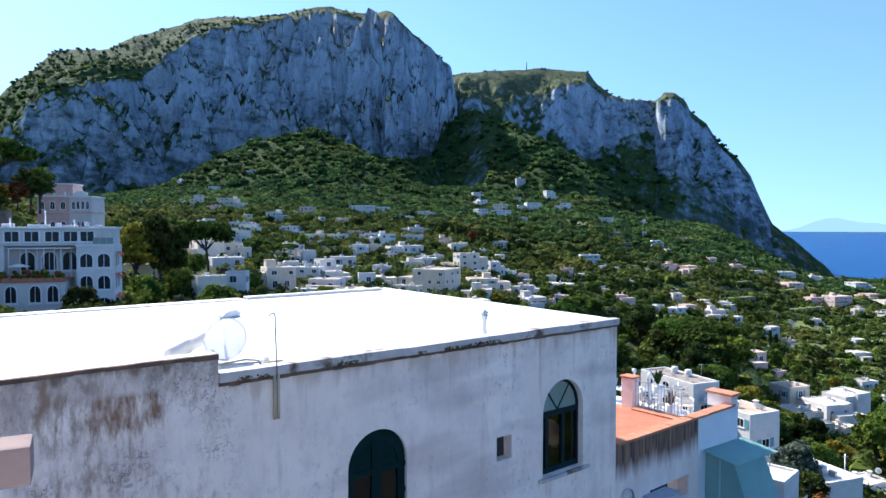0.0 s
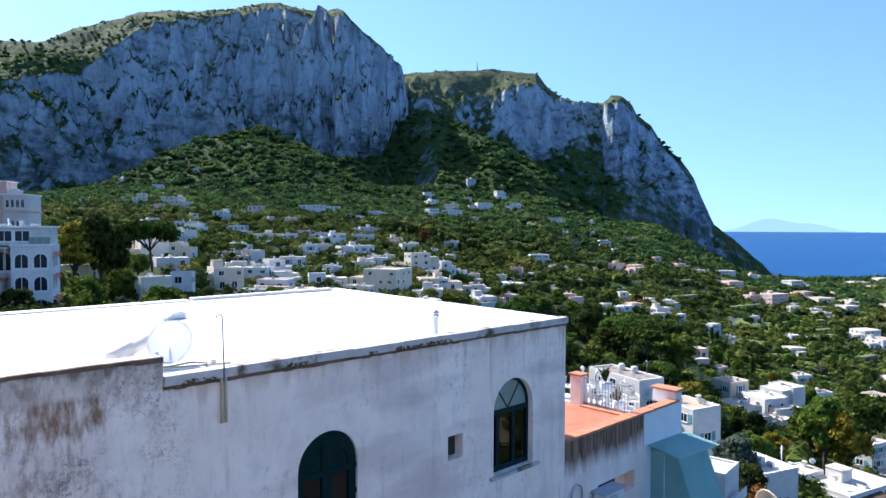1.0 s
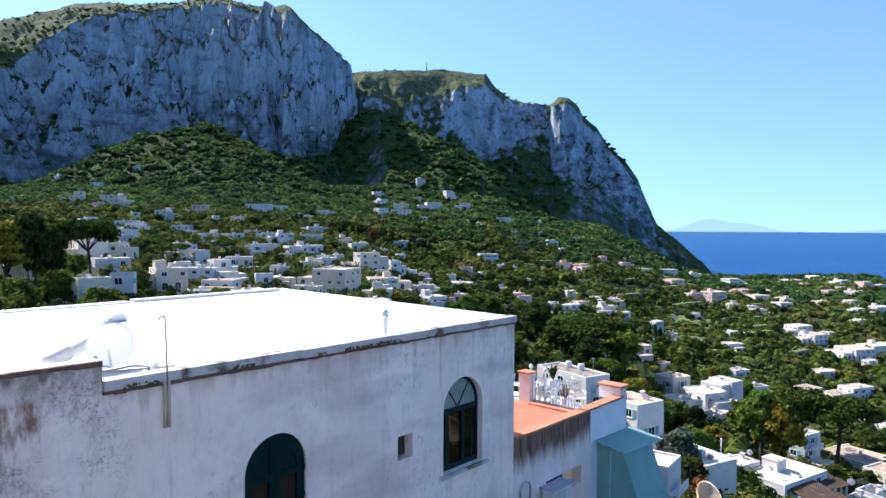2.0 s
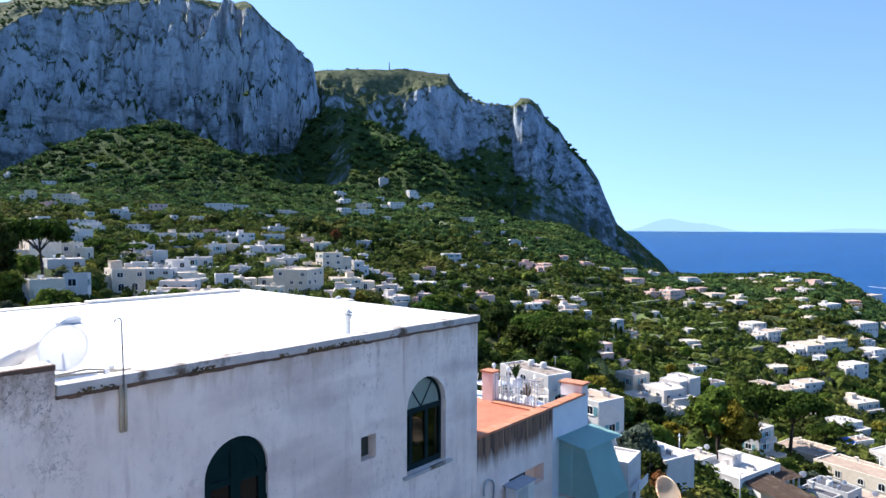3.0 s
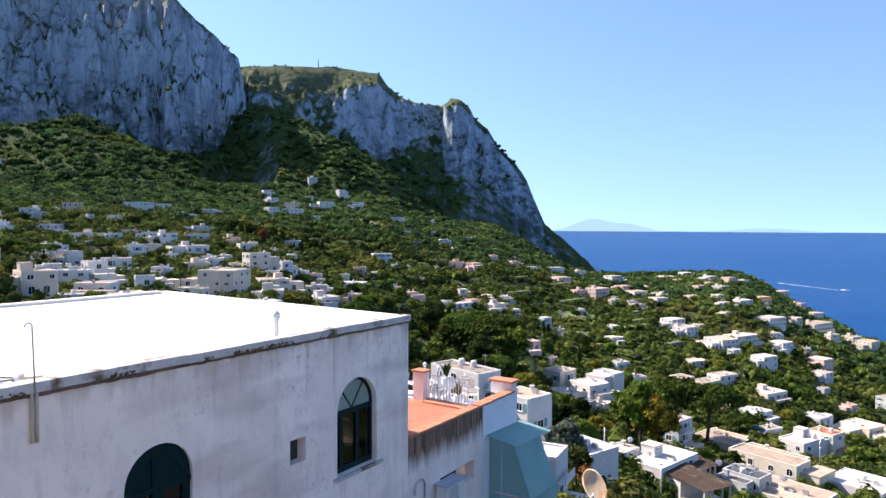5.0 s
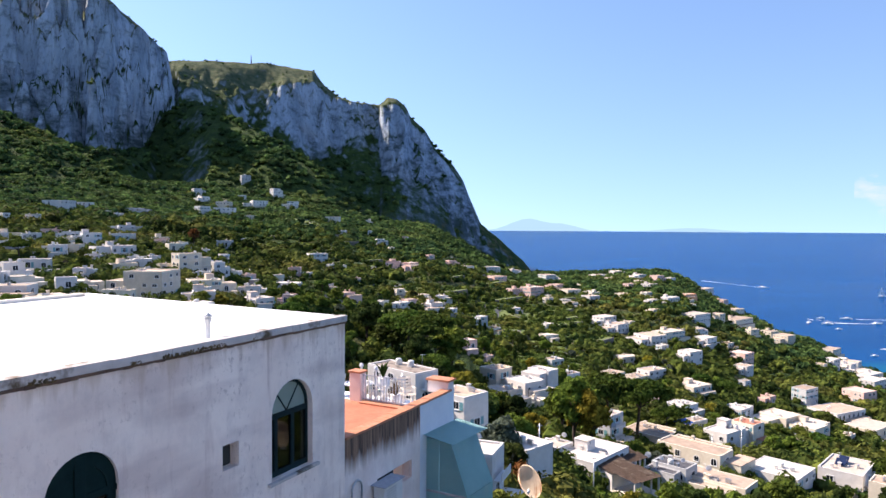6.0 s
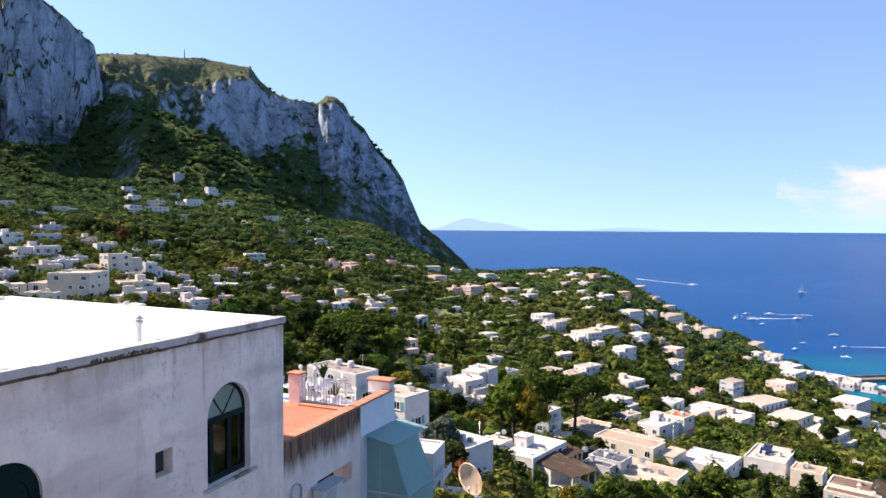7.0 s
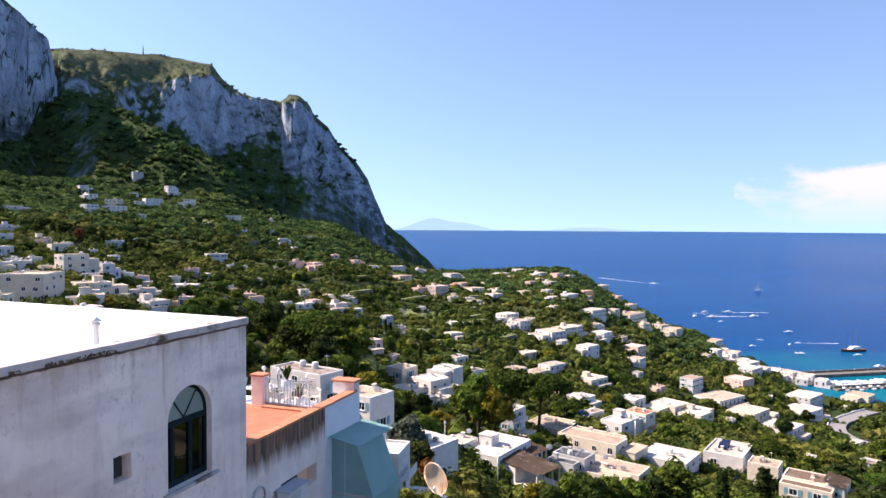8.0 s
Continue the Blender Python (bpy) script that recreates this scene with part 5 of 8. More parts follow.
    # a stair head set back on the larger roofs
    if w > 9 and rnd.random() < 0.25:
        bm = bmesh.new()
        box(bm, (-1.4, d / 2 - 3.2, h * 0.5), (1.4, d / 2 - 0.4, h + 1.9), 0)
        up = part("stair_head", bm, M[mt], ob)
        bm = bmesh.new()
        box(bm, (-1.5, d / 2 - 3.3, h + 1.9), (1.5, d / 2 - 0.3, h + 2.02), 0)
        part("stair_head_roof", bm, M[roof if roof != "roofwhite" else "roofbleach"], up)
    # chimneys
    for k in range(rnd.choice((0, 1, 1, 2))):
        cx, cy = rnd.uniform(-0.35, 0.35) * w, rnd.uniform(0.0, 0.3) * d
        bm = bmesh.new()
        box(bm, (cx - 0.28, cy - 0.28, h * 0.55), (cx + 0.28, cy + 0.28, h + 0.8), 0)
        box(bm, (cx - 0.38, cy - 0.38, h + 0.8), (cx + 0.38, cy + 0.38, h + 0.92), 0)
        part("chimney", bm, M[mt], ob)
    # a lower porch or garden terrace in front
    if rnd.random() < 0.4 and w > 5:
        pw, pd, ph = w * rnd.uniform(0.5, 1.1), rnd.uniform(2, 4), min(h * 0.55, rnd.uniform(0.4, 2.9))
        px = rnd.uniform(-0.2, 0.2) * w
        bm = bmesh.new()
        box(bm, (px - pw / 2, -d / 2 - pd, -9.0), (px + pw / 2, -d / 2 - 0.01, ph), 0)
        porch = part("porch", bm, M[mt], ob)
        bm = bmesh.new()
        box(bm, (px - pw / 2 - 0.1, -d / 2 - pd - 0.1, ph), (px + pw / 2 + 0.1, -d / 2 - 0.02, ph + 0.12), 0)
        part("porch_roof", bm, M[roof if roof != "roofwhite" else "roofbleach"], porch)
    return ob



def outbuildings():
    """Low annexes and sheds leaning close by the houses."""
    rnd = random.Random(77)
    for hx, hy, hr in list(HOUSES):
        r, az = math.hypot(hx, hy), math.degrees(math.atan2(-hx, hy))
        if r < 135 or r > 640 or az > 20 or rnd.random() < (0.55 if r < 330 else 0.78):
            continue
        side = rnd.choice((-1, 1))
        a = radians(az + side * 90 + rnd.uniform(-25, 25))
        q = hr * 1.0 + rnd.uniform(2.5, 5.0)
        x, y = hx - math.sin(a) * q, hy + math.cos(a) * q
        if any((x - ox) ** 2 + (y - oy) ** 2 < (orad * 0.75 + 2.8) ** 2 for ox, oy, orad in HOUSES):
            continue
        w = rnd.uniform(4, 9)
        house(round(x, 1), round(y, 1), w, w * rnd.uniform(0.5, 0.9), rnd.uniform(2.4, 3.6), 23 + rnd.uniform(-8, 8), rnd.choice("wcpcg"), rnd.choice(("rooftan", "roofpale", "roofbrown", "rooftan", "roofwhite")))


def infill(count, az0, az1, r0, r1, seed, small=4.5, large=12.0):
    """Small low houses and huts that fill the gaps between the others on the slope."""
    rnd = random.Random(seed)
    made = 0
    for k in range(3000):
        if made >= count:
            break
        az, r = rnd.uniform(az0, az1), math.exp(rnd.uniform(math.log(r0), math.log(r1)))
        x, y = -math.sin(radians(az)) * r, math.cos(radians(az)) * r
        w = rnd.uniform(small, large)
        z = float(land_height(x, y))
        if z < 5 or not bool(off_road(np.array([x]), np.array([y]), 12.0)[0]):
            continue
        if any((x - ox) ** 2 + (y - oy) ** 2 < (orad + w * 0.62 + 1.0) ** 2 for ox, oy, orad in HOUSES):
            continue
        house(round(x, 1), round(y, 1), w, w * rnd.uniform(0.55, 0.8), rnd.uniform(2.6, 4.6), rnd.uniform(2, 22), rnd.choice("wwccccpw"), rnd.choice(("rooftan", "roofpale", "rooftan", "roofwhite", "roofbrown")))
        made += 1


def town_infill(count):
    """Low white houses and roof terraces packed along the town's lanes."""
    rnd = random.Random(207)
    made = 0
    for k in range(4000):
        if made >= count:
            break
        az, r = rnd.uniform(-9, 20), math.exp(rnd.uniform(math.log(165), math.log(430)))
        if az > 12 and r < 185:
            continue
        x, y = -math.sin(radians(az)) * r, math.cos(radians(az)) * r
        w = rnd.uniform(5, 11)
        if any((x - ox) ** 2 + (y - oy) ** 2 < (orad * 0.9 + w * 0.55) ** 2 for ox, oy, orad in HOUSES):
            continue
        house(round(x, 1), round(y, 1), w, w * rnd.uniform(0.55, 0.8), rnd.uniform(2.6, 4.4), rnd.uniform(-20, 35), rnd.choice("wwwcw"), rnd.choice(("roofpale", "roofwhite", "rooftan")), base=float(land_height(x, y)) + rnd.uniform(0.0, 1.2))
        made += 1


SHORE = [(601.0, 457.0, 20.0, 6.8), (585.0, 433.0, 12.0, 3.8), (565.0, 409.0, 19.0, 6.1), (547.0, 387.0, 17.0, 4.6), (531.0, 367.0, 16.0, 5.6), (518.0, 347.0, 16.0, 4.1), (544.0, 352.0, 15.0, 4.9), (544.0, 340.0, 18.0, 7.0), (551.0, 329.0, 20.0, 5.4), (554.0, 316.0, 15.0, 4.4), (521.0, 380.0, 11.0, 3.6), (507.0, 357.0, 15.0, 4.6), (491.0, 334.0, 14.0, 6.6)]


def shore_row():
    """White houses along the water, placed by rays to fit the camera's view."""
    rnd = random.Random(5)
    for x, y, w, h in SHORE:
        house(x, y, w, w * 0.6, h, rnd.uniform(-5, 30), rnd.choice("wwcw"), rnd.choice(("roofpale", "roofwhite", "rooftan")), base=max(1.5, float(land_height(x, y))))
ROAD_COURSE = ((479, 239), (448, 233), (410, 222), (375, 205), (345, 184), (331, 168), (322, 152))   # plan of the road's bend


def off_road(x, y, gap):
    ok = np.ones(len(x), bool)
    for (ax, ay), (bx, by) in zip(ROAD_COURSE, ROAD_COURSE[1:]):
        t = np.clip(((x - ax) * (bx - ax) + (y - ay) * (by - ay)) / ((bx - ax) ** 2 + (by - ay) ** 2), 0, 1)
        ok &= np.hypot(x - ax - t * (bx - ax), y - ay - t * (by - ay)) > gap
    return ok



# slope houses
house(-240.9, 550.4, 5.9, 4.8, 5.0, 52, "w")
house(-338.0, 881.9, 10.1, 8.2, 6.6, 40, "w")
house(-274, 819, 12.6, 9.2, 6.8, 6, "w")
house(-208.3, 577.3, 11.0, 7.4, 9.5, 10, "w")
house(-173.5, 562.7, 20.5, 16.0, 8.8, -4, "w")
house(-178.3, 531.0, 10.1, 7.1, 4.4, -4, "p")
house(-134.8, 467.9, 6.7, 5.1, 5.4, 40, "w")
house(-121.4, 499.3, 12.9, 10.4, 6.2, -9, "w")
house(-250, 890, 12.0, 8.0, 5.0, 6, "g")
house(-112.7, 571.0, 11.3, 9.0, 7.5, -11, "p")
house(-87.3, 493.4, 4.3, 4.0, 5.3, 29, "w")
house(-74.4, 497.6, 9.8, 7.1, 4.9, -15, "w")
house(-98.9, 431.9, 18.4, 12.3, 3.5, -6, "g")
house(-72.2, 617.0, 19.8, 13.5, 7.1, -18, "w")
house(-55.3, 635.8, 11.4, 6.9, 6.3, -15, "w")
house(-14.8, 659.6, 18.1, 14.7, 4.9, -16, "g")
house(-33.2, 381.5, 13.0, 7.8, 5.7, 15, "w")
house(-20.1, 423.7, 15.0, 12.4, 4.2, -10, "w")
house(-33.5, 323.8, 7.8, 6.6, 4.3, -13, "w")
house(-19.1, 343.2, 16.6, 12.3, 4.2, 21, "w")
house(-24.1, 315.9, 6.8, 4.5, 2.6, -22, "w")
house(-9.1, 319.0, 5.9, 4.0, 3.2, -14, "w")
house(-2.8, 325.7, 6.7, 4.2, 3.5, 27, "w")
house(-53.3, 421.1, 8.9, 5.4, 3.8, -18, "p")
house(-42.8, 373.7, 10.1, 6.5, 3.1, 34, "w")
house(1.9, 408.7, 7.3, 4.7, 3.7, -19, "p")
house(-37.3, 605.5, 6.9, 4.8, 4.0, -15, "w")
house(46, 872, 14.7, 9.6, 7.8, 15, "w")
house(44, 779, 13.1, 11.1, 7.5, 26, "w")
house(41.1, 684.2, 15.4, 9.3, 7.3, 29, "w")
house(64, 741, 14.1, 11.4, 7.5, -22, "w")
house(60.3, 691.5, 19.4, 12.3, 6.8, -14, "w")
house(113, 978, 13, 8, 7.0, 8, "g")
house(145, 912, 14.8, 10.3, 10.3, 19, "w")
house(96.3, 869.0, 9.0, 6.7, 6.5, -16, "w")
house(142, 797, 18.4, 12.8, 7.9, -18, "w")
house(99, 774, 26.5, 16.0, 9.0, 4, "w")
house(80.4, 674.1, 14.0, 9.0, 3.3, -36, "w")
house(175, 723, 14.5, 9.6, 6.7, -29, "w")
house(250, 840, 9.2, 5.9, 6.4, -42, "w")
house(162.6, 634.7, 7.7, 5.3, 3.2, -39, "w")
house(203.6, 689.0, 8.3, 5.8, 3.4, 6, "w")
house(55.5, 513.3, 6.5, 4.7, 3.4, -17, "w")
house(200.9, 631.3, 11.2, 8.7, 5.8, -4, "w")
house(202.4, 606.4, 5.2, 4.3, 3.5, -0, "w")
house(99.5, 456.8, 12.7, 8.2, 5.7, 3, "w")
house(68.1, 369.2, 6.7, 4.8, 4.3, -21, "p")
house(55.3, 342.6, 4.8, 4.0, 2.9, -24, "w")
house(56.6, 319.7, 11.8, 7.3, 2.6, -36, "w")
house(111.6, 436.1, 4.9, 4.0, 2.6, 4, "w")
house(109.0, 389.9, 3.3, 4.0, 2.9, -30, "p")
house(173.0, 513.2, 11.1, 7.0, 4.3, -29, "p")
house(182.0, 499.1, 11.2, 8.5, 4.1, 11, "p")
house(247.4, 697.0, 7.9, 6.6, 5.8, -42, "p")
house(84.7, 322.9, 8.3, 6.4, 2.7, 15, "p")
house(37.5, 457.4, 13.7, 10.4, 4.5, -13, "g")
house(-17.3, 494.7, 14.8, 10.1, 4.1, 12, "g")
house(-55.6, 330.2, 9.1, 5.6, 3.3, -22, "g")

# town houses
house(-89.3, 297.9, 8.4, 6.9, 5.4, 42, "w")
house(-73.5, 242.1, 8.4, 7.0, 6.8, -10, "w")
house(-78.4, 220.1, 13.1, 9.4, 6.8, 30, "c")
house(-64.0, 143.5, 5.7, 4.0, 4.6, -4, "c")
house(-90.0, 210.3, 5.9, 4.4, 5.9, -6, "c")
house(-46.5, 135.4, 5.8, 4.0, 4.7, 36, "c")
house(-43.6, 144.4, 4.3, 4.0, 6.0, 7, "w")
house(-46.9, 186.7, 11.5, 7.6, 5.6, 28, "w")
house(-56.1, 272.4, 8.7, 6.8, 5.2, 42, "w")
house(-38.0, 227.4, 8.1, 6.6, 6.6, 28, "w")
house(-41.7, 213.3, 8.1, 5.9, 4.9, -9, "w")
house(-63.6, 256.5, 5.2, 4.0, 3.0, 36, "w")
house(-68.0, 369.4, 15.6, 9.8, 3.6, -21, "c")
house(-33.0, 255.0, 5.6, 4.0, 2.6, 22, "w")
house(-20.8, 229.2, 10.9, 8.2, 3.0, 17, "c")
house(-4.9, 228.0, 19.0, 13.0, 7.9, -25, "c")
house(-12.8, 288.4, 9.6, 6.3, 3.8, 23, "c")
house(13.0, 301.5, 14.0, 7.8, 8.6, 22, "c")
house(24.4, 308.7, 7.9, 6.3, 6.6, 23, "w")
house(31.7, 321.1, 6.1, 4.3, 2.9, -35, "w")
house(17.7, 258.0, 16.6, 10.5, 4.7, 9, "c")
house(31.4, 243.8, 10.2, 8.3, 3.8, 21, "w")
house(42.5, 245.1, 6.3, 4.2, 5.7, -41, "p")

# valley houses
house(175.4, 522.4, 9.3, 6.0, 3.6, 17, "p")
house(185.2, 511.4, 13.6, 8.8, 3.5, 13, "p")
house(222.9, 562.3, 8.5, 6.1, 4.0, 8, "p")
house(239.3, 556.4, 11.2, 6.7, 4.0, 9, "p")
house(261.4, 568.7, 16.1, 10.1, 3.3, 7, "w")
house(323.1, 639.7, 18.7, 10.6, 8.0, 5, "w")
house(280.0, 549.6, 22.0, 14.8, 5.7, 13, "p")
house(438.4, 795.8, 16.9, 11.7, 4.8, 7, "w")
house(764.6, 1325.6, 26.0, 16.0, 8.0, 15, "w")
house(272.2, 491.4, 13.6, 8.1, 5.2, 9, "p")
house(284.6, 486.1, 16.1, 11.5, 8.0, 17, "p")
house(393.3, 636.1, 19.3, 14.1, 7.9, 9, "w")
house(343.3, 545.0, 16.1, 10.9, 4.2, 17, "p")
house(335.0, 505.5, 18.8, 12.8, 4.0, 11, "w")
house(128.1, 366.6, 7.7, 5.3, 4.8, 7, "w")
house(138.4, 360.9, 7.6, 5.7, 2.6, 18, "w")
house(156.6, 375.5, 8.4, 6.0, 2.6, 8, "w")
house(114.6, 328.9, 10.6, 5.9, 2.6, 10, "w")
house(132.4, 329.8, 10.4, 6.7, 3.5, 4, "w")
house(141.1, 327.2, 8.1, 4.4, 2.9, 11, "w")
house(158.3, 326.3, 7.8, 6.0, 4.8, 17, "g")
house(225.6, 407.2, 5.4, 4.0, 3.5, 17, "w")
house(100.5, 234.5, 7.2, 4.5, 3.4, 12, "p")
house(107.7, 233.9, 7.6, 5.5, 4.1, 12, "p")
house(212.8, 345.5, 6.2, 4.6, 3.5, 16, "w")
house(190.4, 307.0, 10.2, 5.8, 3.3, 12, "c")
house(284.2, 390.4, 18.6, 10.8, 5.8, 12, "w")
house(278.2, 369.1, 19.8, 10.8, 4.9, 18, "w")
house(274.5, 331.0, 19.4, 14.7, 5.6, 6, "w")
house(307.3, 349.6, 20.3, 11.1, 4.9, 12, "c")
house(262.2, 302.9, 5.9, 4.2, 5.0, 10, "w")
house(270.0, 291.4, 14.8, 8.4, 6.5, 10, "w")
house(361.0, 378.3, 14.0, 7.9, 5.4, 10, "w")
house(343.0, 356.5, 18.7, 10.6, 4.8, 15, "w")
house(219.2, 279.3, 12.0, 6.9, 3.3, 4, "c")
house(156.2, 247.5, 8.5, 5.2, 3.2, 13, "w")
house(180.3, 240.9, 11.2, 7.5, 3.6, 16, "c")
house(194.0, 241.1, 10.2, 7.1, 3.4, 16, "w")
house(204.7, 243.3, 11.4, 7.2, 5.8, 11, "w")
house(219.3, 232.6, 12.8, 9.3, 3.8, 11, "w")
house(393.6, 417.6, 20.2, 14.6, 6.3, 13, "w")
house(462.1, 463.9, 13.6, 9.5, 5.5, 15, "c")
house(507.2, 483.8, 32.9, 16.0, 6.7, 17, "w")
house(499.5, 458.2, 11.4, 6.6, 6.5, 5, "w")
house(572.6, 500.3, 22.7, 12.7, 8.0, 9, "c")
house(530.4, 452.2, 22.1, 13.9, 8.0, 15, "c")
house(372.3, 351.9, 17.5, 11.8, 5.3, 15, "p")
house(334.8, 314.3, 12.7, 8.7, 5.0, 17, "w")
house(283.3, 264.1, 5.5, 4.0, 5.0, 15, "g")

# cape houses
house(502.5, 700.2, 20.0, 12.9, 3.4, 4, "w")
house(559.5, 733.9, 23.2, 13.3, 4.9, 7, "w")
house(469.1, 629.6, 15.5, 11.5, 3.6, 5, "w")
house(507.9, 629.9, 16.0, 11.0, 6.9, 5, "w")
house(531.4, 622.4, 17.0, 10.9, 7.0, 11, "p")
house(396.6, 481.5, 11.2, 7.0, 5.4, 13, "c")
house(381.2, 455.0, 10.9, 6.3, 3.9, 10, "w")
house(349.2, 414.6, 9.6, 5.6, 4.3, 6, "c")
house(409.6, 465.9, 17.8, 9.9, 4.1, 16, "w")
house(467.1, 506.9, 17.4, 10.0, 4.5, 12, "r")
house(688.8, 713.9, 24.3, 14.4, 5.1, 17, "w")
house(680.8, 675.8, 17.6, 11.0, 6.2, 17, "p")
house(647.9, 620.2, 18.1, 12.8, 7.5, 10, "w")
house(436.8, 553.6, 11.9, 7.3, 3.8, 11, "p")
house(448.1, 537.9, 13.7, 10.4, 4.2, 17, "w")
house(555.3, 629.4, 9.7, 7.3, 5.5, 13, "w")
house(506.9, 385.2, 13.4, 8.4, 6.7, 7, "w")
house(535.0, 391.9, 12.8, 9.7, 7.0, 13, "w")
house(528.0, 374.5, 9.9, 7.5, 5.5, 4, "w")
house(481.2, 331.6, 18.5, 11.0, 6.0, 10, "w")
house(397.6, 280.2, 19.7, 13.4, 7.1, 4, "p")
house(562.7, 358.7, 15.9, 11.7, 6.0, 12, "p")
house(553.8, 338.6, 16.7, 11.0, 7.7, 18, "w")
house(565.4, 331.4, 16.9, 9.4, 4.6, 12, "w")
house(304.9, 245.6, 10.5, 7.8, 8.0, 9, "g")
house(274.7, 242.5, 8.1, 5.3, 4.2, 12, "p")

# lower houses
house(240.7, 208.0, 19.5, 12.3, 4.4, 11, "c")
house(250.5, 197.8, 17.8, 10.7, 3.9, 13, "w")
house(306.4, 229.1, 22.1, 15.5, 3.8, 4, "w")
house(294.0, 203.6, 18.7, 12.7, 4.3, 10, "w")
house(311.7, 202.8, 7.2, 4.3, 3.6, 10, "c")
house(447.9, 265.5, 33.3, 16.0, 8.0, 10, "g")
house(390.9, 233.2, 24.8, 16.0, 5.8, 5, "w")
house(287.5, 182.6, 18.9, 13.2, 4.0, 11, "w")
house(290.1, 175.0, 10.1, 5.6, 3.5, 13, "c")
house(531.1, 275.7, 24.3, 16.0, 4.4, 9, "c")
house(247.7, 123.6, 10.5, 6.7, 3.9, 13, "w")
house(165.4, 180.5, 11.2, 7.6, 3.2, 14, "w")
house(229.3, 216.7, 13.4, 8.8, 3.4, 18, "w")
house(148.4, 156.7, 6.5, 4.0, 3.2, 6, "w")

# near houses below the terrace, set out on one grid
house(75.2, 105.1, 13, 7.5, 4.7, 24, "w", "roofwhite", base=83.3)
house(69.5, 109.3, 5.2, 4.4, 4.2, 24, "w", "roofpale", base=84.7)
house(90, 101, 7.5, 7, 3.2, 22, "g", "roofdark", base=81.5)
house(95.8, 95.5, 9, 12, 3.0, 23, "c", "rooftan", base=80.1)
house(126.4, 107.5, 11, 11, 5.0, 21, "w", "roofwhite", base=72.1)
house(145.9, 106.1, 12.5, 9, 4.6, 24, "w", "roofpale", base=70.9)
house(143.4, 94.6, 5.5, 6.5, 3.4, 23, "c", "rooftan", base=72.6)
house(133.9, 77.4, 9, 11.5, 3.2, 22, "c", "roofbrown", base=76.0)
house(101.9, 137.7, 6.3, 6.2, 8.5, 24, "g", "roofpale", base=75.8)
house(148, 142.8, 15, 7, 6.0, 14, "w", "roofwhite", base=67.9)
house(158, 146, 6, 7, 5.0, 14, "c", "roofred", base=68.7)
house(124.8, 147.6, 11.4, 12, 3.2, 23, "c", "rooftan", base=71.5)
house(114.1, 119.3, 10, 15, 3.2, 20, "c", "rooftan", base=77.1)
house(92, 172, 9, 8, 4.0, 12, "c", "roofpale", base=79.5)
house(103, 178, 10, 9, 4.5, 12, "w", "roofwhite", base=79.4)
house(112, 186, 9, 8, 4.5, 24, "w", "roofwhite", base=80.0)
house(98, 188, 9, 7, 4.0, 20, "c", "rooftan", base=82.0)
house(39.8, 110.5, 7.6, 12, 5.0, 24, "w", "roofgravel", base=100.6, win="arch")
house(47.1, 102, 8.5, 7, 6.0, 24, "w", "rooftan", base=96.7, win="shut")
house(32.4, 69.0, 7.0, 6.2, 5.6, 46, "w", "roofwhite", base=99.0)
house(49.5, 87.5, 6, 7.5, 5.0, 20, "w", "roofwhite", base=93.0)
house(57, 100, 5, 6, 3.5, 20, "w", "roofwhite", base=88.5)
outbuildings()
infill(6, -63, -32, 170, 620, 113)
infill(16, -46, -30, 480, 820, 115, 7.0, 15.0)
town_infill(40)
shore_row()

# ---- brown sheet roofs on posts beside the near houses ----
def sheet_shed(x, y, w, d, z, turn, tall):
    """An open shed: overlapping brown sheets on a low wall and posts."""
    t = thing("open_shed", pose(x, y, z, 0, 0, turn), "open shed under overlapping weathered brown roofing sheets", "shed", "brown-roofed sheds")
    HOUSES.append((x, y, 0.5 * math.hypot(w, d)))
    rnd = random.Random(int(x * 10))
    bm = bmesh.new()
    box(bm, (-w / 2 + 0.3, 0.0, -8.0), (w / 2 - 0.3, d / 2 - 0.3, tall - 0.5), 0)
    part("back_wall", bm, M["white"], t)
    bm = bmesh.new()
    box(bm, (-w / 2 + 0.3, -d / 2 + 0.3, -8.0), (w / 2 - 0.3, 0.0, 0.3), 0)
    part("floor_block", bm, M["cream"], t)
    n = max(3, int(w / 1.1))
    for row in range(2):
        for k in range(n):
            bm = bmesh.new()
            x0 = -w / 2 + w * k / n
            z0, z1 = tall - 0.12 * row - 0.25 + rnd.uniform(-0.04, 0.04), tall + 0.35 - 0.3 * row + rnd.uniform(-0.04, 0.04)
            y0, y1 = (-d / 2 if row else -0.15) + rnd.uniform(-0.12, 0.12), (0.1 if row else d / 2)
            lo = [(x0, y0, z0), (x0 + w / n + 0.06, y0, z0 + rnd.uniform(-0.03, 0.03)), (x0 + w / n + 0.06, y1, z1), (x0, y1, z1)]
            bm.faces.new([bm.verts.new(p) for p in lo])
            bmesh.ops.solidify(bm, geom=bm.faces[:], thickness=0.05)
            part("roof_sheet", bm, M["roofbrown"], t)
    for px in (-w / 2 + 0.4, -w / 6, w / 6, w / 2 - 0.4):
        bm = bmesh.new()
        box(bm, (px - 0.12, -d / 2 + 0.35, 0.3), (px + 0.12, -d / 2 + 0.6, tall - 0.4), 0.01)
        part("post", bm, M["white"], t)


sheet_shed(76.0, 97.0, 6.8, 11.0, 83.8, 10, 3.5)
sheet_shed(82.0, 103.4, 5.6, 4.6, 83.6, 16, 3.3)
sheet_shed(136.5, 74.5, 7.0, 4.0, 77.0, 22, 2.8)


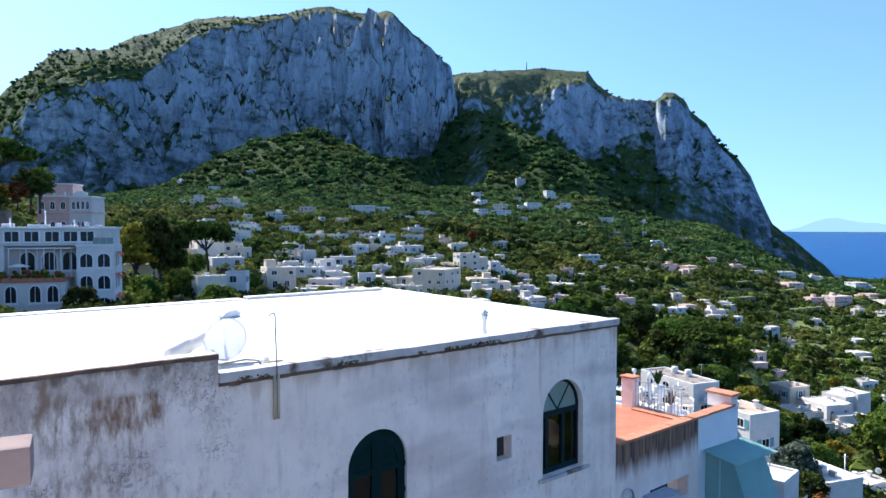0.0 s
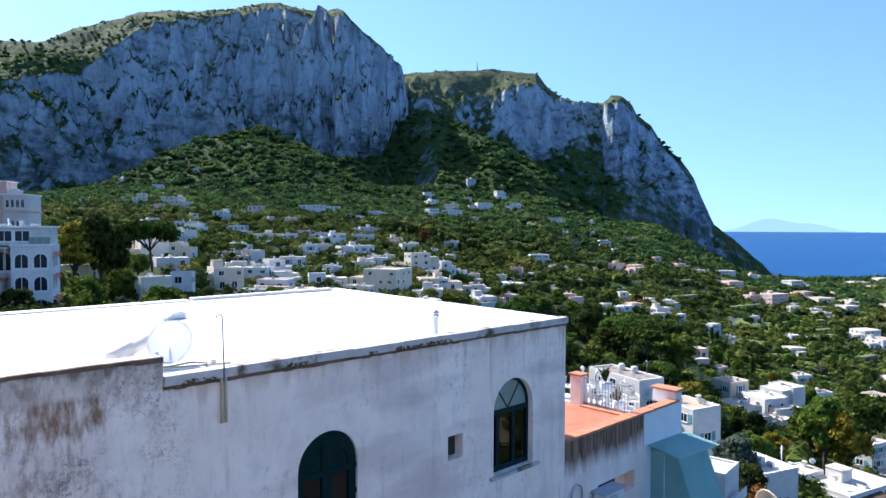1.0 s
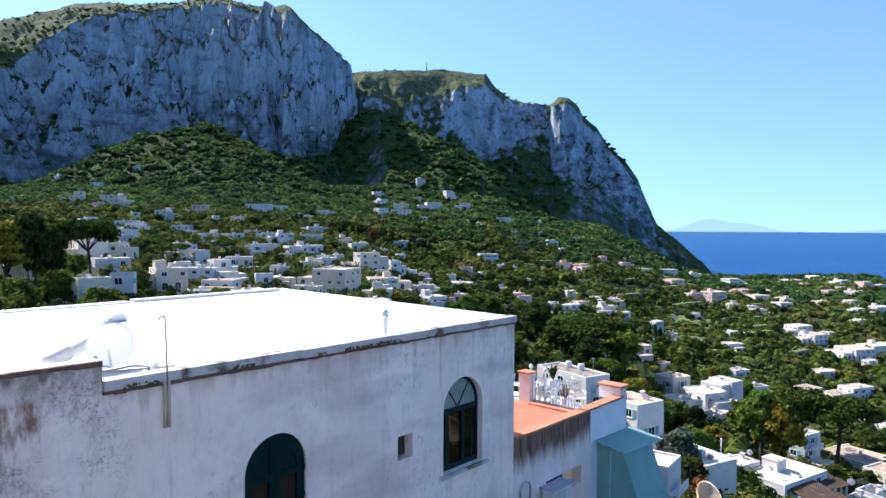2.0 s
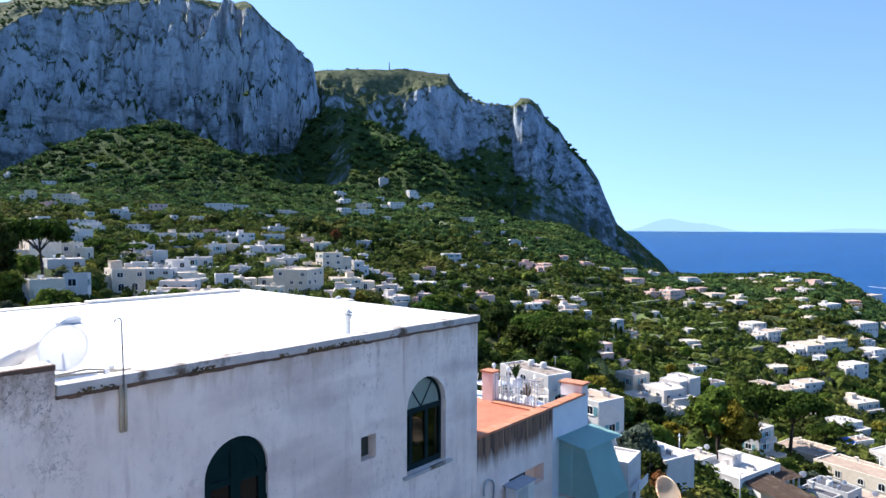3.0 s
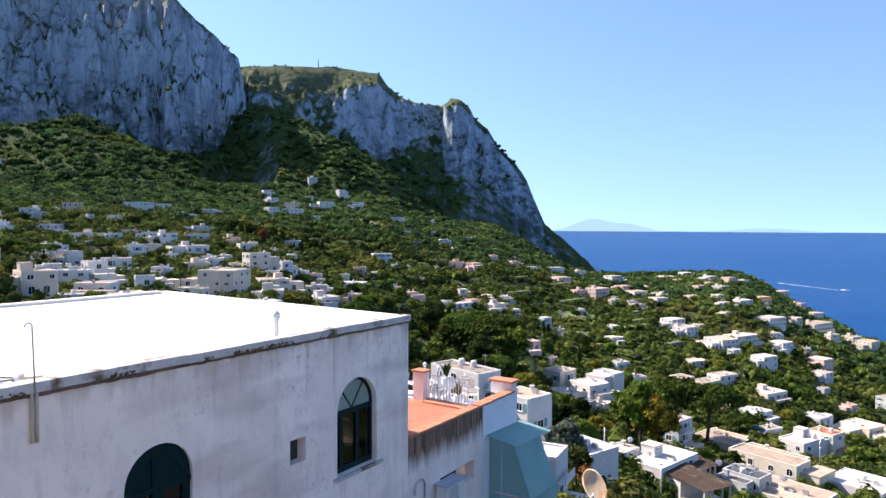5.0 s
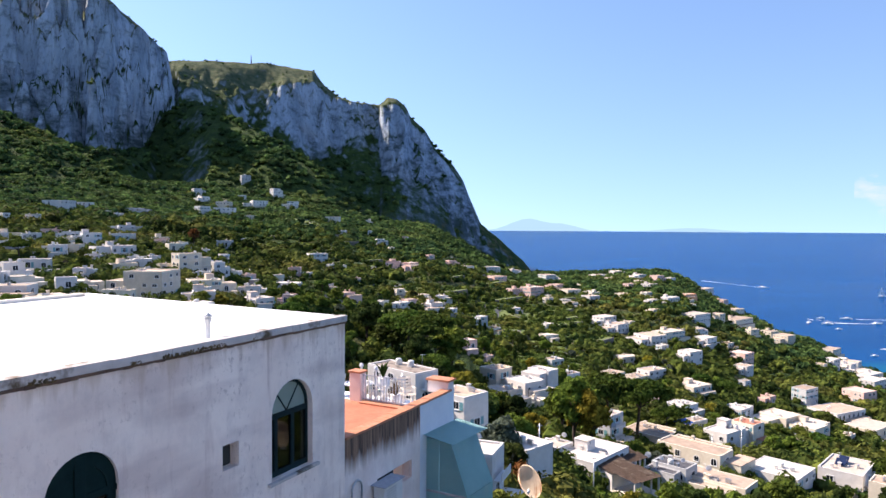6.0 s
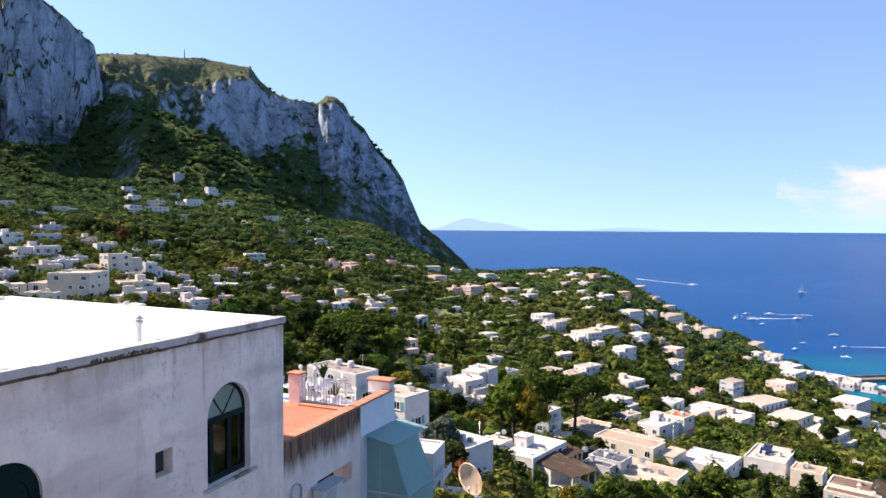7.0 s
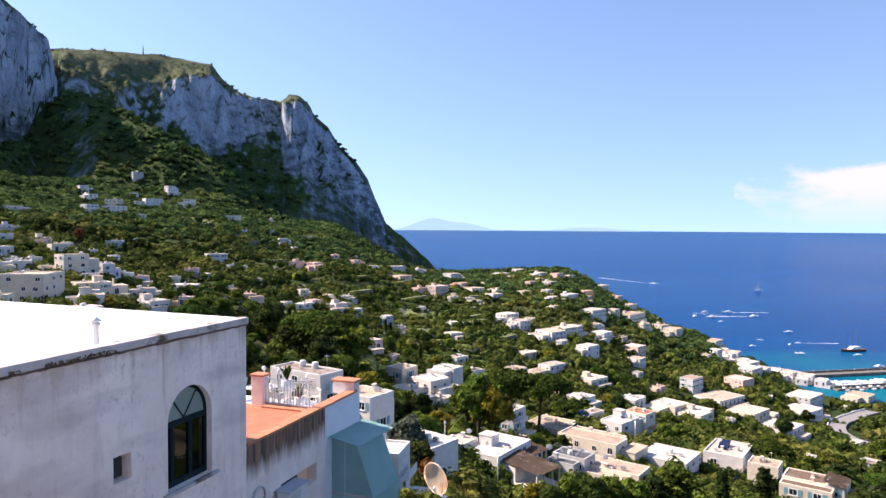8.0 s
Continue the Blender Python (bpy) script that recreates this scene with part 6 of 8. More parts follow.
# ---- open grass plot below the near houses ----
def grass_plot(az0, az1, r0, r1):
    rng = np.random.default_rng(17)
    A, R = np.meshgrid(np.radians(np.linspace(az0, az1, 24)), np.linspace(r0, r1, 24), indexing="ij")
    x, y = -np.sin(A) * R, np.cos(A) * R
    v = np.stack([x, y, land_height(x, y) + 0.35 + 0.12 * fbm(x * 0.6, y * 0.6, 0, 2, 6)], -1).reshape(-1, 3)
    i, j = np.meshgrid(np.arange(23), np.arange(23), indexing="ij")
    f = np.stack([i * 24 + j, (i + 1) * 24 + j, (i + 1) * 24 + j + 1, i * 24 + j + 1], -1)[..., ::-1].reshape(-1, 4)
    tagged(new("grass_plot", make_mesh("grass_plot", v, f, [M["grass"]], smooth=True)), "bright green grass plot between the houses", "grass", kind="stuff")
    n = 5200
    a, r = np.radians(rng.uniform(az0, az1, n)), rng.uniform(r0, r1, n)
    x, y = -np.sin(a) * r, np.cos(a) * r
    c = np.stack([x, y, land_height(x, y) + 0.5], -1)
    d = np.tile([0.0, 0.0, 1.0], (n, 1)) + 0.7 * rng.normal(size=(n, 3))
    lv, lf = leaf_quads(rng, c, d / np.linalg.norm(d, axis=1, keepdims=True), np.full(n, 0.22))
    tagged(new("grass_tufts", make_mesh("grass_tufts", lv, lf, [M["grass"]])), "tufts of bright green grass on the plot", "grass", kind="stuff")
    for az in np.arange(az0, az1, 2.0):
        for r in (r0 + 3, (r0 + r1) / 2, r1 - 3):
            HOUSES.append((-math.sin(radians(az)) * r, math.cos(radians(az)) * r, 4.0))


# ---- gear on the nearer roofs ----
def water_tank(x, y, z, turn):
    t = thing("water_tank", pose(x, y, z, 0, 0, turn), "white plastic water tank on a flat roof", "water tank", "tanks on the roofs")
    bm = bmesh.new()
    spin(bm, [(0.02, 0.15), (0.5, 0.15), (0.55, 0.22), (0.55, 0.95), (0.45, 1.08), (0.18, 1.12), (0.02, 1.12)], 14)
    part("tank", bm, M["plastic"], t)
    bm = bmesh.new()
    box(bm, (-0.5, -0.5, 0), (0.5, 0.5, 0.15), 0.02)
    part("plinth", bm, M["greywall"], t)


def roof_unit(x, y, z, turn):
    t = thing("roof_cooler", pose(x, y, z, 0, 0, turn), "grey metal cooling unit on a flat roof", "cooling unit", "coolers on the roofs")
    bm = bmesh.new()
    box(bm, (-0.5, -0.2, 0.12), (0.5, 0.2, 0.8), 0.03)
    part("casing", bm, M["steel"], t)
    for px in (-0.35, 0.35):
        bm = bmesh.new()
        box(bm, (px - 0.05, -0.25, 0), (px + 0.05, 0.25, 0.12), 0)
        part("foot", bm, M["greywall"], t)


def roof_aerial(x, y, z, turn):
    t = thing("roof_aerial", pose(x, y, z, 0, 0, turn), "thin metal television aerial on a flat roof", "aerial", "aerials on the roofs")
    bm = bmesh.new()
    tube(bm, [(0, 0, 0), (0, 0, 2.6)], 0.03, 6)
    part("pole", bm, M["steel"], t)
    for k in range(4):
        bm = bmesh.new()
        tube(bm, [(-0.5 + 0.06 * k, -0.4 + 0.25 * k, 2.4), (0.5 - 0.06 * k, -0.4 + 0.25 * k, 2.4)], 0.015, 5)
        part("element", bm, M["steel"], t)


def skylight(x, y, z, turn):
    t = thing("roof_hatch", pose(x, y, z, 0, 0, turn), "low plastered kerb and hatch on a flat roof", "roof hatch", "hatches on the roofs")
    bm = bmesh.new()
    box(bm, (-0.7, -0.5, 0), (0.7, 0.5, 0.4), 0.02)
    part("kerb", bm, M["white"], t)
    bm = bmesh.new()
    box(bm, (-0.6, -0.4, 0.4), (0.6, 0.4, 0.46), 0.01)
    part("hatch", bm, M["roofdark"], t)


gear_dice = random.Random(404)
for hx, hy, hw, hd, hz, ht in ROOFS:
    if math.hypot(hx, hy) > 330 or hw < 5.5:
        continue
    for k in range(gear_dice.choice((1, 2, 2, 3))):
        m = pose(hx, hy, hz, 0, 0, ht) @ Matrix.Translation((gear_dice.uniform(-0.08, 0.08) * hw, (-0.28 + 0.2 * k + gear_dice.uniform(0, 0.1)) * hd, 0.0))
        gear_dice.choice((water_tank, roof_unit, roof_aerial, skylight, roof_unit))(*m.translation, ht + gear_dice.choice((0, 90)))

# ---- stone-walled garden terraces in the valley ----
def garden_terrace(x0, y0, x1, y1, depth, tall):
    """A level strip of grass behind a dry stone wall, with a low hedge along it."""
    n, way = math.hypot(x1 - x0, y1 - y0), math.degrees(math.atan2(y1 - y0, x1 - x0))
    z = sum(float(land_height(x0 + (x1 - x0) * k / 4, y0 + (y1 - y0) * k / 4)) for k in range(5)) / 5 + 1.0
    t = thing("garden_terrace", pose(x0, y0, z, 0, 0, way), "green garden terrace behind a dry stone wall", "terrace", "garden terraces")
    rnd = random.Random(int(x0))
    k = 0.0
    while k < n:
        w = min(rnd.uniform(4.0, 7.0), n - k + 0.1)
        bm = bmesh.new()
        box(bm, (k, rnd.uniform(-0.12, 0.12), -tall - 3), (k + w - 0.01, 0.7, rnd.uniform(-0.1, 0.2)), 0)
        part("wall_length", bm, M["stone"], t)
        k += w
    bm = bmesh.new()
    box(bm, (0, 0.7, -6), (n, depth, 0.0), 0)
    part("grass_tread", bm, M["lawn"], t)
    bm = bmesh.new()
    for q in range(int(n / 1.6)):
        m = Matrix.Translation((q * 1.6 + rnd.uniform(0, 1), depth * rnd.uniform(0.55, 0.9), 0.3)) @ Euler([rnd.uniform(0, 3) for _ in range(3)]).to_matrix().to_4x4()
        bmesh.ops.create_icosphere(bm, subdivisions=1, radius=rnd.uniform(0.6, 1.3), matrix=m @ Matrix.Diagonal((1.3, 1, 0.8, 1)))
    part("hedge", bm, M["woods"], t)
    nx, ny = -(y1 - y0) / n, (x1 - x0) / n
    for q in range(int(n / 6) + 1):
        f = min(1.0, q * 6 / n)
        HOUSES.append((x0 + (x1 - x0) * f + nx * depth / 2, y0 + (y1 - y0) * f + ny * depth / 2, depth * 0.75))


for strip in ((236, 405, 282, 420, 8, 2.6), (222, 376, 268, 391, 8, 2.6), (196, 345, 252, 366, 8, 2.6), (203, 304, 248, 328, 7, 5.0), (150, 402, 200, 430, 8, 2.2), (205, 432, 262, 462, 8, 2.2),
              (258, 476, 314, 466, 8, 4.0), (170, 452, 226, 492, 8, 2.2), (232, 500, 290, 540, 9, 2.4), (172, 528, 236, 556, 9, 2.2), (120, 500, 165, 515, 8, 2.2), (110, 560, 165, 585, 9, 2.2), (60, 560, 100, 566, 9, 2.2)):
    garden_terrace(*strip)

# ---- the hotel and the rose palazzo up the street ----
def windows_row(parent, kind, xs, y, z, sx, sz, turn=0.0):
    for x in xs:
        mesh_part("window", WIN[kind], parent, Matrix.Translation((x, y, z)) @ Matrix.Rotation(radians(turn), 4, "Z") @ Matrix.Diagonal((sx, 1, sz, 1)))


def hotel():
    # local axes: x along the front (0 at its free corner, negative up the street), y back, z above eye level
    h = thing("hotel", Matrix.Translation((-45.0, 93.0, EYE[2])) @ Matrix.Rotation(radians(19), 4, "Z"), "large white hotel with arched loggias, roof terrace and orange awnings", "hotel")
    HOUSES.append((-52, 96, 13))
    HOUSES.append((-68, 86, 12))
    for name, lo, hi in (("corner_block", (-4.6, 0.0, -22), (0, 9, -2.6)), ("top_floor", (-16, 0.25, -2.6), (-0.25, 9, -0.35)), ("street_block", (-26, 3.0, -22), (-4.6, 11, -2.6)), ("left_block", (-26, 0.6, -22), (-13.2, 3.0, -0.4))):
        bm = bmesh.new()
        box(bm, lo, hi, 0.0)
        part(name, bm, M["white"], h)
    for lo, hi in (((-16.2, 0.0, -0.35), (0.0, 9.2, -0.1)), ((-4.75, -0.15, -2.75), (0.15, 0.4, -2.5)), ((-26, 0.3, -0.4), (-13.0, 3.2, -0.15))):
        bm = bmesh.new()
        box(bm, lo, hi, 0.03)
        part("cornice", bm, M["trim_white"], h)
    # top floor glazing
    windows_row(h, "plain", (-12.2, -9.9, -7.5, -5.3, -3.3), 0.245, -2.15, 2.0, 1.12)
    windows_row(h, "plain", (-24.5, -21.6, -18.6, -15.2), 0.59, -2.35, 2.5, 1.25)
    windows_row(h, "arch", (-24.0, -21.6, -19.2, -16.8, -14.6), 0.59, -6.2, 1.3, 1.5)
    # loggia arches of the corner block, front and side; dark panes stand for the shade inside
    for z in (-5.2, -8.2, -11.2):
        windows_row(h, "arch", (-3.4, -1.25), -0.004, z - 0.5, 1.85, 1.55)
        windows_row(h, "arch", (0.004,), 2.0, z - 0.5, 1.5, 1.5, 90)
        windows_row(h, "arch", (0.004,), 4.6, z - 0.5, 1.5, 1.5, 90)
        for y in (2.0, 4.6):
            bm = bmesh.new()
            for k in range(6):
                a0, a1 = math.pi / 2 * k / 6, math.pi / 2 * (k + 1) / 6
                bm.faces.new([bm.verts.new(p) for p in ((0.02 + 0.7 * math.sin(a0), y - 0.85, z + 0.9 + 0.7 * math.cos(a0)), (0.02 + 0.7 * math.sin(a1), y - 0.85, z + 0.9 + 0.7 * math.cos(a1)), (0.02 + 0.7 * math.sin(a1), y + 0.85, z + 0.9 + 0.7 * math.cos(a1)), (0.02 + 0.7 * math.sin(a0), y + 0.85, z + 0.9 + 0.7 * math.cos(a0)))])
            bmesh.ops.solidify(bm, geom=bm.faces[:], thickness=0.03)
            part("awning", bm, M["awning"], h, "orange-red barrel awning")
    # oversized dark panes stand for the shaded recess behind the pergola
    windows_row(h, "arch", (-5.9, -8.4, -11.0), 2.99, -6.2, 2.1, 2.1)
    windows_row(h, "door", (-6.4, -8.4, -10.4, -12.4), 2.99, -9.4, 1.0, 1.0)
    # corner balcony of the top floor, with a glass front
    bm = bmesh.new()
    box(bm, (-2.6, -0.10, -2.6), (-0.05, 0.24, -2.45), 0.01)
    part("balcony", bm, M["trim_white"], h)
    for k in range(3):
        bm = bmesh.new()
        box(bm, (-2.55 + k * 0.84, -0.06, -2.44), (-1.76 + k * 0.84, -0.03, -1.55), 0.0)
        part("balcony_pane", bm, M["reflectpaint"], h)
    # potted shrubs and orange parasols crowding the planted terrace
    rr = random.Random(12)
    for k in range(22):
        x0, y0 = rr.uniform(-20, -6), rr.uniform(-3.7, 0.2)
        bm = bmesh.new()
        for q in range(9):
            m = Matrix.Translation((x0 + rr.uniform(-0.35, 0.35), y0 + rr.uniform(-0.35, 0.35), -6.8 + rr.uniform(0.1, 0.9))) @ Matrix.Diagonal((1, 1, rr.uniform(0.7, 1.4), 1))
            bmesh.ops.create_icosphere(bm, subdivisions=1, radius=rr.uniform(0.14, 0.32), matrix=m)
        part("potted_shrub", bm, M[rr.choice(("leaf_mid", "leaf_dark", "leaf_rust", "grass"))], h)
    for x0, y0 in ((-17.5, -1.6), (-14.2, -2.4), (-11.0, -1.5)):
        bm = bmesh.new()
        spin(bm, [(0.03, -7.0), (0.03, -4.85), (1.25, -5.25), (1.22, -5.32), (0.04, -4.95)], 10, 0, Matrix.Translation((x0, y0, 0)))
        part("parasol", bm, M["bone"], h, "cream terrace parasol")
    # pipes and a flue on the roof
    for x0, y0, top in ((-9.4, 6.0, 2.2), (-13.0, 3.0, 1.1), (-5.2, 2.6, 0.9)):
        bm = bmesh.new()
        tube(bm, [(x0, y0, -0.2), (x0, y0, top)], 0.10, 8)
        part("flue", bm, M["trim_white"], h)
    # slim posts of the terrace pergola
    bm = bmesh.new()
    tube(bm, [(0, 0, 0), (0, 0, 4.0)], 0.07, 8)
    post = shared("pergola_post", bm, [M["trim_white"]])
    for k in range(8):
        mesh_part("pergola_post", post, h, Matrix.Translation((-12.6 + k * 1.02, 0.2 + (k % 2) * 1.2, -7.0)))
    for y in (0.2, 1.4, 2.6):
        bm = bmesh.new()
        box(bm, (-12.8, y - 0.06, -3.05), (-4.9, y + 0.06, -2.9), 0.01)
        part("pergola_beam", bm, M["trim_white"], h)
    # planted terrace and the arcade below it
    bm = bmesh.new()
    box(bm, (-26, -4.0, -22), (-5.6, 3.0, -7.2), 0.0)
    part("arcade", bm, M["white"], h)
    bm = bmesh.new()
    box(bm, (-26, -4.2, -7.2), (-5.4, 3.0, -7.0), 0.03)
    part("terrace_slab", bm, M["terracotta"], h)
    windows_row(h, "arch", (-6.7, -8.7, -11.4, -14), -4.004, -9.9, 1.5, 1.8)
    windows_row(h, "arch", (-5.596,), -2.0, -9.6, 1.3, 1.5, 90)
    for k in range(14):
        bm = bmesh.new()
        x0 = -19.2 + k * 0.98
        box(bm, (x0, -4.15, -6.99), (x0 + 0.85, -3.8, -6.62), 0.03)
        p = part("planter", bm, M["terracoping"], h)
        rr = random.Random(k)
        bm = bmesh.new()
        for q in range(10):
            m = Matrix.Translation((x0 + rr.uniform(0.05, 0.8), -3.98 + rr.uniform(-0.2, 0.2), -6.55 + rr.uniform(0, 0.3))) @ Matrix.Diagonal((1, 1, rr.uniform(0.6, 1.3), 1))
            bmesh.ops.create_icosphere(bm, subdivisions=1, radius=rr.uniform(0.10, 0.22), matrix=m)
        part("planter_flowers", bm, M["leaf_rust"] if k % 3 else M["leaf_mid"], p)
    # roof clutter
    for x, y, w, d, t in ((-11.2, 4.0, 2.6, 1.2, 0.25), (-8.0, 5.0, 0.7, 0.6, 0.45), (-6.9, 3.6, 1.8, 0.9, 0.18), (-4.4, 5.2, 0.5, 0.5, 0.6), (-14.4, 4.4, 1.4, 1.0, 0.35), (-3.0, 4.0, 1.1, 0.7, 0.22), (-20, 1.6, 3.0, 0.8, 0.3)):
        bm = bmesh.new()
        box(bm, (x, y, -0.1), (x + w, y + d, t), 0.04)
        part("roof_unit", bm, M["greywall"], h)


def palazzo():
    p = thing("rose_palazzo", Matrix.Translation((-74.6, 136.0, EYE[2] + 0.9)) @ Matrix.Rotation(radians(5), 4, "Z"), "rose and white palazzo with balustraded roof and round-headed windows", "palazzo")
    HOUSES.append((-73, 140, 9))
    bm = bmesh.new()
    box(bm, (-6.2, 0.0, -16), (0, 7.6, 5.0), 0.0)
    part("wall", bm, M["pink"], p)
    bm = bmesh.new()
    box(bm, (0.0, 0.02, -16), (4.2, 6.6, 4.9), 0.0)
    part("white_wing", bm, M["white"], p)
    for z in (1.7, 4.9):
        bm = bmesh.new()
        box(bm, (-6.45, -0.25, z), (0.2, 7.8, z + 0.32), 0.05)
        box(bm, (0.2, -0.2, z - 0.05), (4.4, 6.8, z + 0.27), 0.05)
        part("cornice", bm, M["pink"] if z < 3 else M["trim_white"], p)
    bm = bmesh.new()
    box(bm, (-5.6, 1.2, 5.2), (0.2, 5.6, 7.5), 0.0)
    t = part("roof_room", bm, M["pink"], p)
    bm = bmesh.new()
    box(bm, (-5.8, 1.0, 7.5), (0.4, 5.8, 7.72), 0.03)
    part("roof_room_cap", bm, M["trim_white"], t)
    bm = bmesh.new()
    prism(bm, [(1.0, 5.2), (1.0, 5.7), (1.6, 6.1), (2.1, 6.25), (2.6, 6.1), (3.2, 5.7), (3.2, 5.2)], 0.0, 0.35)
    part("gable", bm, M["trim_white"], p)
    for x in (-6.1, -4.8, -2.8, -0.8, 1.2, 3.4):
        bm = bmesh.new()
        box(bm, (x - 0.14, -0.1, 5.2), (x + 0.14, 0.2, 5.9), 0.02)
        part("pedestal", bm, M["trim_white"], p)
    for z in (2.4, -1.6):
        windows_row(p, "arch", (-5.2, -3.2, -1.2), -0.004, z, 1.0, 1.3)
        windows_row(p, "arch", (0.8, 1.7, 2.6, 3.5), 0.016, z, 0.62, 1.35)


hotel()
palazzo()

# garden terrace above the street, with its retaining wall
bank = thing("garden_bank", Matrix.Translation((-82, 122, EYE[2])) @ Matrix.Rotation(radians(30), 4, "Z"), "planted garden terrace behind a dark stone retaining wall", "terrace")
bm = bmesh.new()
box(bm, (-40, 0, -25), (3.0, 26, 3.0), 0.0)
part("retaining_wall", bm, M["stone"], bank)
bm = bmesh.new()
box(bm, (-40, 0.3, 3.004), (2.7, 25.7, 3.3), 0.1)
part("soil", bm, M["grass"], bank)

# ---- road, harbour, boats ----
def road_strip():
    course = [Vector(p) for p in ROAD_COURSE]
    fine = []
    for k in range(len(course) - 1):
        p0, p1, p2, p3 = course[max(k - 1, 0)], course[k], course[k + 1], course[min(k + 2, len(course) - 1)]
        for q in range(6):
            u = q / 6
            fine.append(0.5 * (2 * p1 + (p2 - p0) * u + (2 * p0 - 5 * p1 + 4 * p2 - p3) * u * u + (3 * p1 - p0 - 3 * p2 + p3) * u ** 3))
    fine.append(course[-1])
    bm = bmesh.new()
    bk = bmesh.new()
    rows, last = [], None
    for k, p in enumerate(fine):
        way = (fine[min(k + 1, len(fine) - 1)] - fine[max(k - 1, 0)]).normalized()
        n = Vector((-way.y, way.x))
        a, b, o = p + n * 4.2, p - n * 4.2, p - n * 4.7
        z = max(float(land_height(a.x, a.y)), float(land_height(b.x, b.y)), float(land_height(p.x, p.y))) + 0.5
        rows.append([bm.verts.new((a.x, a.y, z)), bm.verts.new((b.x, b.y, z))])
        if last:
            tube(bk, [(*last[0], last[1] + 0.35), (o.x, o.y, z + 0.35)], 0.4, 6)
        last = ((o.x, o.y), z)
    for a, b in zip(rows, rows[1:]):
        bm.faces.new((a[0], a[1], b[1], b[0]))
    r = bmesh.ops.extrude_face_region(bm, geom=bm.faces[:])
    for v in [g for g in r["geom"] if isinstance(g, bmesh.types.BMVert)]:
        v.co.z -= 4
    road = part("road", bm, M["asphalt"], None)
    tagged(road, "pale worn asphalt road curving down to the harbour", "road", kind="structure")
    tagged(part("road_wall", bk, M["trim_white"], None), "low white wall along the road bend", "wall", kind="structure")


road_strip()


def pier(x0, y0, x1, y1, width, height, label):
    a = math.degrees(math.atan2(y1 - y0, x1 - x0))
    n = math.hypot(x1 - x0, y1 - y0)
    ob = thing("pier", pose(x0, y0, 0, 0, 0, a), label, "pier")
    bm = bmesh.new()
    box(bm, (0, -width / 2, -8), (n, width / 2, height), 0.2)
    part("deck", bm, M["stone"], ob)
    bm = bmesh.new()
    box(bm, (0, width / 2 - 1.0, height), (n, width / 2, height + 1.8), 0.1)
    part("sea_wall", bm, M["stone"], ob)
    for k in range(int(n / 14)):
        bm = bmesh.new()
        tube(bm, [(7 + k * 14, -width / 2 + 0.6, height), (7 + k * 14, -width / 2 + 0.6, height + 4)], 0.12, 6)
        part("lamp_post", bm, M["steel"], ob)


pier(545, 352, 760, 280, 9, 2.6, "dark stone harbour pier reaching into the sea")
pier(548, 302, 600, 285, 5, 1.5, "low concrete landing stage of the marina")


def boat(x, y, length, turn, label, hull="boat", group="boats on the bay", tall=0.0):
    b = thing("boat", pose(x, y, 0.0, 0, 0, turn), label, "boat", group)
    bm = bmesh.new()
    L, W = length, length * 0.15
    pts = [(-0.5, 0.85), (-0.2, 1.0), (0.15, 0.92), (0.35, 0.6), (0.5, 0.0)]
    low = [(px * L, s * pw * W * 0.7, -0.2) for s in (1,) for px, pw in pts] + [(px * L * 0.94, -pw * W * 0.7, -0.2) for px, pw in pts[-2::-1]]
    top = [(px * L, pw * W, 0.09 * L * (0.8 + 0.6 * max(0, px))) for px, pw in pts] + [(px * L, -pw * W, 0.09 * L * (0.8 + 0.6 * max(0, px))) for px, pw in pts[-2::-1]]
    a, c = [bm.verts.new(p) for p in low], [bm.verts.new(p) for p in top]
    for k in range(len(a)):
        bm.faces.new((a[k], a[(k + 1) % len(a)], c[(k + 1) % len(a)], c[k]))
    bm.faces.new(c)
    bm.faces.new(a[::-1])
    part("hull", bm, M[hull], b)
    bm = bmesh.new()
    prism(bm, [(-0.30 * L, 0.07 * L), (-0.26 * L, 0.17 * L), (0.02 * L, 0.17 * L), (0.16 * L, 0.08 * L)], -W * 0.6, W * 0.6)
    cab = part("cabin", bm, M["boat"], b)
    bm = bmesh.new()
    prism(bm, [(0.03 * L, 0.155 * L), (0.13 * L, 0.098 * L), (0.10 * L, 0.095 * L), (0.0, 0.135 * L)], -W * 0.62, W * 0.62)
    part("windscreen", bm, M["darkglass"], cab)
    if tall:
        for px in ((0.05,) if tall < 22 else (-0.25, 0.02, 0.25)):
            bm = bmesh.new()
            tube(bm, [(px * L, 0, 0.05 * L), (px * L, 0, tall)], 0.14, 6)
            part("mast", bm, M["bark"], b)
        if tall < 22:
            bm = bmesh.new()
            prism(bm, [(0.06 * L, 0.12 * L), (0.06 * L, tall * 0.97), (-0.36 * L, 0.14 * L)], -0.03, 0.03)
            part("sail", bm, M["boat"], b)
            bm = bmesh.new()
            prism(bm, [(0.08 * L, tall * 0.9), (0.48 * L, 0.10 * L), (0.10 * L, 0.12 * L)], -0.03, 0.03)
            part("jib", bm, M["boat"], b)
    return b


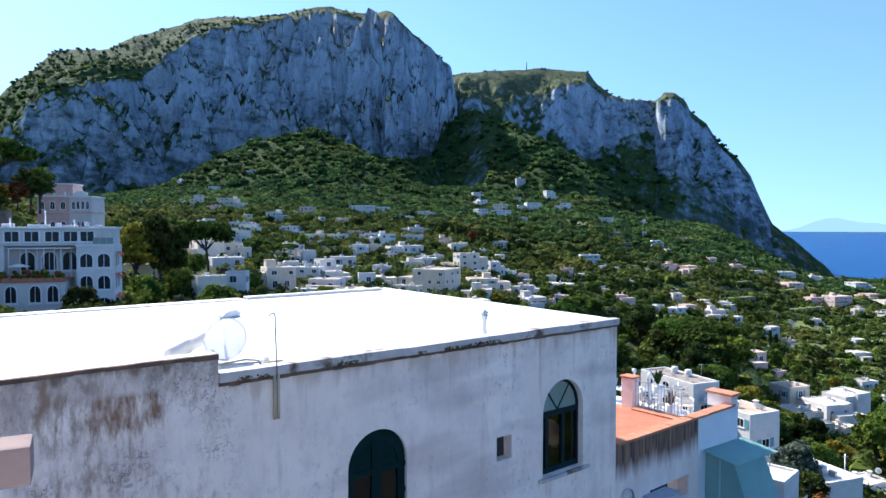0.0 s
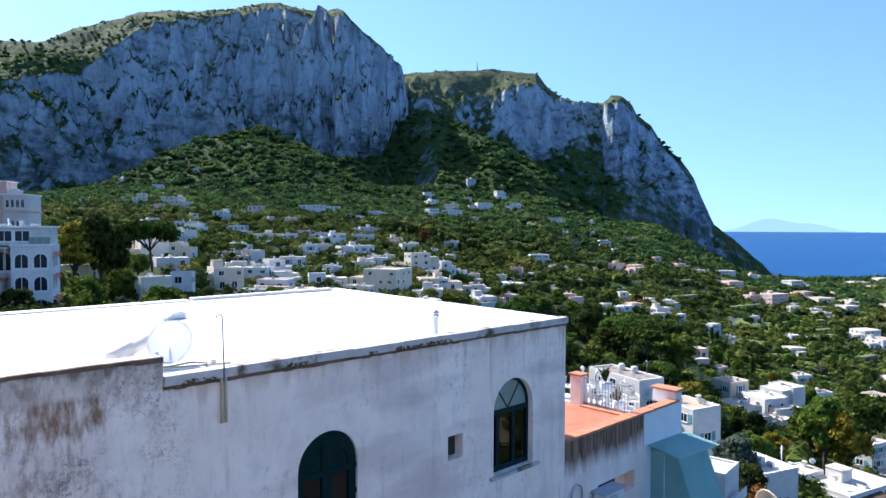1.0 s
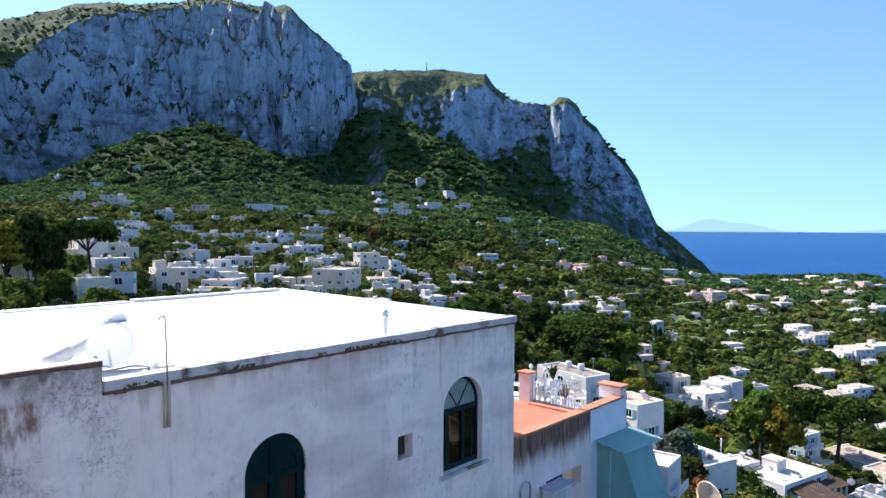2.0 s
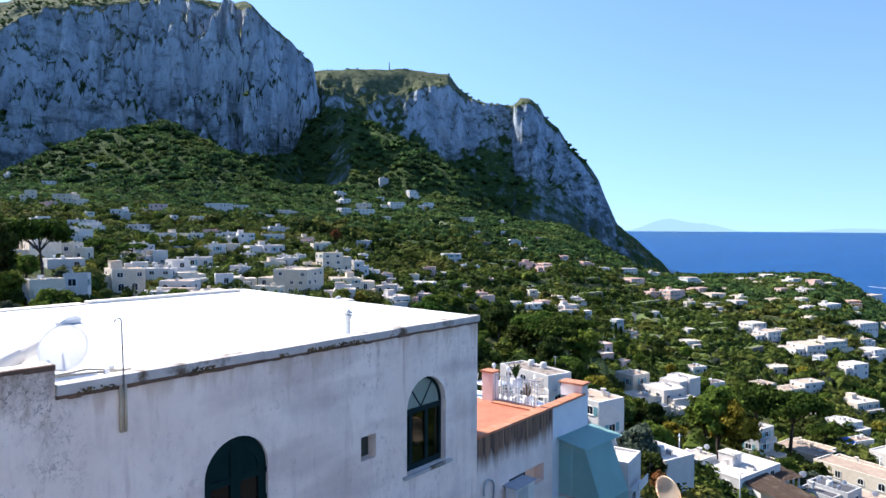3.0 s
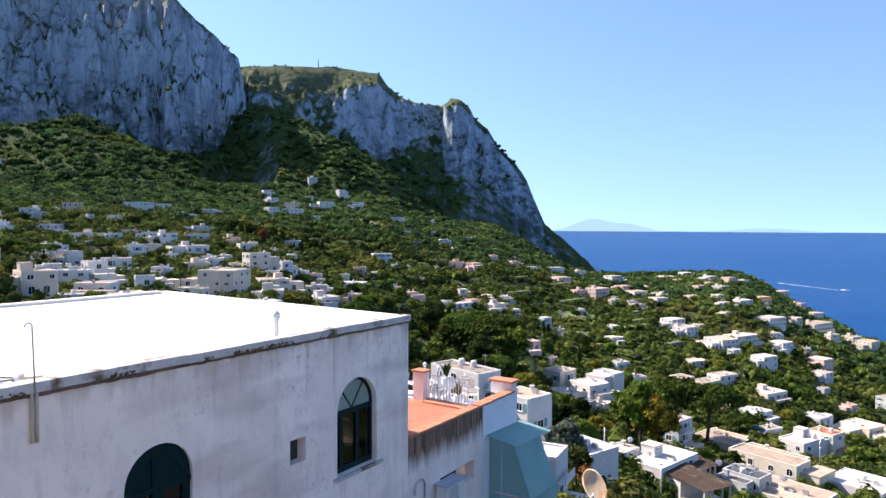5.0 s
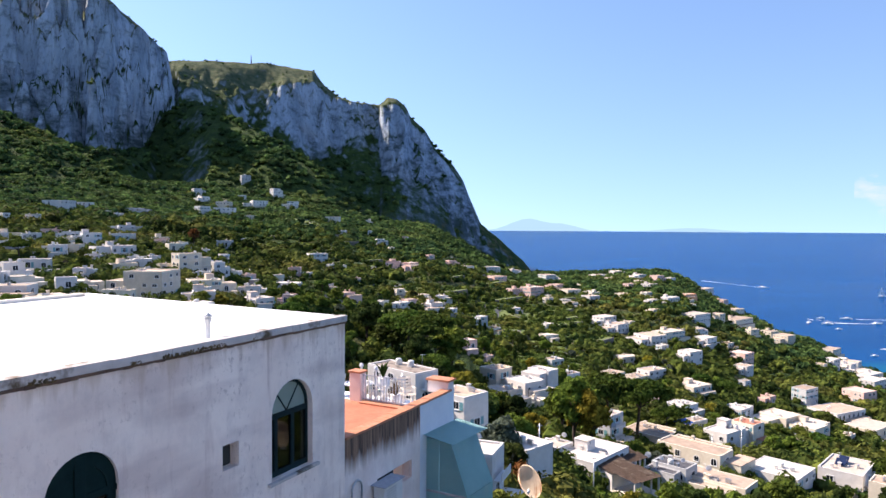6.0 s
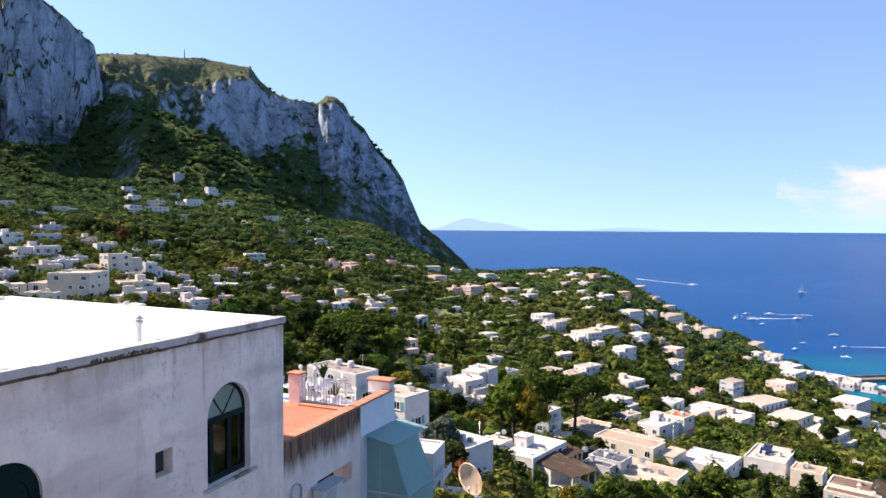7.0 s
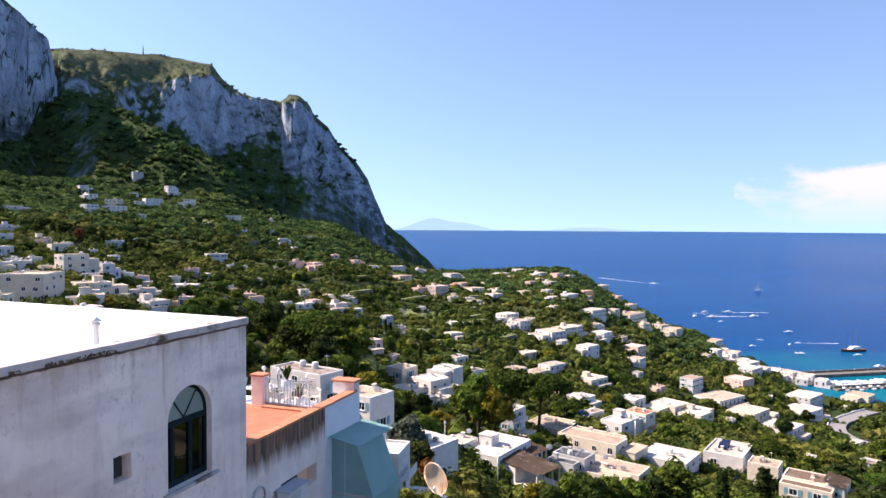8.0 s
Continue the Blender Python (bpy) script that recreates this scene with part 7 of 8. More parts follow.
def wake(x0, y0, x1, y1, w0, w1):
    """Two ragged lines of foam behind a moving boat."""
    w = thing("boat_wake", pose(x0, y0, 0.0, 0, 0, math.degrees(math.atan2(y1 - y0, x1 - x0))), "white foam wake trailing behind a boat", "wake")
    n = math.hypot(x1 - x0, y1 - y0)
    rr = random.Random(int(x0))
    bm = bmesh.new()
    for k in range(40):
        f0, f1 = k / 40, (k + 0.6 + 0.4 * rr.random()) / 40
        half = (w0 + (w1 - w0) * f0) * rr.uniform(0.6, 1.0)
        half1 = half * rr.uniform(0.85, 1.15)
        bm.faces.new([bm.verts.new(p) for p in ((f0 * n, -half, 0.12), (f1 * n, -half1, 0.12), (f1 * n, half1, 0.12), (f0 * n, half, 0.12))])
    part("foam", bm, M["foam"], w)


for x, y, L, a in ((827, 662, 13, 20), (879, 686, 12, 160), (837, 642, 15, 150), (809, 605, 10, 170), (910, 669, 16, 150), (905, 619, 14, -20), (805, 504, 12, 150), (721, 449, 8, 20), (678, 411, 10, 120), (673, 463, 9, 170), (719, 484, 7, 130), (677, 334, 13, 165), (721, 376, 9, 150), (736, 449, 8, 160)):
    boat(x, y, L, a, "small white motor boat on the blue bay")
boat(1215, 1086, 22, -75, "white motor yacht running across the bay")
boat(1697, 1791, 26, 150, "white ferry far out on the bay")
boat(1280, 868, 15, 150, "white sailing boat under full sail", tall=19)
boat(740, 391, 30, 165, "three-masted wooden sailing ship at anchor", hull="boat_dark", tall=23)
wake(1217, 1095, 1234, 1286, 1.4, 4.2)
wake(897, 622, 845, 652, 1.2, 3.4)
wake(918, 664, 962, 634, 1.0, 2.2)
wake(743, 446, 775, 425, 0.6, 1.4)
wake(868, 648, 858, 690, 0.7, 1.4)
for k in range(26):
    rr = random.Random(50 + k)
    u, v = k % 13, k // 13
    x, y = 557 + u * 6.2 + rr.uniform(-1, 1), 318 - u * 2.3 - v * 16 + rr.uniform(-1.5, 1.5)
    boat(x, y, rr.uniform(9, 14) if v else rr.uniform(13, 19), 70 + rr.uniform(-6, 6), "white moored motor yacht in the marina", group="yachts moored in the marina")

# solar panels, tarpaulin and roof gear on the near roofs
for k in range(2):
    s = thing("solar_panel", pose(144.5 + k * 2.3, 106.6 + k * 1.0, EYE[2] - 54.35, 0, 0, 24), "dark blue solar panel tilted on a pale roof", "solar panel", "solar panels")
    bm = bmesh.new()
    prism(bm, [(-1.0, 0.15), (-1.0, 0.22), (1.0, 1.25), (1.0, 1.18)], -1.05, 1.05)
    part("panel", bm, M["solar"], s)
    bm = bmesh.new()
    for y in (-0.8, 0.8):
        tube(bm, [(0.8, y, 0), (0.8, y, 1.1)], 0.04, 6)
        tube(bm, [(-0.9, y, 0), (-0.9, y, 0.2)], 0.04, 6)
    part("stand", bm, M["steel"], s)
tp = thing("blue_tarpaulin", pose(137.5, 149.5, EYE[2] - 55.4, 0, 0, 20), "bright blue tarpaulin draped over a roof edge", "tarpaulin")
bm = bmesh.new()
bmesh.ops.create_grid(bm, x_segments=8, y_segments=8, size=2.2)
for v in bm.verts:
    v.co.z = 0.25 * math.sin(v.co.x * 2.2) + 0.9 - 0.4 * abs(v.co.y)
bmesh.ops.solidify(bm, geom=bm.faces[:], thickness=0.05)
part("sheet", bm, M["tarp"], tp)
for x, y, z, s in ((74, 105.5, -42.0, 0.7), (88.5, 102, -45.3, 0.45), (91.5, 99.5, -45.3, 0.45), (96, 97.5, -46.9, 0.55), (87, 104, -45.3, 0.6), (71.5, 109.5, -41.1, 0.5)):
    satellite_dish(Matrix.Translation((x, y, EYE[2] + z + 0.8 + s)) @ Matrix.Rotation(radians(-40), 4, "Z") @ Matrix.Rotation(radians(14), 4, "X"), s, (0.2, -0.5, -0.2), M["dish"], "white satellite dish on a near house roof")

# poles and wires near the lower houses
for x, y, z, h in ((63.3, 105.0, -45.0, 9.5), (66.6, 93.0, -47.0, 9.0), (27.5, 78.0, -31.0, 13.0), (133.5, 125.0, -60.0, 10.0), (121, 122, -58, 9.0)):
    pl = thing("utility_pole", pose(x, y, EYE[2] + z), "slim grey utility pole among the houses", "pole", "utility poles")
    bm = bmesh.new()
    tube(bm, [(0, 0, -3), (0, 0, h)], [0.14, 0.08], 8)
    part("pole", bm, M["steel"], pl)
    bm = bmesh.new()
    box(bm, (-0.5, -0.04, h - 0.5), (0.5, 0.04, h - 0.4), 0.01)
    part("crossarm", bm, M["steel"], pl)

# mast on the plateau
mst = thing("radio_mast", pose(214, 1728, float(land_height(214, 1728))), "thin lattice radio mast on the plateau edge", "mast")
bm = bmesh.new()
tube(bm, [(0, 0, -10), (0, 0, 8), (0, 0, 22)], [1.8, 1.2, 0.5], 6)
part("tower", bm, M["bark"], mst)

# ---- far backdrop, glowing in place of sunlight and haze: the island on the horizon and a bank of cloud ----
def far_point(az, el, r):
    a = radians(az)
    return Vector((-math.sin(a) * r, math.cos(a) * r, EYE[2] + r * math.tan(radians(el))))


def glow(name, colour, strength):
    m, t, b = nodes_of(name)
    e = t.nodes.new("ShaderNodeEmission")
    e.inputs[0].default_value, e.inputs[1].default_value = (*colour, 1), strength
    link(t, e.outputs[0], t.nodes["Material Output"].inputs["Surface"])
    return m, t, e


# island outline in a pale glow that paints in the haze
bm = bmesh.new()
prev = None
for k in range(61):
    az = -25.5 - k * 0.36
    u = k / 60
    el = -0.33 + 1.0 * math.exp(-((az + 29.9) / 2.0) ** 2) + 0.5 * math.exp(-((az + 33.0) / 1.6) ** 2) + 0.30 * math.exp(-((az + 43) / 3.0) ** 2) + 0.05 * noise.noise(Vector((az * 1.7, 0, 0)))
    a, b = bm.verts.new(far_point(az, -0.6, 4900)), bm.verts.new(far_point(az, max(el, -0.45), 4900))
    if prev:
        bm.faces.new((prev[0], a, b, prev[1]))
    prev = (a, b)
isl = part("backdrop_island", bm, glow("island_painted_haze", (0.50, 0.74, 0.97), 0.50)[0], None)
tagged(isl, "flat glowing island on the horizon, haze painted into its pale blue", "island", kind="structure")

# cloud sheet whose glow stands for sunlight on it
mt, t, e = glow("cloud_bank", (0.96, 0.88, 0.99), 0.54)
tc = t.nodes.new("ShaderNodeTexCoord")
sp = t.nodes.new("ShaderNodeSeparateXYZ")
link(t, tc.outputs["Generated"], sp.inputs[0])
n1 = t.nodes.new("ShaderNodeTexNoise")
n1.inputs["Scale"].default_value, n1.inputs["Detail"].default_value, n1.inputs["Roughness"].default_value = 3.2, 7.0, 0.58
link(t, tc.outputs["Generated"], n1.inputs["Vector"])
edge_l = ramp(t, sp.outputs["X"], 0.0, 0.55)
top_e = ramp(t, calc(t, "ADD", sp.outputs["Z"], ramp(t, n1.outputs["Fac"], 0.3, 0.7, -0.16, 0.16)), 0.80, 0.66)
low_e = ramp(t, sp.outputs["Z"], 0.02, 0.55)
dens = calc(t, "MULTIPLY", calc(t, "MULTIPLY", top_e, low_e), calc(t, "MULTIPLY", ramp(t, calc(t, "ADD", edge_l, ramp(t, n1.outputs["Fac"], 0.3, 0.7, -0.35, 0.35)), 0.15, 0.6), 0.85))
tr = t.nodes.new("ShaderNodeBsdfTransparent")
mx = t.nodes.new("ShaderNodeMixShader")
link(t, dens, mx.inputs[0])
link(t, tr.outputs[0], mx.inputs[1])
link(t, e.outputs[0], mx.inputs[2])
link(t, mx.outputs[0], t.nodes["Material Output"].inputs["Surface"])
bm = bmesh.new()
c0, c1 = -54.0, -78.0
grid = [[bm.verts.new(far_point(c0 + (c1 - c0) * i / 12, -0.2 + 6.2 * j / 4, 4800)) for j in range(5)] for i in range(13)]
for i in range(12):
    for j in range(4):
        bm.faces.new((grid[i][j], grid[i + 1][j], grid[i + 1][j + 1], grid[i][j + 1]))
cl = part("backdrop_cloud", bm, mt, None)
tagged(cl, "soft pinkish white cloud sheet low over the sea, glowing in place of sunlight", "cloud", kind="structure")

# ---- trees and woods ----
def unit_vectors(rng, n):
    v = rng.normal(size=(n, 3))
    return v / np.linalg.norm(v, axis=1, keepdims=True)


def leaf_quads(rng, centres, normals, size, squash=0.75):
    """Folded leaf sprays: one four-cornered leaf at each centre."""
    n = len(centres)
    nrm = normals + 0.38 * rng.normal(size=(n, 3))
    nrm /= np.linalg.norm(nrm, axis=1, keepdims=True)
    a = np.cross(nrm, unit_vectors(rng, n))
    a /= np.linalg.norm(a, axis=1, keepdims=True) + 1e-9
    b = np.cross(nrm, a)
    s = (size * rng.uniform(0.6, 1.3, n))[:, None]
    v = np.stack([centres - a * s, centres - b * s * squash + nrm * s * 0.15, centres + a * s, centres + b * s * squash + nrm * s * 0.15], 1).reshape(-1, 3)
    return v, np.arange(4 * n).reshape(-1, 4)


def crown(seed, blobs, count, size):
    """Leaves spread over the shells of many clumps: blobs are (x, y, z, radius, height ratio)."""
    rng = np.random.default_rng(seed)
    blobs = np.asarray(blobs, float)
    wts = blobs[:, 3] ** 2
    pick = rng.choice(len(blobs), count, p=wts / wts.sum())
    d = unit_vectors(rng, count)
    d[:, 2] = np.where(d[:, 2] < -0.3, -d[:, 2] * 0.6, d[:, 2])
    rad = blobs[pick, 3] * np.sqrt(rng.uniform(0.12, 1.12, count))
    c = blobs[pick, :3] + d * rad[:, None] * np.stack([np.ones(count), np.ones(count), blobs[pick, 4]], 1)
    return leaf_quads(rng, c, d, size)


def limbs(trunk, branches, r0):
    bm = bmesh.new()
    n = len(trunk)
    tube(bm, trunk, [r0 * (1 - 0.55 * k / (n - 1)) for k in range(n)], 8)
    for b in branches:
        tube(bm, b, [r0 * 0.42, r0 * 0.28, r0 * 0.10][:len(b)], 6)
    return bm


def tree_kind(kind, seed):
    """One tree of a kind about 8 m tall: meshes of trunk and crown."""
    rnd = random.Random(seed)
    if kind == "pine":
        # umbrella pine: bare leaning trunk, flat spreading crown
        top = Vector((rnd.uniform(-0.5, 0.5), rnd.uniform(-0.5, 0.5), 5.6))
        blobs = []
        for k in range(34):
            a, q = rnd.uniform(0, 6.28), math.sqrt(rnd.random()) * 3.6
            blobs.append((top.x + q * math.cos(a), top.y + q * math.sin(a), 6.7 - 0.07 * q * q + rnd.uniform(-0.35, 0.35), rnd.uniform(0.9, 1.4), 0.72))
        br = [[top - Vector((0, 0, 1.2)), top * 0.5 + Vector(b[:3]) * 0.5 - Vector((0, 0, 0.4)), Vector(b[:3])] for b in blobs[:7]]
        return limbs([(0, 0, -0.6), (top.x * 0.3, top.y * 0.2, 2.0), (top.x * 0.8, top.y * 0.8, 4.2), top], br, 0.24), crown(seed, blobs, 4600, 0.26)
    if kind == "cypress":
        blobs = [(rnd.uniform(-0.15, 0.15), rnd.uniform(-0.15, 0.15), 0.6 + k * 0.5, 0.85 * math.sin(math.pi * (0.12 + 0.86 * (1 - k / 15))) ** 0.7 + 0.1, 1.3) for k in range(15)]
        return limbs([(0, 0, -0.5), (0, 0, 2.0), (0, 0, 7.0)], [], 0.16), crown(seed, blobs, 1500, 0.21)
    if kind == "shrub":
        blobs = [(rnd.uniform(-1.6, 1.6), rnd.uniform(-1.6, 1.6), rnd.uniform(0.5, 1.9), rnd.uniform(0.6, 1.1), 0.8) for k in range(14)]
        return limbs([(0, 0, -0.5), (0.1, 0, 0.6), (0.2, 0.1, 1.4)], [[(0, 0, 0.2), (0.6, 0.3, 0.8), (1.0, 0.5, 1.5)], [(0, 0, 0.2), (-0.6, -0.3, 0.8), (-1.0, -0.4, 1.5)]], 0.14), crown(seed, blobs, 1300, 0.20)
    # broadleaf: uneven rounded crown of many clumps, with gaps
    blobs = []
    for k in range(36):
        u = Vector((rnd.gauss(0, 1), rnd.gauss(0, 1), rnd.gauss(0, 1))).normalized()
        q = rnd.uniform(0.55, 1.0)
        blobs.append((u.x * 2.5 * q, u.y * 2.5 * q, 5.0 + u.z * 2.5 * q, rnd.uniform(0.7, 1.25), 0.85))
    br = [[(0, 0, 1.6 + 0.15 * k), Vector(b[:3]) * 0.45 + Vector((0, 0, 1.6)), Vector(b[:3])] for k, b in enumerate(blobs[:10])]
    return limbs([(0, 0, -0.6), (0.1, 0.05, 1.5), (0.0, 0.2, 3.4), (0.1, 0.1, 5.5)], br, 0.26), crown(seed, blobs, 3600, 0.27)


TREE_MESH = {}


def tree(x, y, height, kind, leaf, spread=1.0, z=None, label=""):
    key = (kind, leaf, tree.count % 3)
    tree.count += 1
    if key not in TREE_MESH:
        bm, (v, f) = tree_kind(kind, 100 + key[2] * 7 + len(kind))
        bmesh.ops.recalc_face_normals(bm, faces=bm.faces)
        me = bpy.data.meshes.new("trunk")
        bm.to_mesh(me)
        bm.free()
        me.materials.append(M["bark"])
        TREE_MESH[key] = (me, make_mesh("crown", v, f, [M[leaf]]))
    unit = {"pine": 8.0, "cypress": 8.6, "shrub": 2.9, "broad": 8.2}[kind]
    s = height / unit
    z = float(land_height(x, y)) if z is None else z
    words = {"pine": "umbrella pine with a flat green crown", "cypress": "slender dark green cypress", "shrub": "rounded evergreen garden shrub", "broad": "broad leafy tree with an uneven crown"}[kind]
    tint = {"leaf_gold": "yellowing ", "leaf_rust": "rusty brown ", "leaf_olive": "silvery ", "leaf_dark": "dark "}.get(leaf, "")
    ob = thing("tree" if kind != "shrub" else "shrub", pose(x, y, z - 0.2, 0, 0, (tree.count * 137) % 360) @ Matrix.Diagonal((s * spread, s * spread, s, 1)), label or f"{tint}{words} on the hillside", "tree" if kind != "shrub" else "shrub", f"{kind} trees")
    mesh_part("trunk", TREE_MESH[key][0], ob)
    mesh_part("crown", TREE_MESH[key][1], ob)
    return ob


tree.count = 0


def clear_of_houses(x, y, margin):
    ok = np.ones(len(x), bool)
    for hx, hy, hr in HOUSES:
        ok &= (x - hx) ** 2 + (y - hy) ** 2 > (hr * 0.8 + margin) ** 2
    return ok


def sight_clear(x, y, h, margin=0.0):
    """Keep woods from standing right in front of a house: lower them there."""
    low = np.ones(len(x))
    r, az = np.hypot(x, y), np.arctan2(-x, y)
    for hx, hy, hr in HOUSES:
        rr, aa = math.hypot(hx, hy), math.atan2(-hx, hy)
        front = (np.abs(az - aa) * rr < hr * 0.85) & (r < rr) & (r > rr - 22 - 0.05 * rr)
        low = np.where(front, 0.62, low)
    return low


def slope_of(x, y):
    e = 2.0
    z = land_height(x, y)
    return z, np.hypot(land_height(x + e, y) - z, land_height(x, y + e) - z) / e


def ico(level):
    bm = bmesh.new()
    bmesh.ops.create_icosphere(bm, subdivisions=level, radius=1.0)
    v = np.array([p.co for p in bm.verts])
    f = np.array([[q.index for q in p.verts] for p in bm.faces])
    bm.free()
    return v, f


def woods(name, label, count, rmin, rmax, leaves, leaf_size, seed, grow, leaf="woods", edge=-72, start=42):
    """Bushes and tree crowns nobody could count, as one mesh of clumps with leaves."""
    rng = np.random.default_rng(seed)
    az = np.radians(rng.uniform(edge, start, count))
    r = np.exp(rng.uniform(math.log(rmin), math.log(rmax), count))
    x, y = -np.sin(az) * r, np.cos(az) * r
    z, slope = slope_of(x, y)
    size = grow(r) * rng.uniform(0.55, 1.25, count) * (1 + 0.35 * fbm(x * 0.02, y * 0.02, 0, 2, 5))
    keep = (slope < np.where(r > 850, 1.45, 1.0)) & (z > 4) & clear_of_houses(x, y, 1.5)
    deg = np.degrees(az)
    keep &= ~(garden_plot(x, y, r, deg) & (rng.random(count) < 0.86))
    keep &= off_road(x, y, 8.0)
    keep &= (z < 395) | (rng.random(count) < 0.3) | (deg > 6)
    size = size * sight_clear(x, y, size) * np.clip(1.6 - z / 420, 0.3, 1)
    x, y, z, size = x[keep], y[keep], z[keep], size[keep]
    base_v, base_f = ico(1)
    lump = base_v[None] * size[:, None, None]
    wob = 1 + 0.38 * value_noise(base_v[None, :, 0] * 2.1 + x[:, None], base_v[None, :, 1] * 2.1 + y[:, None], base_v[None, :, 2] * 2.1, 3)
    flat = 0.82 if leaf == "woods" else 0.58
    lump = lump * wob[..., None] * np.array([1, 1, flat]) * (0.86 if leaves else 1.0)
    centre = np.stack([x, y, z + size * 0.42], -1)
    v = (lump + centre[:, None]).reshape(-1, 3)
    n = len(base_v)
    f = (base_f[None] + (np.arange(len(x)) * n)[:, None, None]).reshape(-1, 3)
    me = make_mesh(name, v, f, [M[leaf]], smooth=False)
    ob = tagged(new(name, me), label, "woods", kind="stuff")
    if leaves:
        m = len(x) * leaves
        d = unit_vectors(rng, m)
        d[:, 2] = np.abs(d[:, 2]) * 0.95 - (0.12 if leaf == "woods" else 0.0)
        own = np.repeat(np.arange(len(x)), leaves)
        c = centre[own] + d * (size[own] * rng.uniform(0.80, 1.12, m))[:, None] * np.array([1, 1, flat + 0.03])
        lv, lf = leaf_quads(rng, c, d, size[own] * leaf_size)
        tagged(new(name + "_leaves", make_mesh(name + "_leaves", lv, lf, [M[leaf]])), label, "woods", kind="stuff")
    return ob



def terrace_rows():
    """Vines, low fruit trees and hedges on the garden plots, in strips laid across the camera's view."""
    rng = np.random.default_rng(91)
    n = 60000
    az = rng.uniform(-36, -8, n)
    r = np.exp(rng.uniform(math.log(235), math.log(800), n))
    x, y = -np.sin(np.radians(az)) * r, np.cos(np.radians(az)) * r
    k = (x * 0.30 + y * 0.95 + 16 * fbm(x * 0.012, y * 0.012, 0, 3, 29)) / 11.0
    ok = (k - np.floor(k) > 0.72) & garden_plot(x, y, r, az) & clear_of_houses(x, y, 1.0) & (fbm(x * 0.03, y * 0.03, 0, 2, 19) > -0.25)
    x, y = x[ok][:4200], y[ok][:4200]
    size = rng.uniform(0.5, 1.3, len(x)) * (0.7 + np.hypot(x, y) / 900)
    centre = np.stack([x, y, land_height(x, y) + size * 0.35], -1)
    v0, f0 = ico(1)
    wob = 1 + 0.4 * value_noise(v0[None, :, 0] * 2.1 + x[:, None], v0[None, :, 1] * 2.1 + y[:, None], v0[None, :, 2] * 2.1, 3)
    v = (v0[None] * size[:, None, None] * wob[..., None] * np.array([1, 1, 0.75]) + centre[:, None]).reshape(-1, 3)
    f = (f0[None] + (np.arange(len(x)) * len(v0))[:, None, None]).reshape(-1, 3)
    tagged(new("terrace_vines", make_mesh("terrace_vines", v, f, [M["woods"]])), "rows of vines and low bushes across the garden terraces", "vines", kind="stuff")
    own = np.repeat(np.arange(len(x)), 10)
    d = unit_vectors(rng, len(own))
    d[:, 2] = np.abs(d[:, 2])
    lv, lf = leaf_quads(rng, centre[own] + d * (size[own] * rng.uniform(0.8, 1.15, len(own)))[:, None], d, size[own] * 0.36)
    tagged(new("terrace_vine_leaves", make_mesh("terrace_vine_leaves", lv, lf, [M["woods"]])), "leaves of the vine rows on the terraces", "vines", kind="stuff")


def hedges():
    """Bushes crowding round the foot of the houses."""
    rng = np.random.default_rng(71)
    x, y, size = [], [], []
    for hx, hy, hr in HOUSES:
        r = math.hypot(hx, hy)
        for k in range(9 if r > 90 else 4):
            a = rng.uniform(0, 6.283)
            q = hr * rng.uniform(0.95, 1.35) + 0.6
            x.append(hx + q * math.cos(a))
            y.append(hy + q * math.sin(a))
            size.append(rng.uniform(0.8, 2.0) * (1 + r / 900))
    x, y, size = np.array(x), np.array(y), np.array(size)
    ok = clear_of_houses(x, y, 0.3) & (land_height(x, y) > 3)
    x, y, size = x[ok], y[ok], size[ok]
    centre = np.stack([x, y, land_height(x, y) + size * 0.5], -1)
    v0, f0 = ico(1)
    wob = 1 + 0.38 * value_noise(v0[None, :, 0] * 2.1 + x[:, None], v0[None, :, 1] * 2.1 + y[:, None], v0[None, :, 2] * 2.1, 3)
    v = (v0[None] * size[:, None, None] * wob[..., None] * 0.85 + centre[:, None]).reshape(-1, 3)
    f = (f0[None] + (np.arange(len(x)) * len(v0))[:, None, None]).reshape(-1, 3)
    tagged(new("garden_hedges", make_mesh("garden_hedges", v, f, [M["woods"]])), "green bushes crowding round the houses", "bushes", kind="stuff")
    own = np.repeat(np.arange(len(x)), 30)
    d = unit_vectors(rng, len(own))
    d[:, 2] = np.abs(d[:, 2])
    lv, lf = leaf_quads(rng, centre[own] + d * (size[own] * rng.uniform(0.8, 1.15, len(own)))[:, None], d, size[own] * 0.26)
    tagged(new("garden_hedge_leaves", make_mesh("garden_hedge_leaves", lv, lf, [M["woods"]])), "leaves of the green bushes round the houses", "bushes", kind="stuff")

# ---- trees that stand out ----
grass_plot(-36.5, -29.5, 96, 117)


def at_bearing(az, r):
    a = radians(az)
    return -math.sin(a) * r, math.cos(a) * r


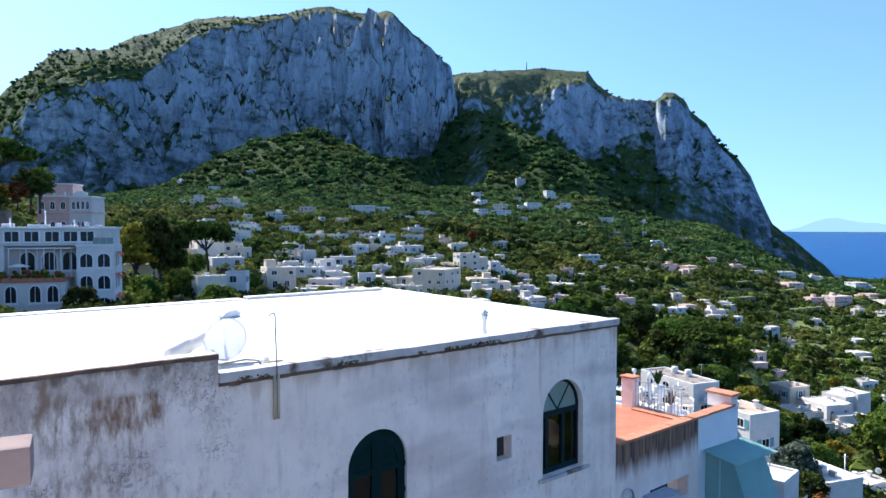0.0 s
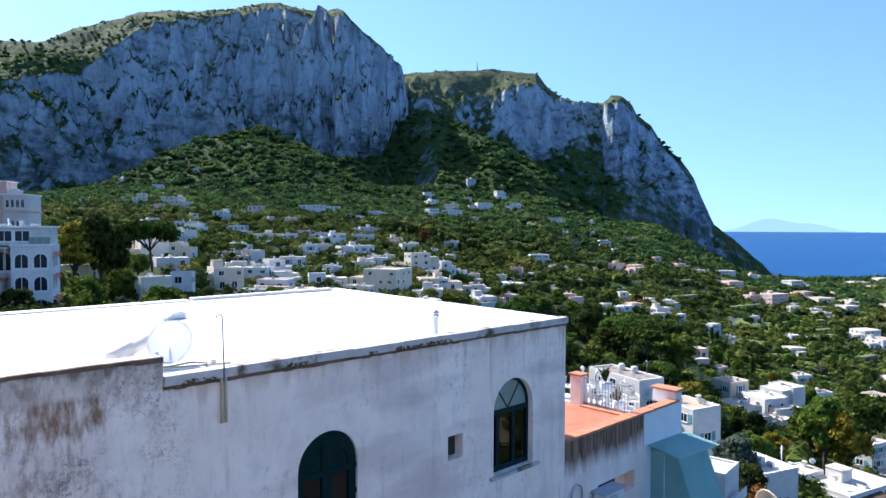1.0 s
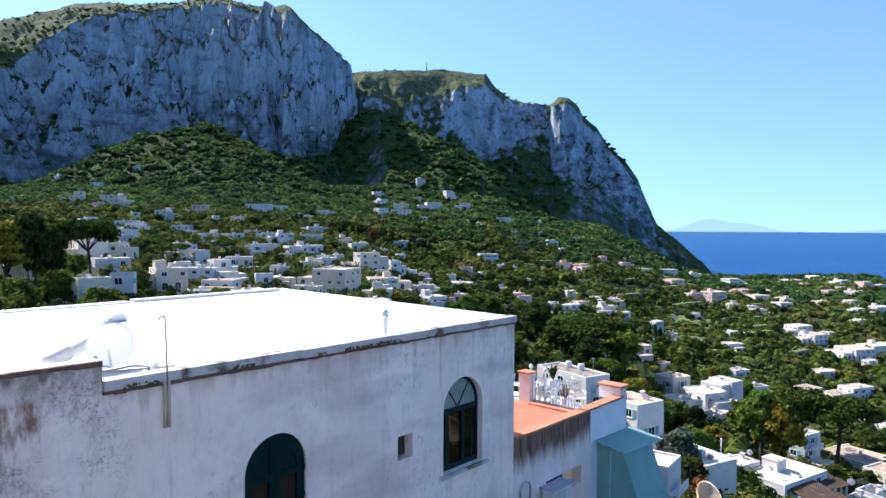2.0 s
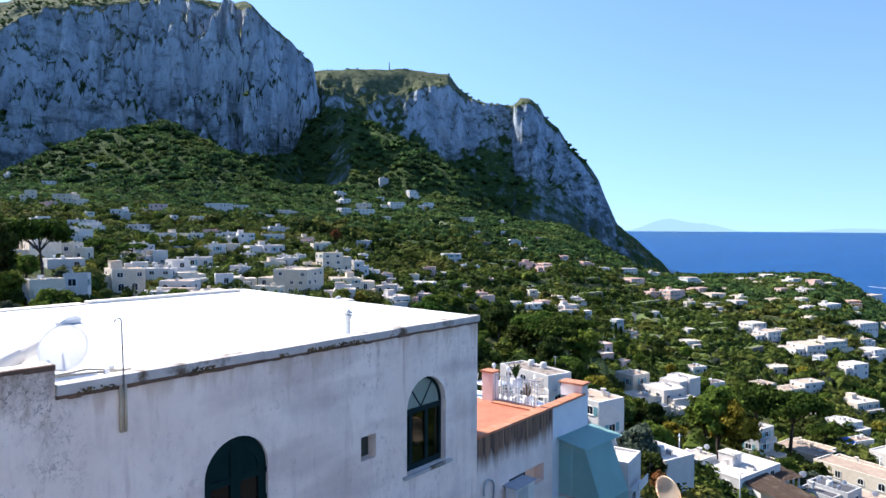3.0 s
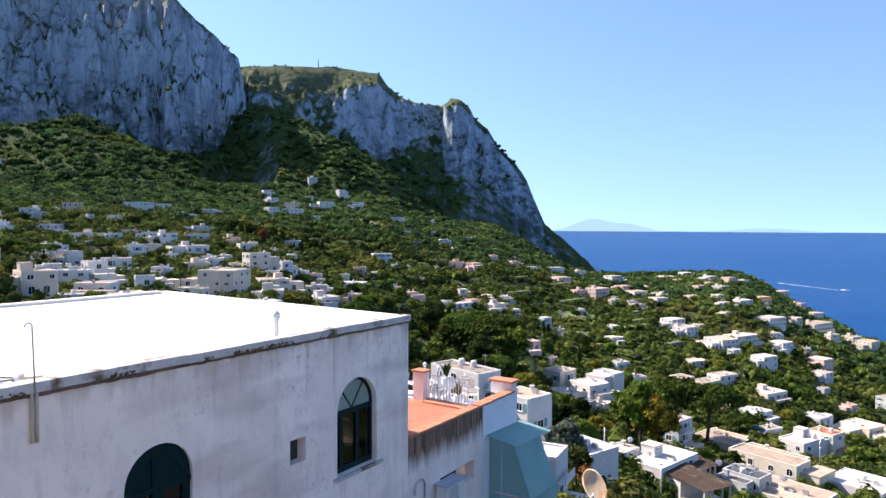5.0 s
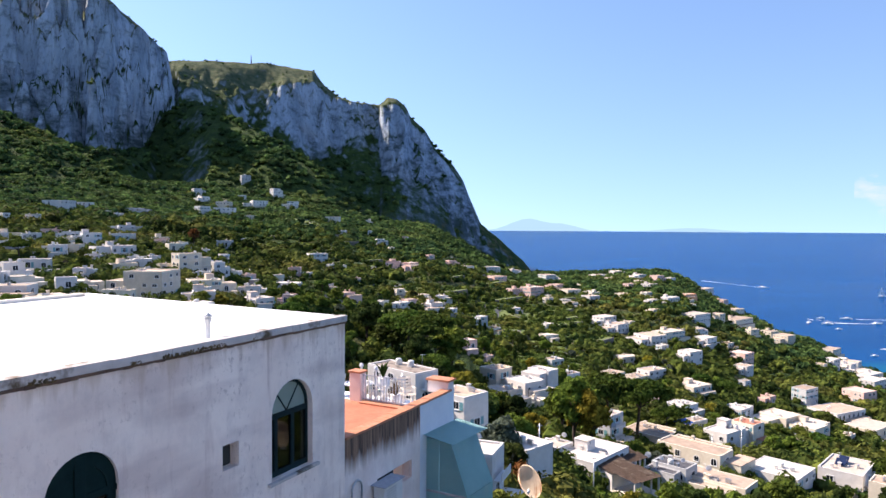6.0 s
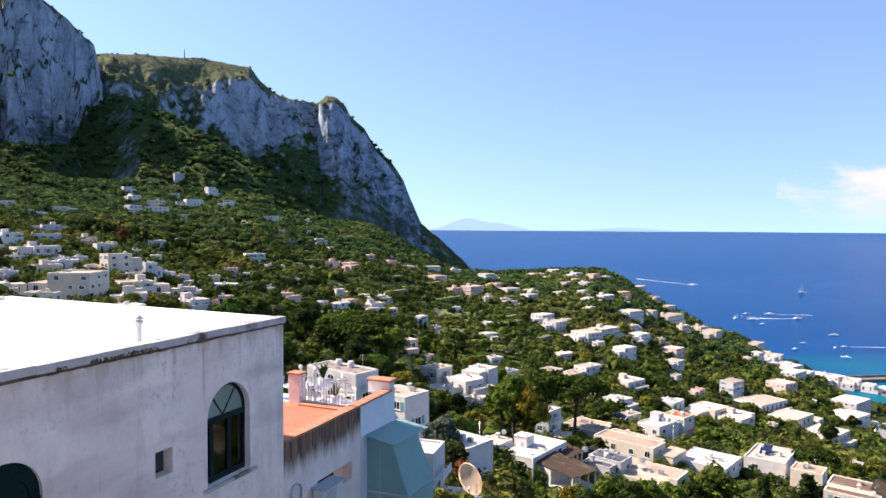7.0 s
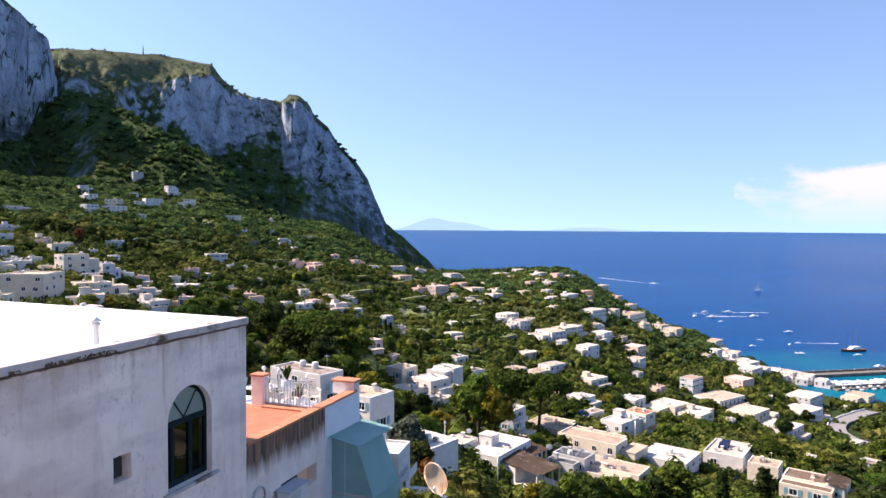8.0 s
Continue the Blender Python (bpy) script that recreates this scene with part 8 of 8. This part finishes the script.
for az, r, h, kind, leaf, spread in (
        (24.3, 150, 14, "broad", "leaf_gold", 0.85), (22.6, 150, 17, "broad", "leaf_dark", 0.70), (21.6, 155, 15, "broad", "leaf_dark", 0.6), (18.9, 160, 17, "pine", "leaf_pine", 0.75),
        (23.0, 125, 6, "broad", "leaf_mid", 0.8), (24.6, 112, 6, "shrub", "leaf_mid", 1.0), (23.6, 116, 7.5, "broad", "leaf_mid", 1.0), (18.2, 108, 8, "broad", "leaf_mid", 1.1),
        (25.8, 100, 5, "shrub", "leaf_dark", 1.0), (27.0, 92, 5, "shrub", "leaf_dark", 1.2), (28.2, 94, 6, "broad", "leaf_dark", 1.0),
        (15.2, 270, 9, "pine", "leaf_pine", 1.2), (13.2, 275, 8, "pine", "leaf_pine", 1.3), (11.8, 300, 10, "broad", "leaf_mid", 1.1), (9.2, 290, 10, "pine", "leaf_pine", 1.0), (9.8, 240, 8, "broad", "leaf_dark", 1.1),
        (-2.6, 445, 10, "broad", "leaf_rust", 1.0), (3.5, 175, 6, "shrub", "leaf_mid", 1.3), (1.5, 172, 6, "shrub", "leaf_mid", 1.4), (-3.2, 205, 7, "broad", "leaf_mid", 1.2), (-4.6, 210, 7, "broad", "leaf_gold", 0.9),
        (-34.0, 152, 16, "broad", "leaf_mid", 0.9), (-35.4, 150, 15, "broad", "leaf_gold", 0.75), (-33.0, 160, 13, "broad", "leaf_mid", 1.0), (-36.7, 186, 18, "pine", "leaf_pine", 1.05), (-39.0, 184, 18, "pine", "leaf_pine", 0.95),
        (-27.9, 100, 10, "broad", "leaf_olive", 0.9), (-18.0, 268, 10, "cypress", "leaf_dark", 1.0), (-18.6, 262, 9, "cypress", "leaf_dark", 1.0), (-26.4, 330, 9, "cypress", "leaf_dark", 1.0), (-26.0, 335, 8, "cypress", "leaf_dark", 1.0),
        (-19.8, 205, 16, "pine", "leaf_pine", 1.15), (-21.8, 200, 17, "pine", "leaf_pine", 1.2), (-23.6, 215, 14, "broad", "leaf_mid", 1.2), (-18.6, 215, 13, "broad", "leaf_dark", 1.2), (-20.8, 185, 12, "broad", "leaf_dark", 1.0), (-16.4, 225, 14, "broad", "leaf_dark", 1.1),
        (-24.6, 150, 9.5, "broad", "leaf_gold", 1.0), (-26.0, 160, 8, "broad", "leaf_mid", 1.3), (-27.6, 158, 8, "broad", "leaf_mid", 1.2), (-29.2, 152, 9, "broad", "leaf_dark", 1.0), (-30.5, 140, 7, "broad", "leaf_gold", 1.1), (-29.4, 125, 8, "broad", "leaf_mid", 1.1),
        (-41.8, 106, 6.5, "broad", "leaf_mid", 1.0), (-43.6, 104, 6.5, "broad", "leaf_dark", 1.0), (-45.2, 108, 7, "broad", "leaf_mid", 1.0), (-46.8, 112, 7, "broad", "leaf_mid", 1.1), (-48.5, 118, 6.5, "broad", "leaf_dark", 1.0), (-50.2, 124, 8, "broad", "leaf_mid", 1.2),
        (-38.6, 98, 5, "broad", "leaf_gold", 0.9), (-40.2, 96, 5, "broad", "leaf_dark", 1.0), (-53.6, 130, 9, "cypress", "leaf_dark", 1.3), (-56.6, 138, 10, "cypress", "leaf_dark", 1.4), (-52.0, 112, 6, "broad", "leaf_mid", 1.2), (-55.0, 118, 6, "broad", "leaf_mid", 1.2),
        (-58.4, 122, 8, "broad", "leaf_dark", 1.2), (-61.0, 128, 8, "broad", "leaf_mid", 1.2), (-63.5, 150, 9, "broad", "leaf_dark", 1.2), (-28.8, 94, 6.5, "broad", "leaf_dark", 1.0), (-29.0, 90, 4, "shrub", "leaf_rust", 1.0),
        (-65.0, 330, 14, "broad", "leaf_dark", 1.3), (-64.2, 310, 12, "broad", "leaf_mid", 1.3), (-66.0, 300, 13, "broad", "leaf_mid", 1.3), (-57.8, 330, 10, "broad", "leaf_dark", 1.2), (-59.4, 420, 9, "broad", "leaf_dark", 1.1)):
    tree(*at_bearing(az, r), h, kind, leaf, spread)
# on the garden bank
for az, r, h, kind, leaf, spread in ((33.2, 142, 13, "pine", "leaf_pine", 0.85), (35.5, 150, 12, "pine", "leaf_pine", 0.9), (31.2, 146, 8, "broad", "leaf_dark", 1.0), (30.6, 150, 8.5, "broad", "leaf_mid", 0.9), (33.0, 139, 4.5, "broad", "leaf_gold", 1.1), (32.0, 140, 5, "broad", "leaf_rust", 1.0), (34.0, 138, 4, "shrub", "leaf_dark", 1.2)):
    tree(*at_bearing(az, r), h, kind, leaf, spread, z=EYE[2] + 3.2)
# dark row below the white terraces on the slope
for k in range(22):
    az = 0.2 - k * 0.36
    tree(*at_bearing(az, 470 + 18 * math.sin(k * 1.9)), 8 + 3 * math.sin(k * 2.7), ("cypress", "broad", "broad")[k % 3], "leaf_dark", 1.5 if k % 3 == 0 else 1.0)


def garden_trees(count):
    """Single trees standing about the gardens."""
    rng = np.random.default_rng(61)
    az = rng.uniform(-68, 26, 1400)
    r = np.exp(rng.uniform(math.log(115), math.log(420), 1400))
    x, y = -np.sin(np.radians(az)) * r, np.cos(np.radians(az)) * r
    low = sight_clear(x, y, r)
    ok = clear_of_houses(x, y, 3.0) & off_road(x, y, 14.0) & (low > 0.7) & ((az < -8) | (rng.random(1400) < 0.3)) & ((r > 140) | (az > -30))
    made = 0
    for px, py in zip(x[ok], y[ok]):
        if made >= count:
            break
        k = rng.random()
        kind, leaf, h = (("broad", "leaf_mid", rng.uniform(5, 8.5)) if k < 0.38 else ("broad", "leaf_dark", rng.uniform(5, 9)) if k < 0.62 else ("pine", "leaf_pine", rng.uniform(6, 10)) if k < 0.74
                         else ("cypress", "leaf_dark", rng.uniform(6, 9)) if k < 0.82 else ("broad", "leaf_olive", rng.uniform(4, 6)) if k < 0.93 else ("broad", "leaf_gold", rng.uniform(5, 7)))
        tree(px, py, h, kind, leaf, rng.uniform(0.9, 1.25))
        made += 1


garden_trees(230)
# edge runs far out of view: bushes added there for the window reflection
woods("near_thicket", "dense green garden bushes and low trees on the slope", 2300, 55, 260, 50, 0.21, 31, lambda r: 1.3 + r * 0.008, edge=-120)
woods("lower_gardens", "dark green trees and bushes between the lower houses", 1100, 120, 360, 40, 0.22, 37, lambda r: 1.7 + r * 0.008, edge=-66, start=-38)
woods("valley_woods", "dense green trees and bushes filling the valley", 6800, 240, 620, 24, 0.28, 32, lambda r: 1.7 + r * 0.0055, edge=-95)
woods("hill_woods", "green woods covering the upper slopes", 23000, 560, 1800, 14, 0.38, 33, lambda r: 2.2 + r * 0.0034, "hillwoods")
hedges()
terrace_rows()
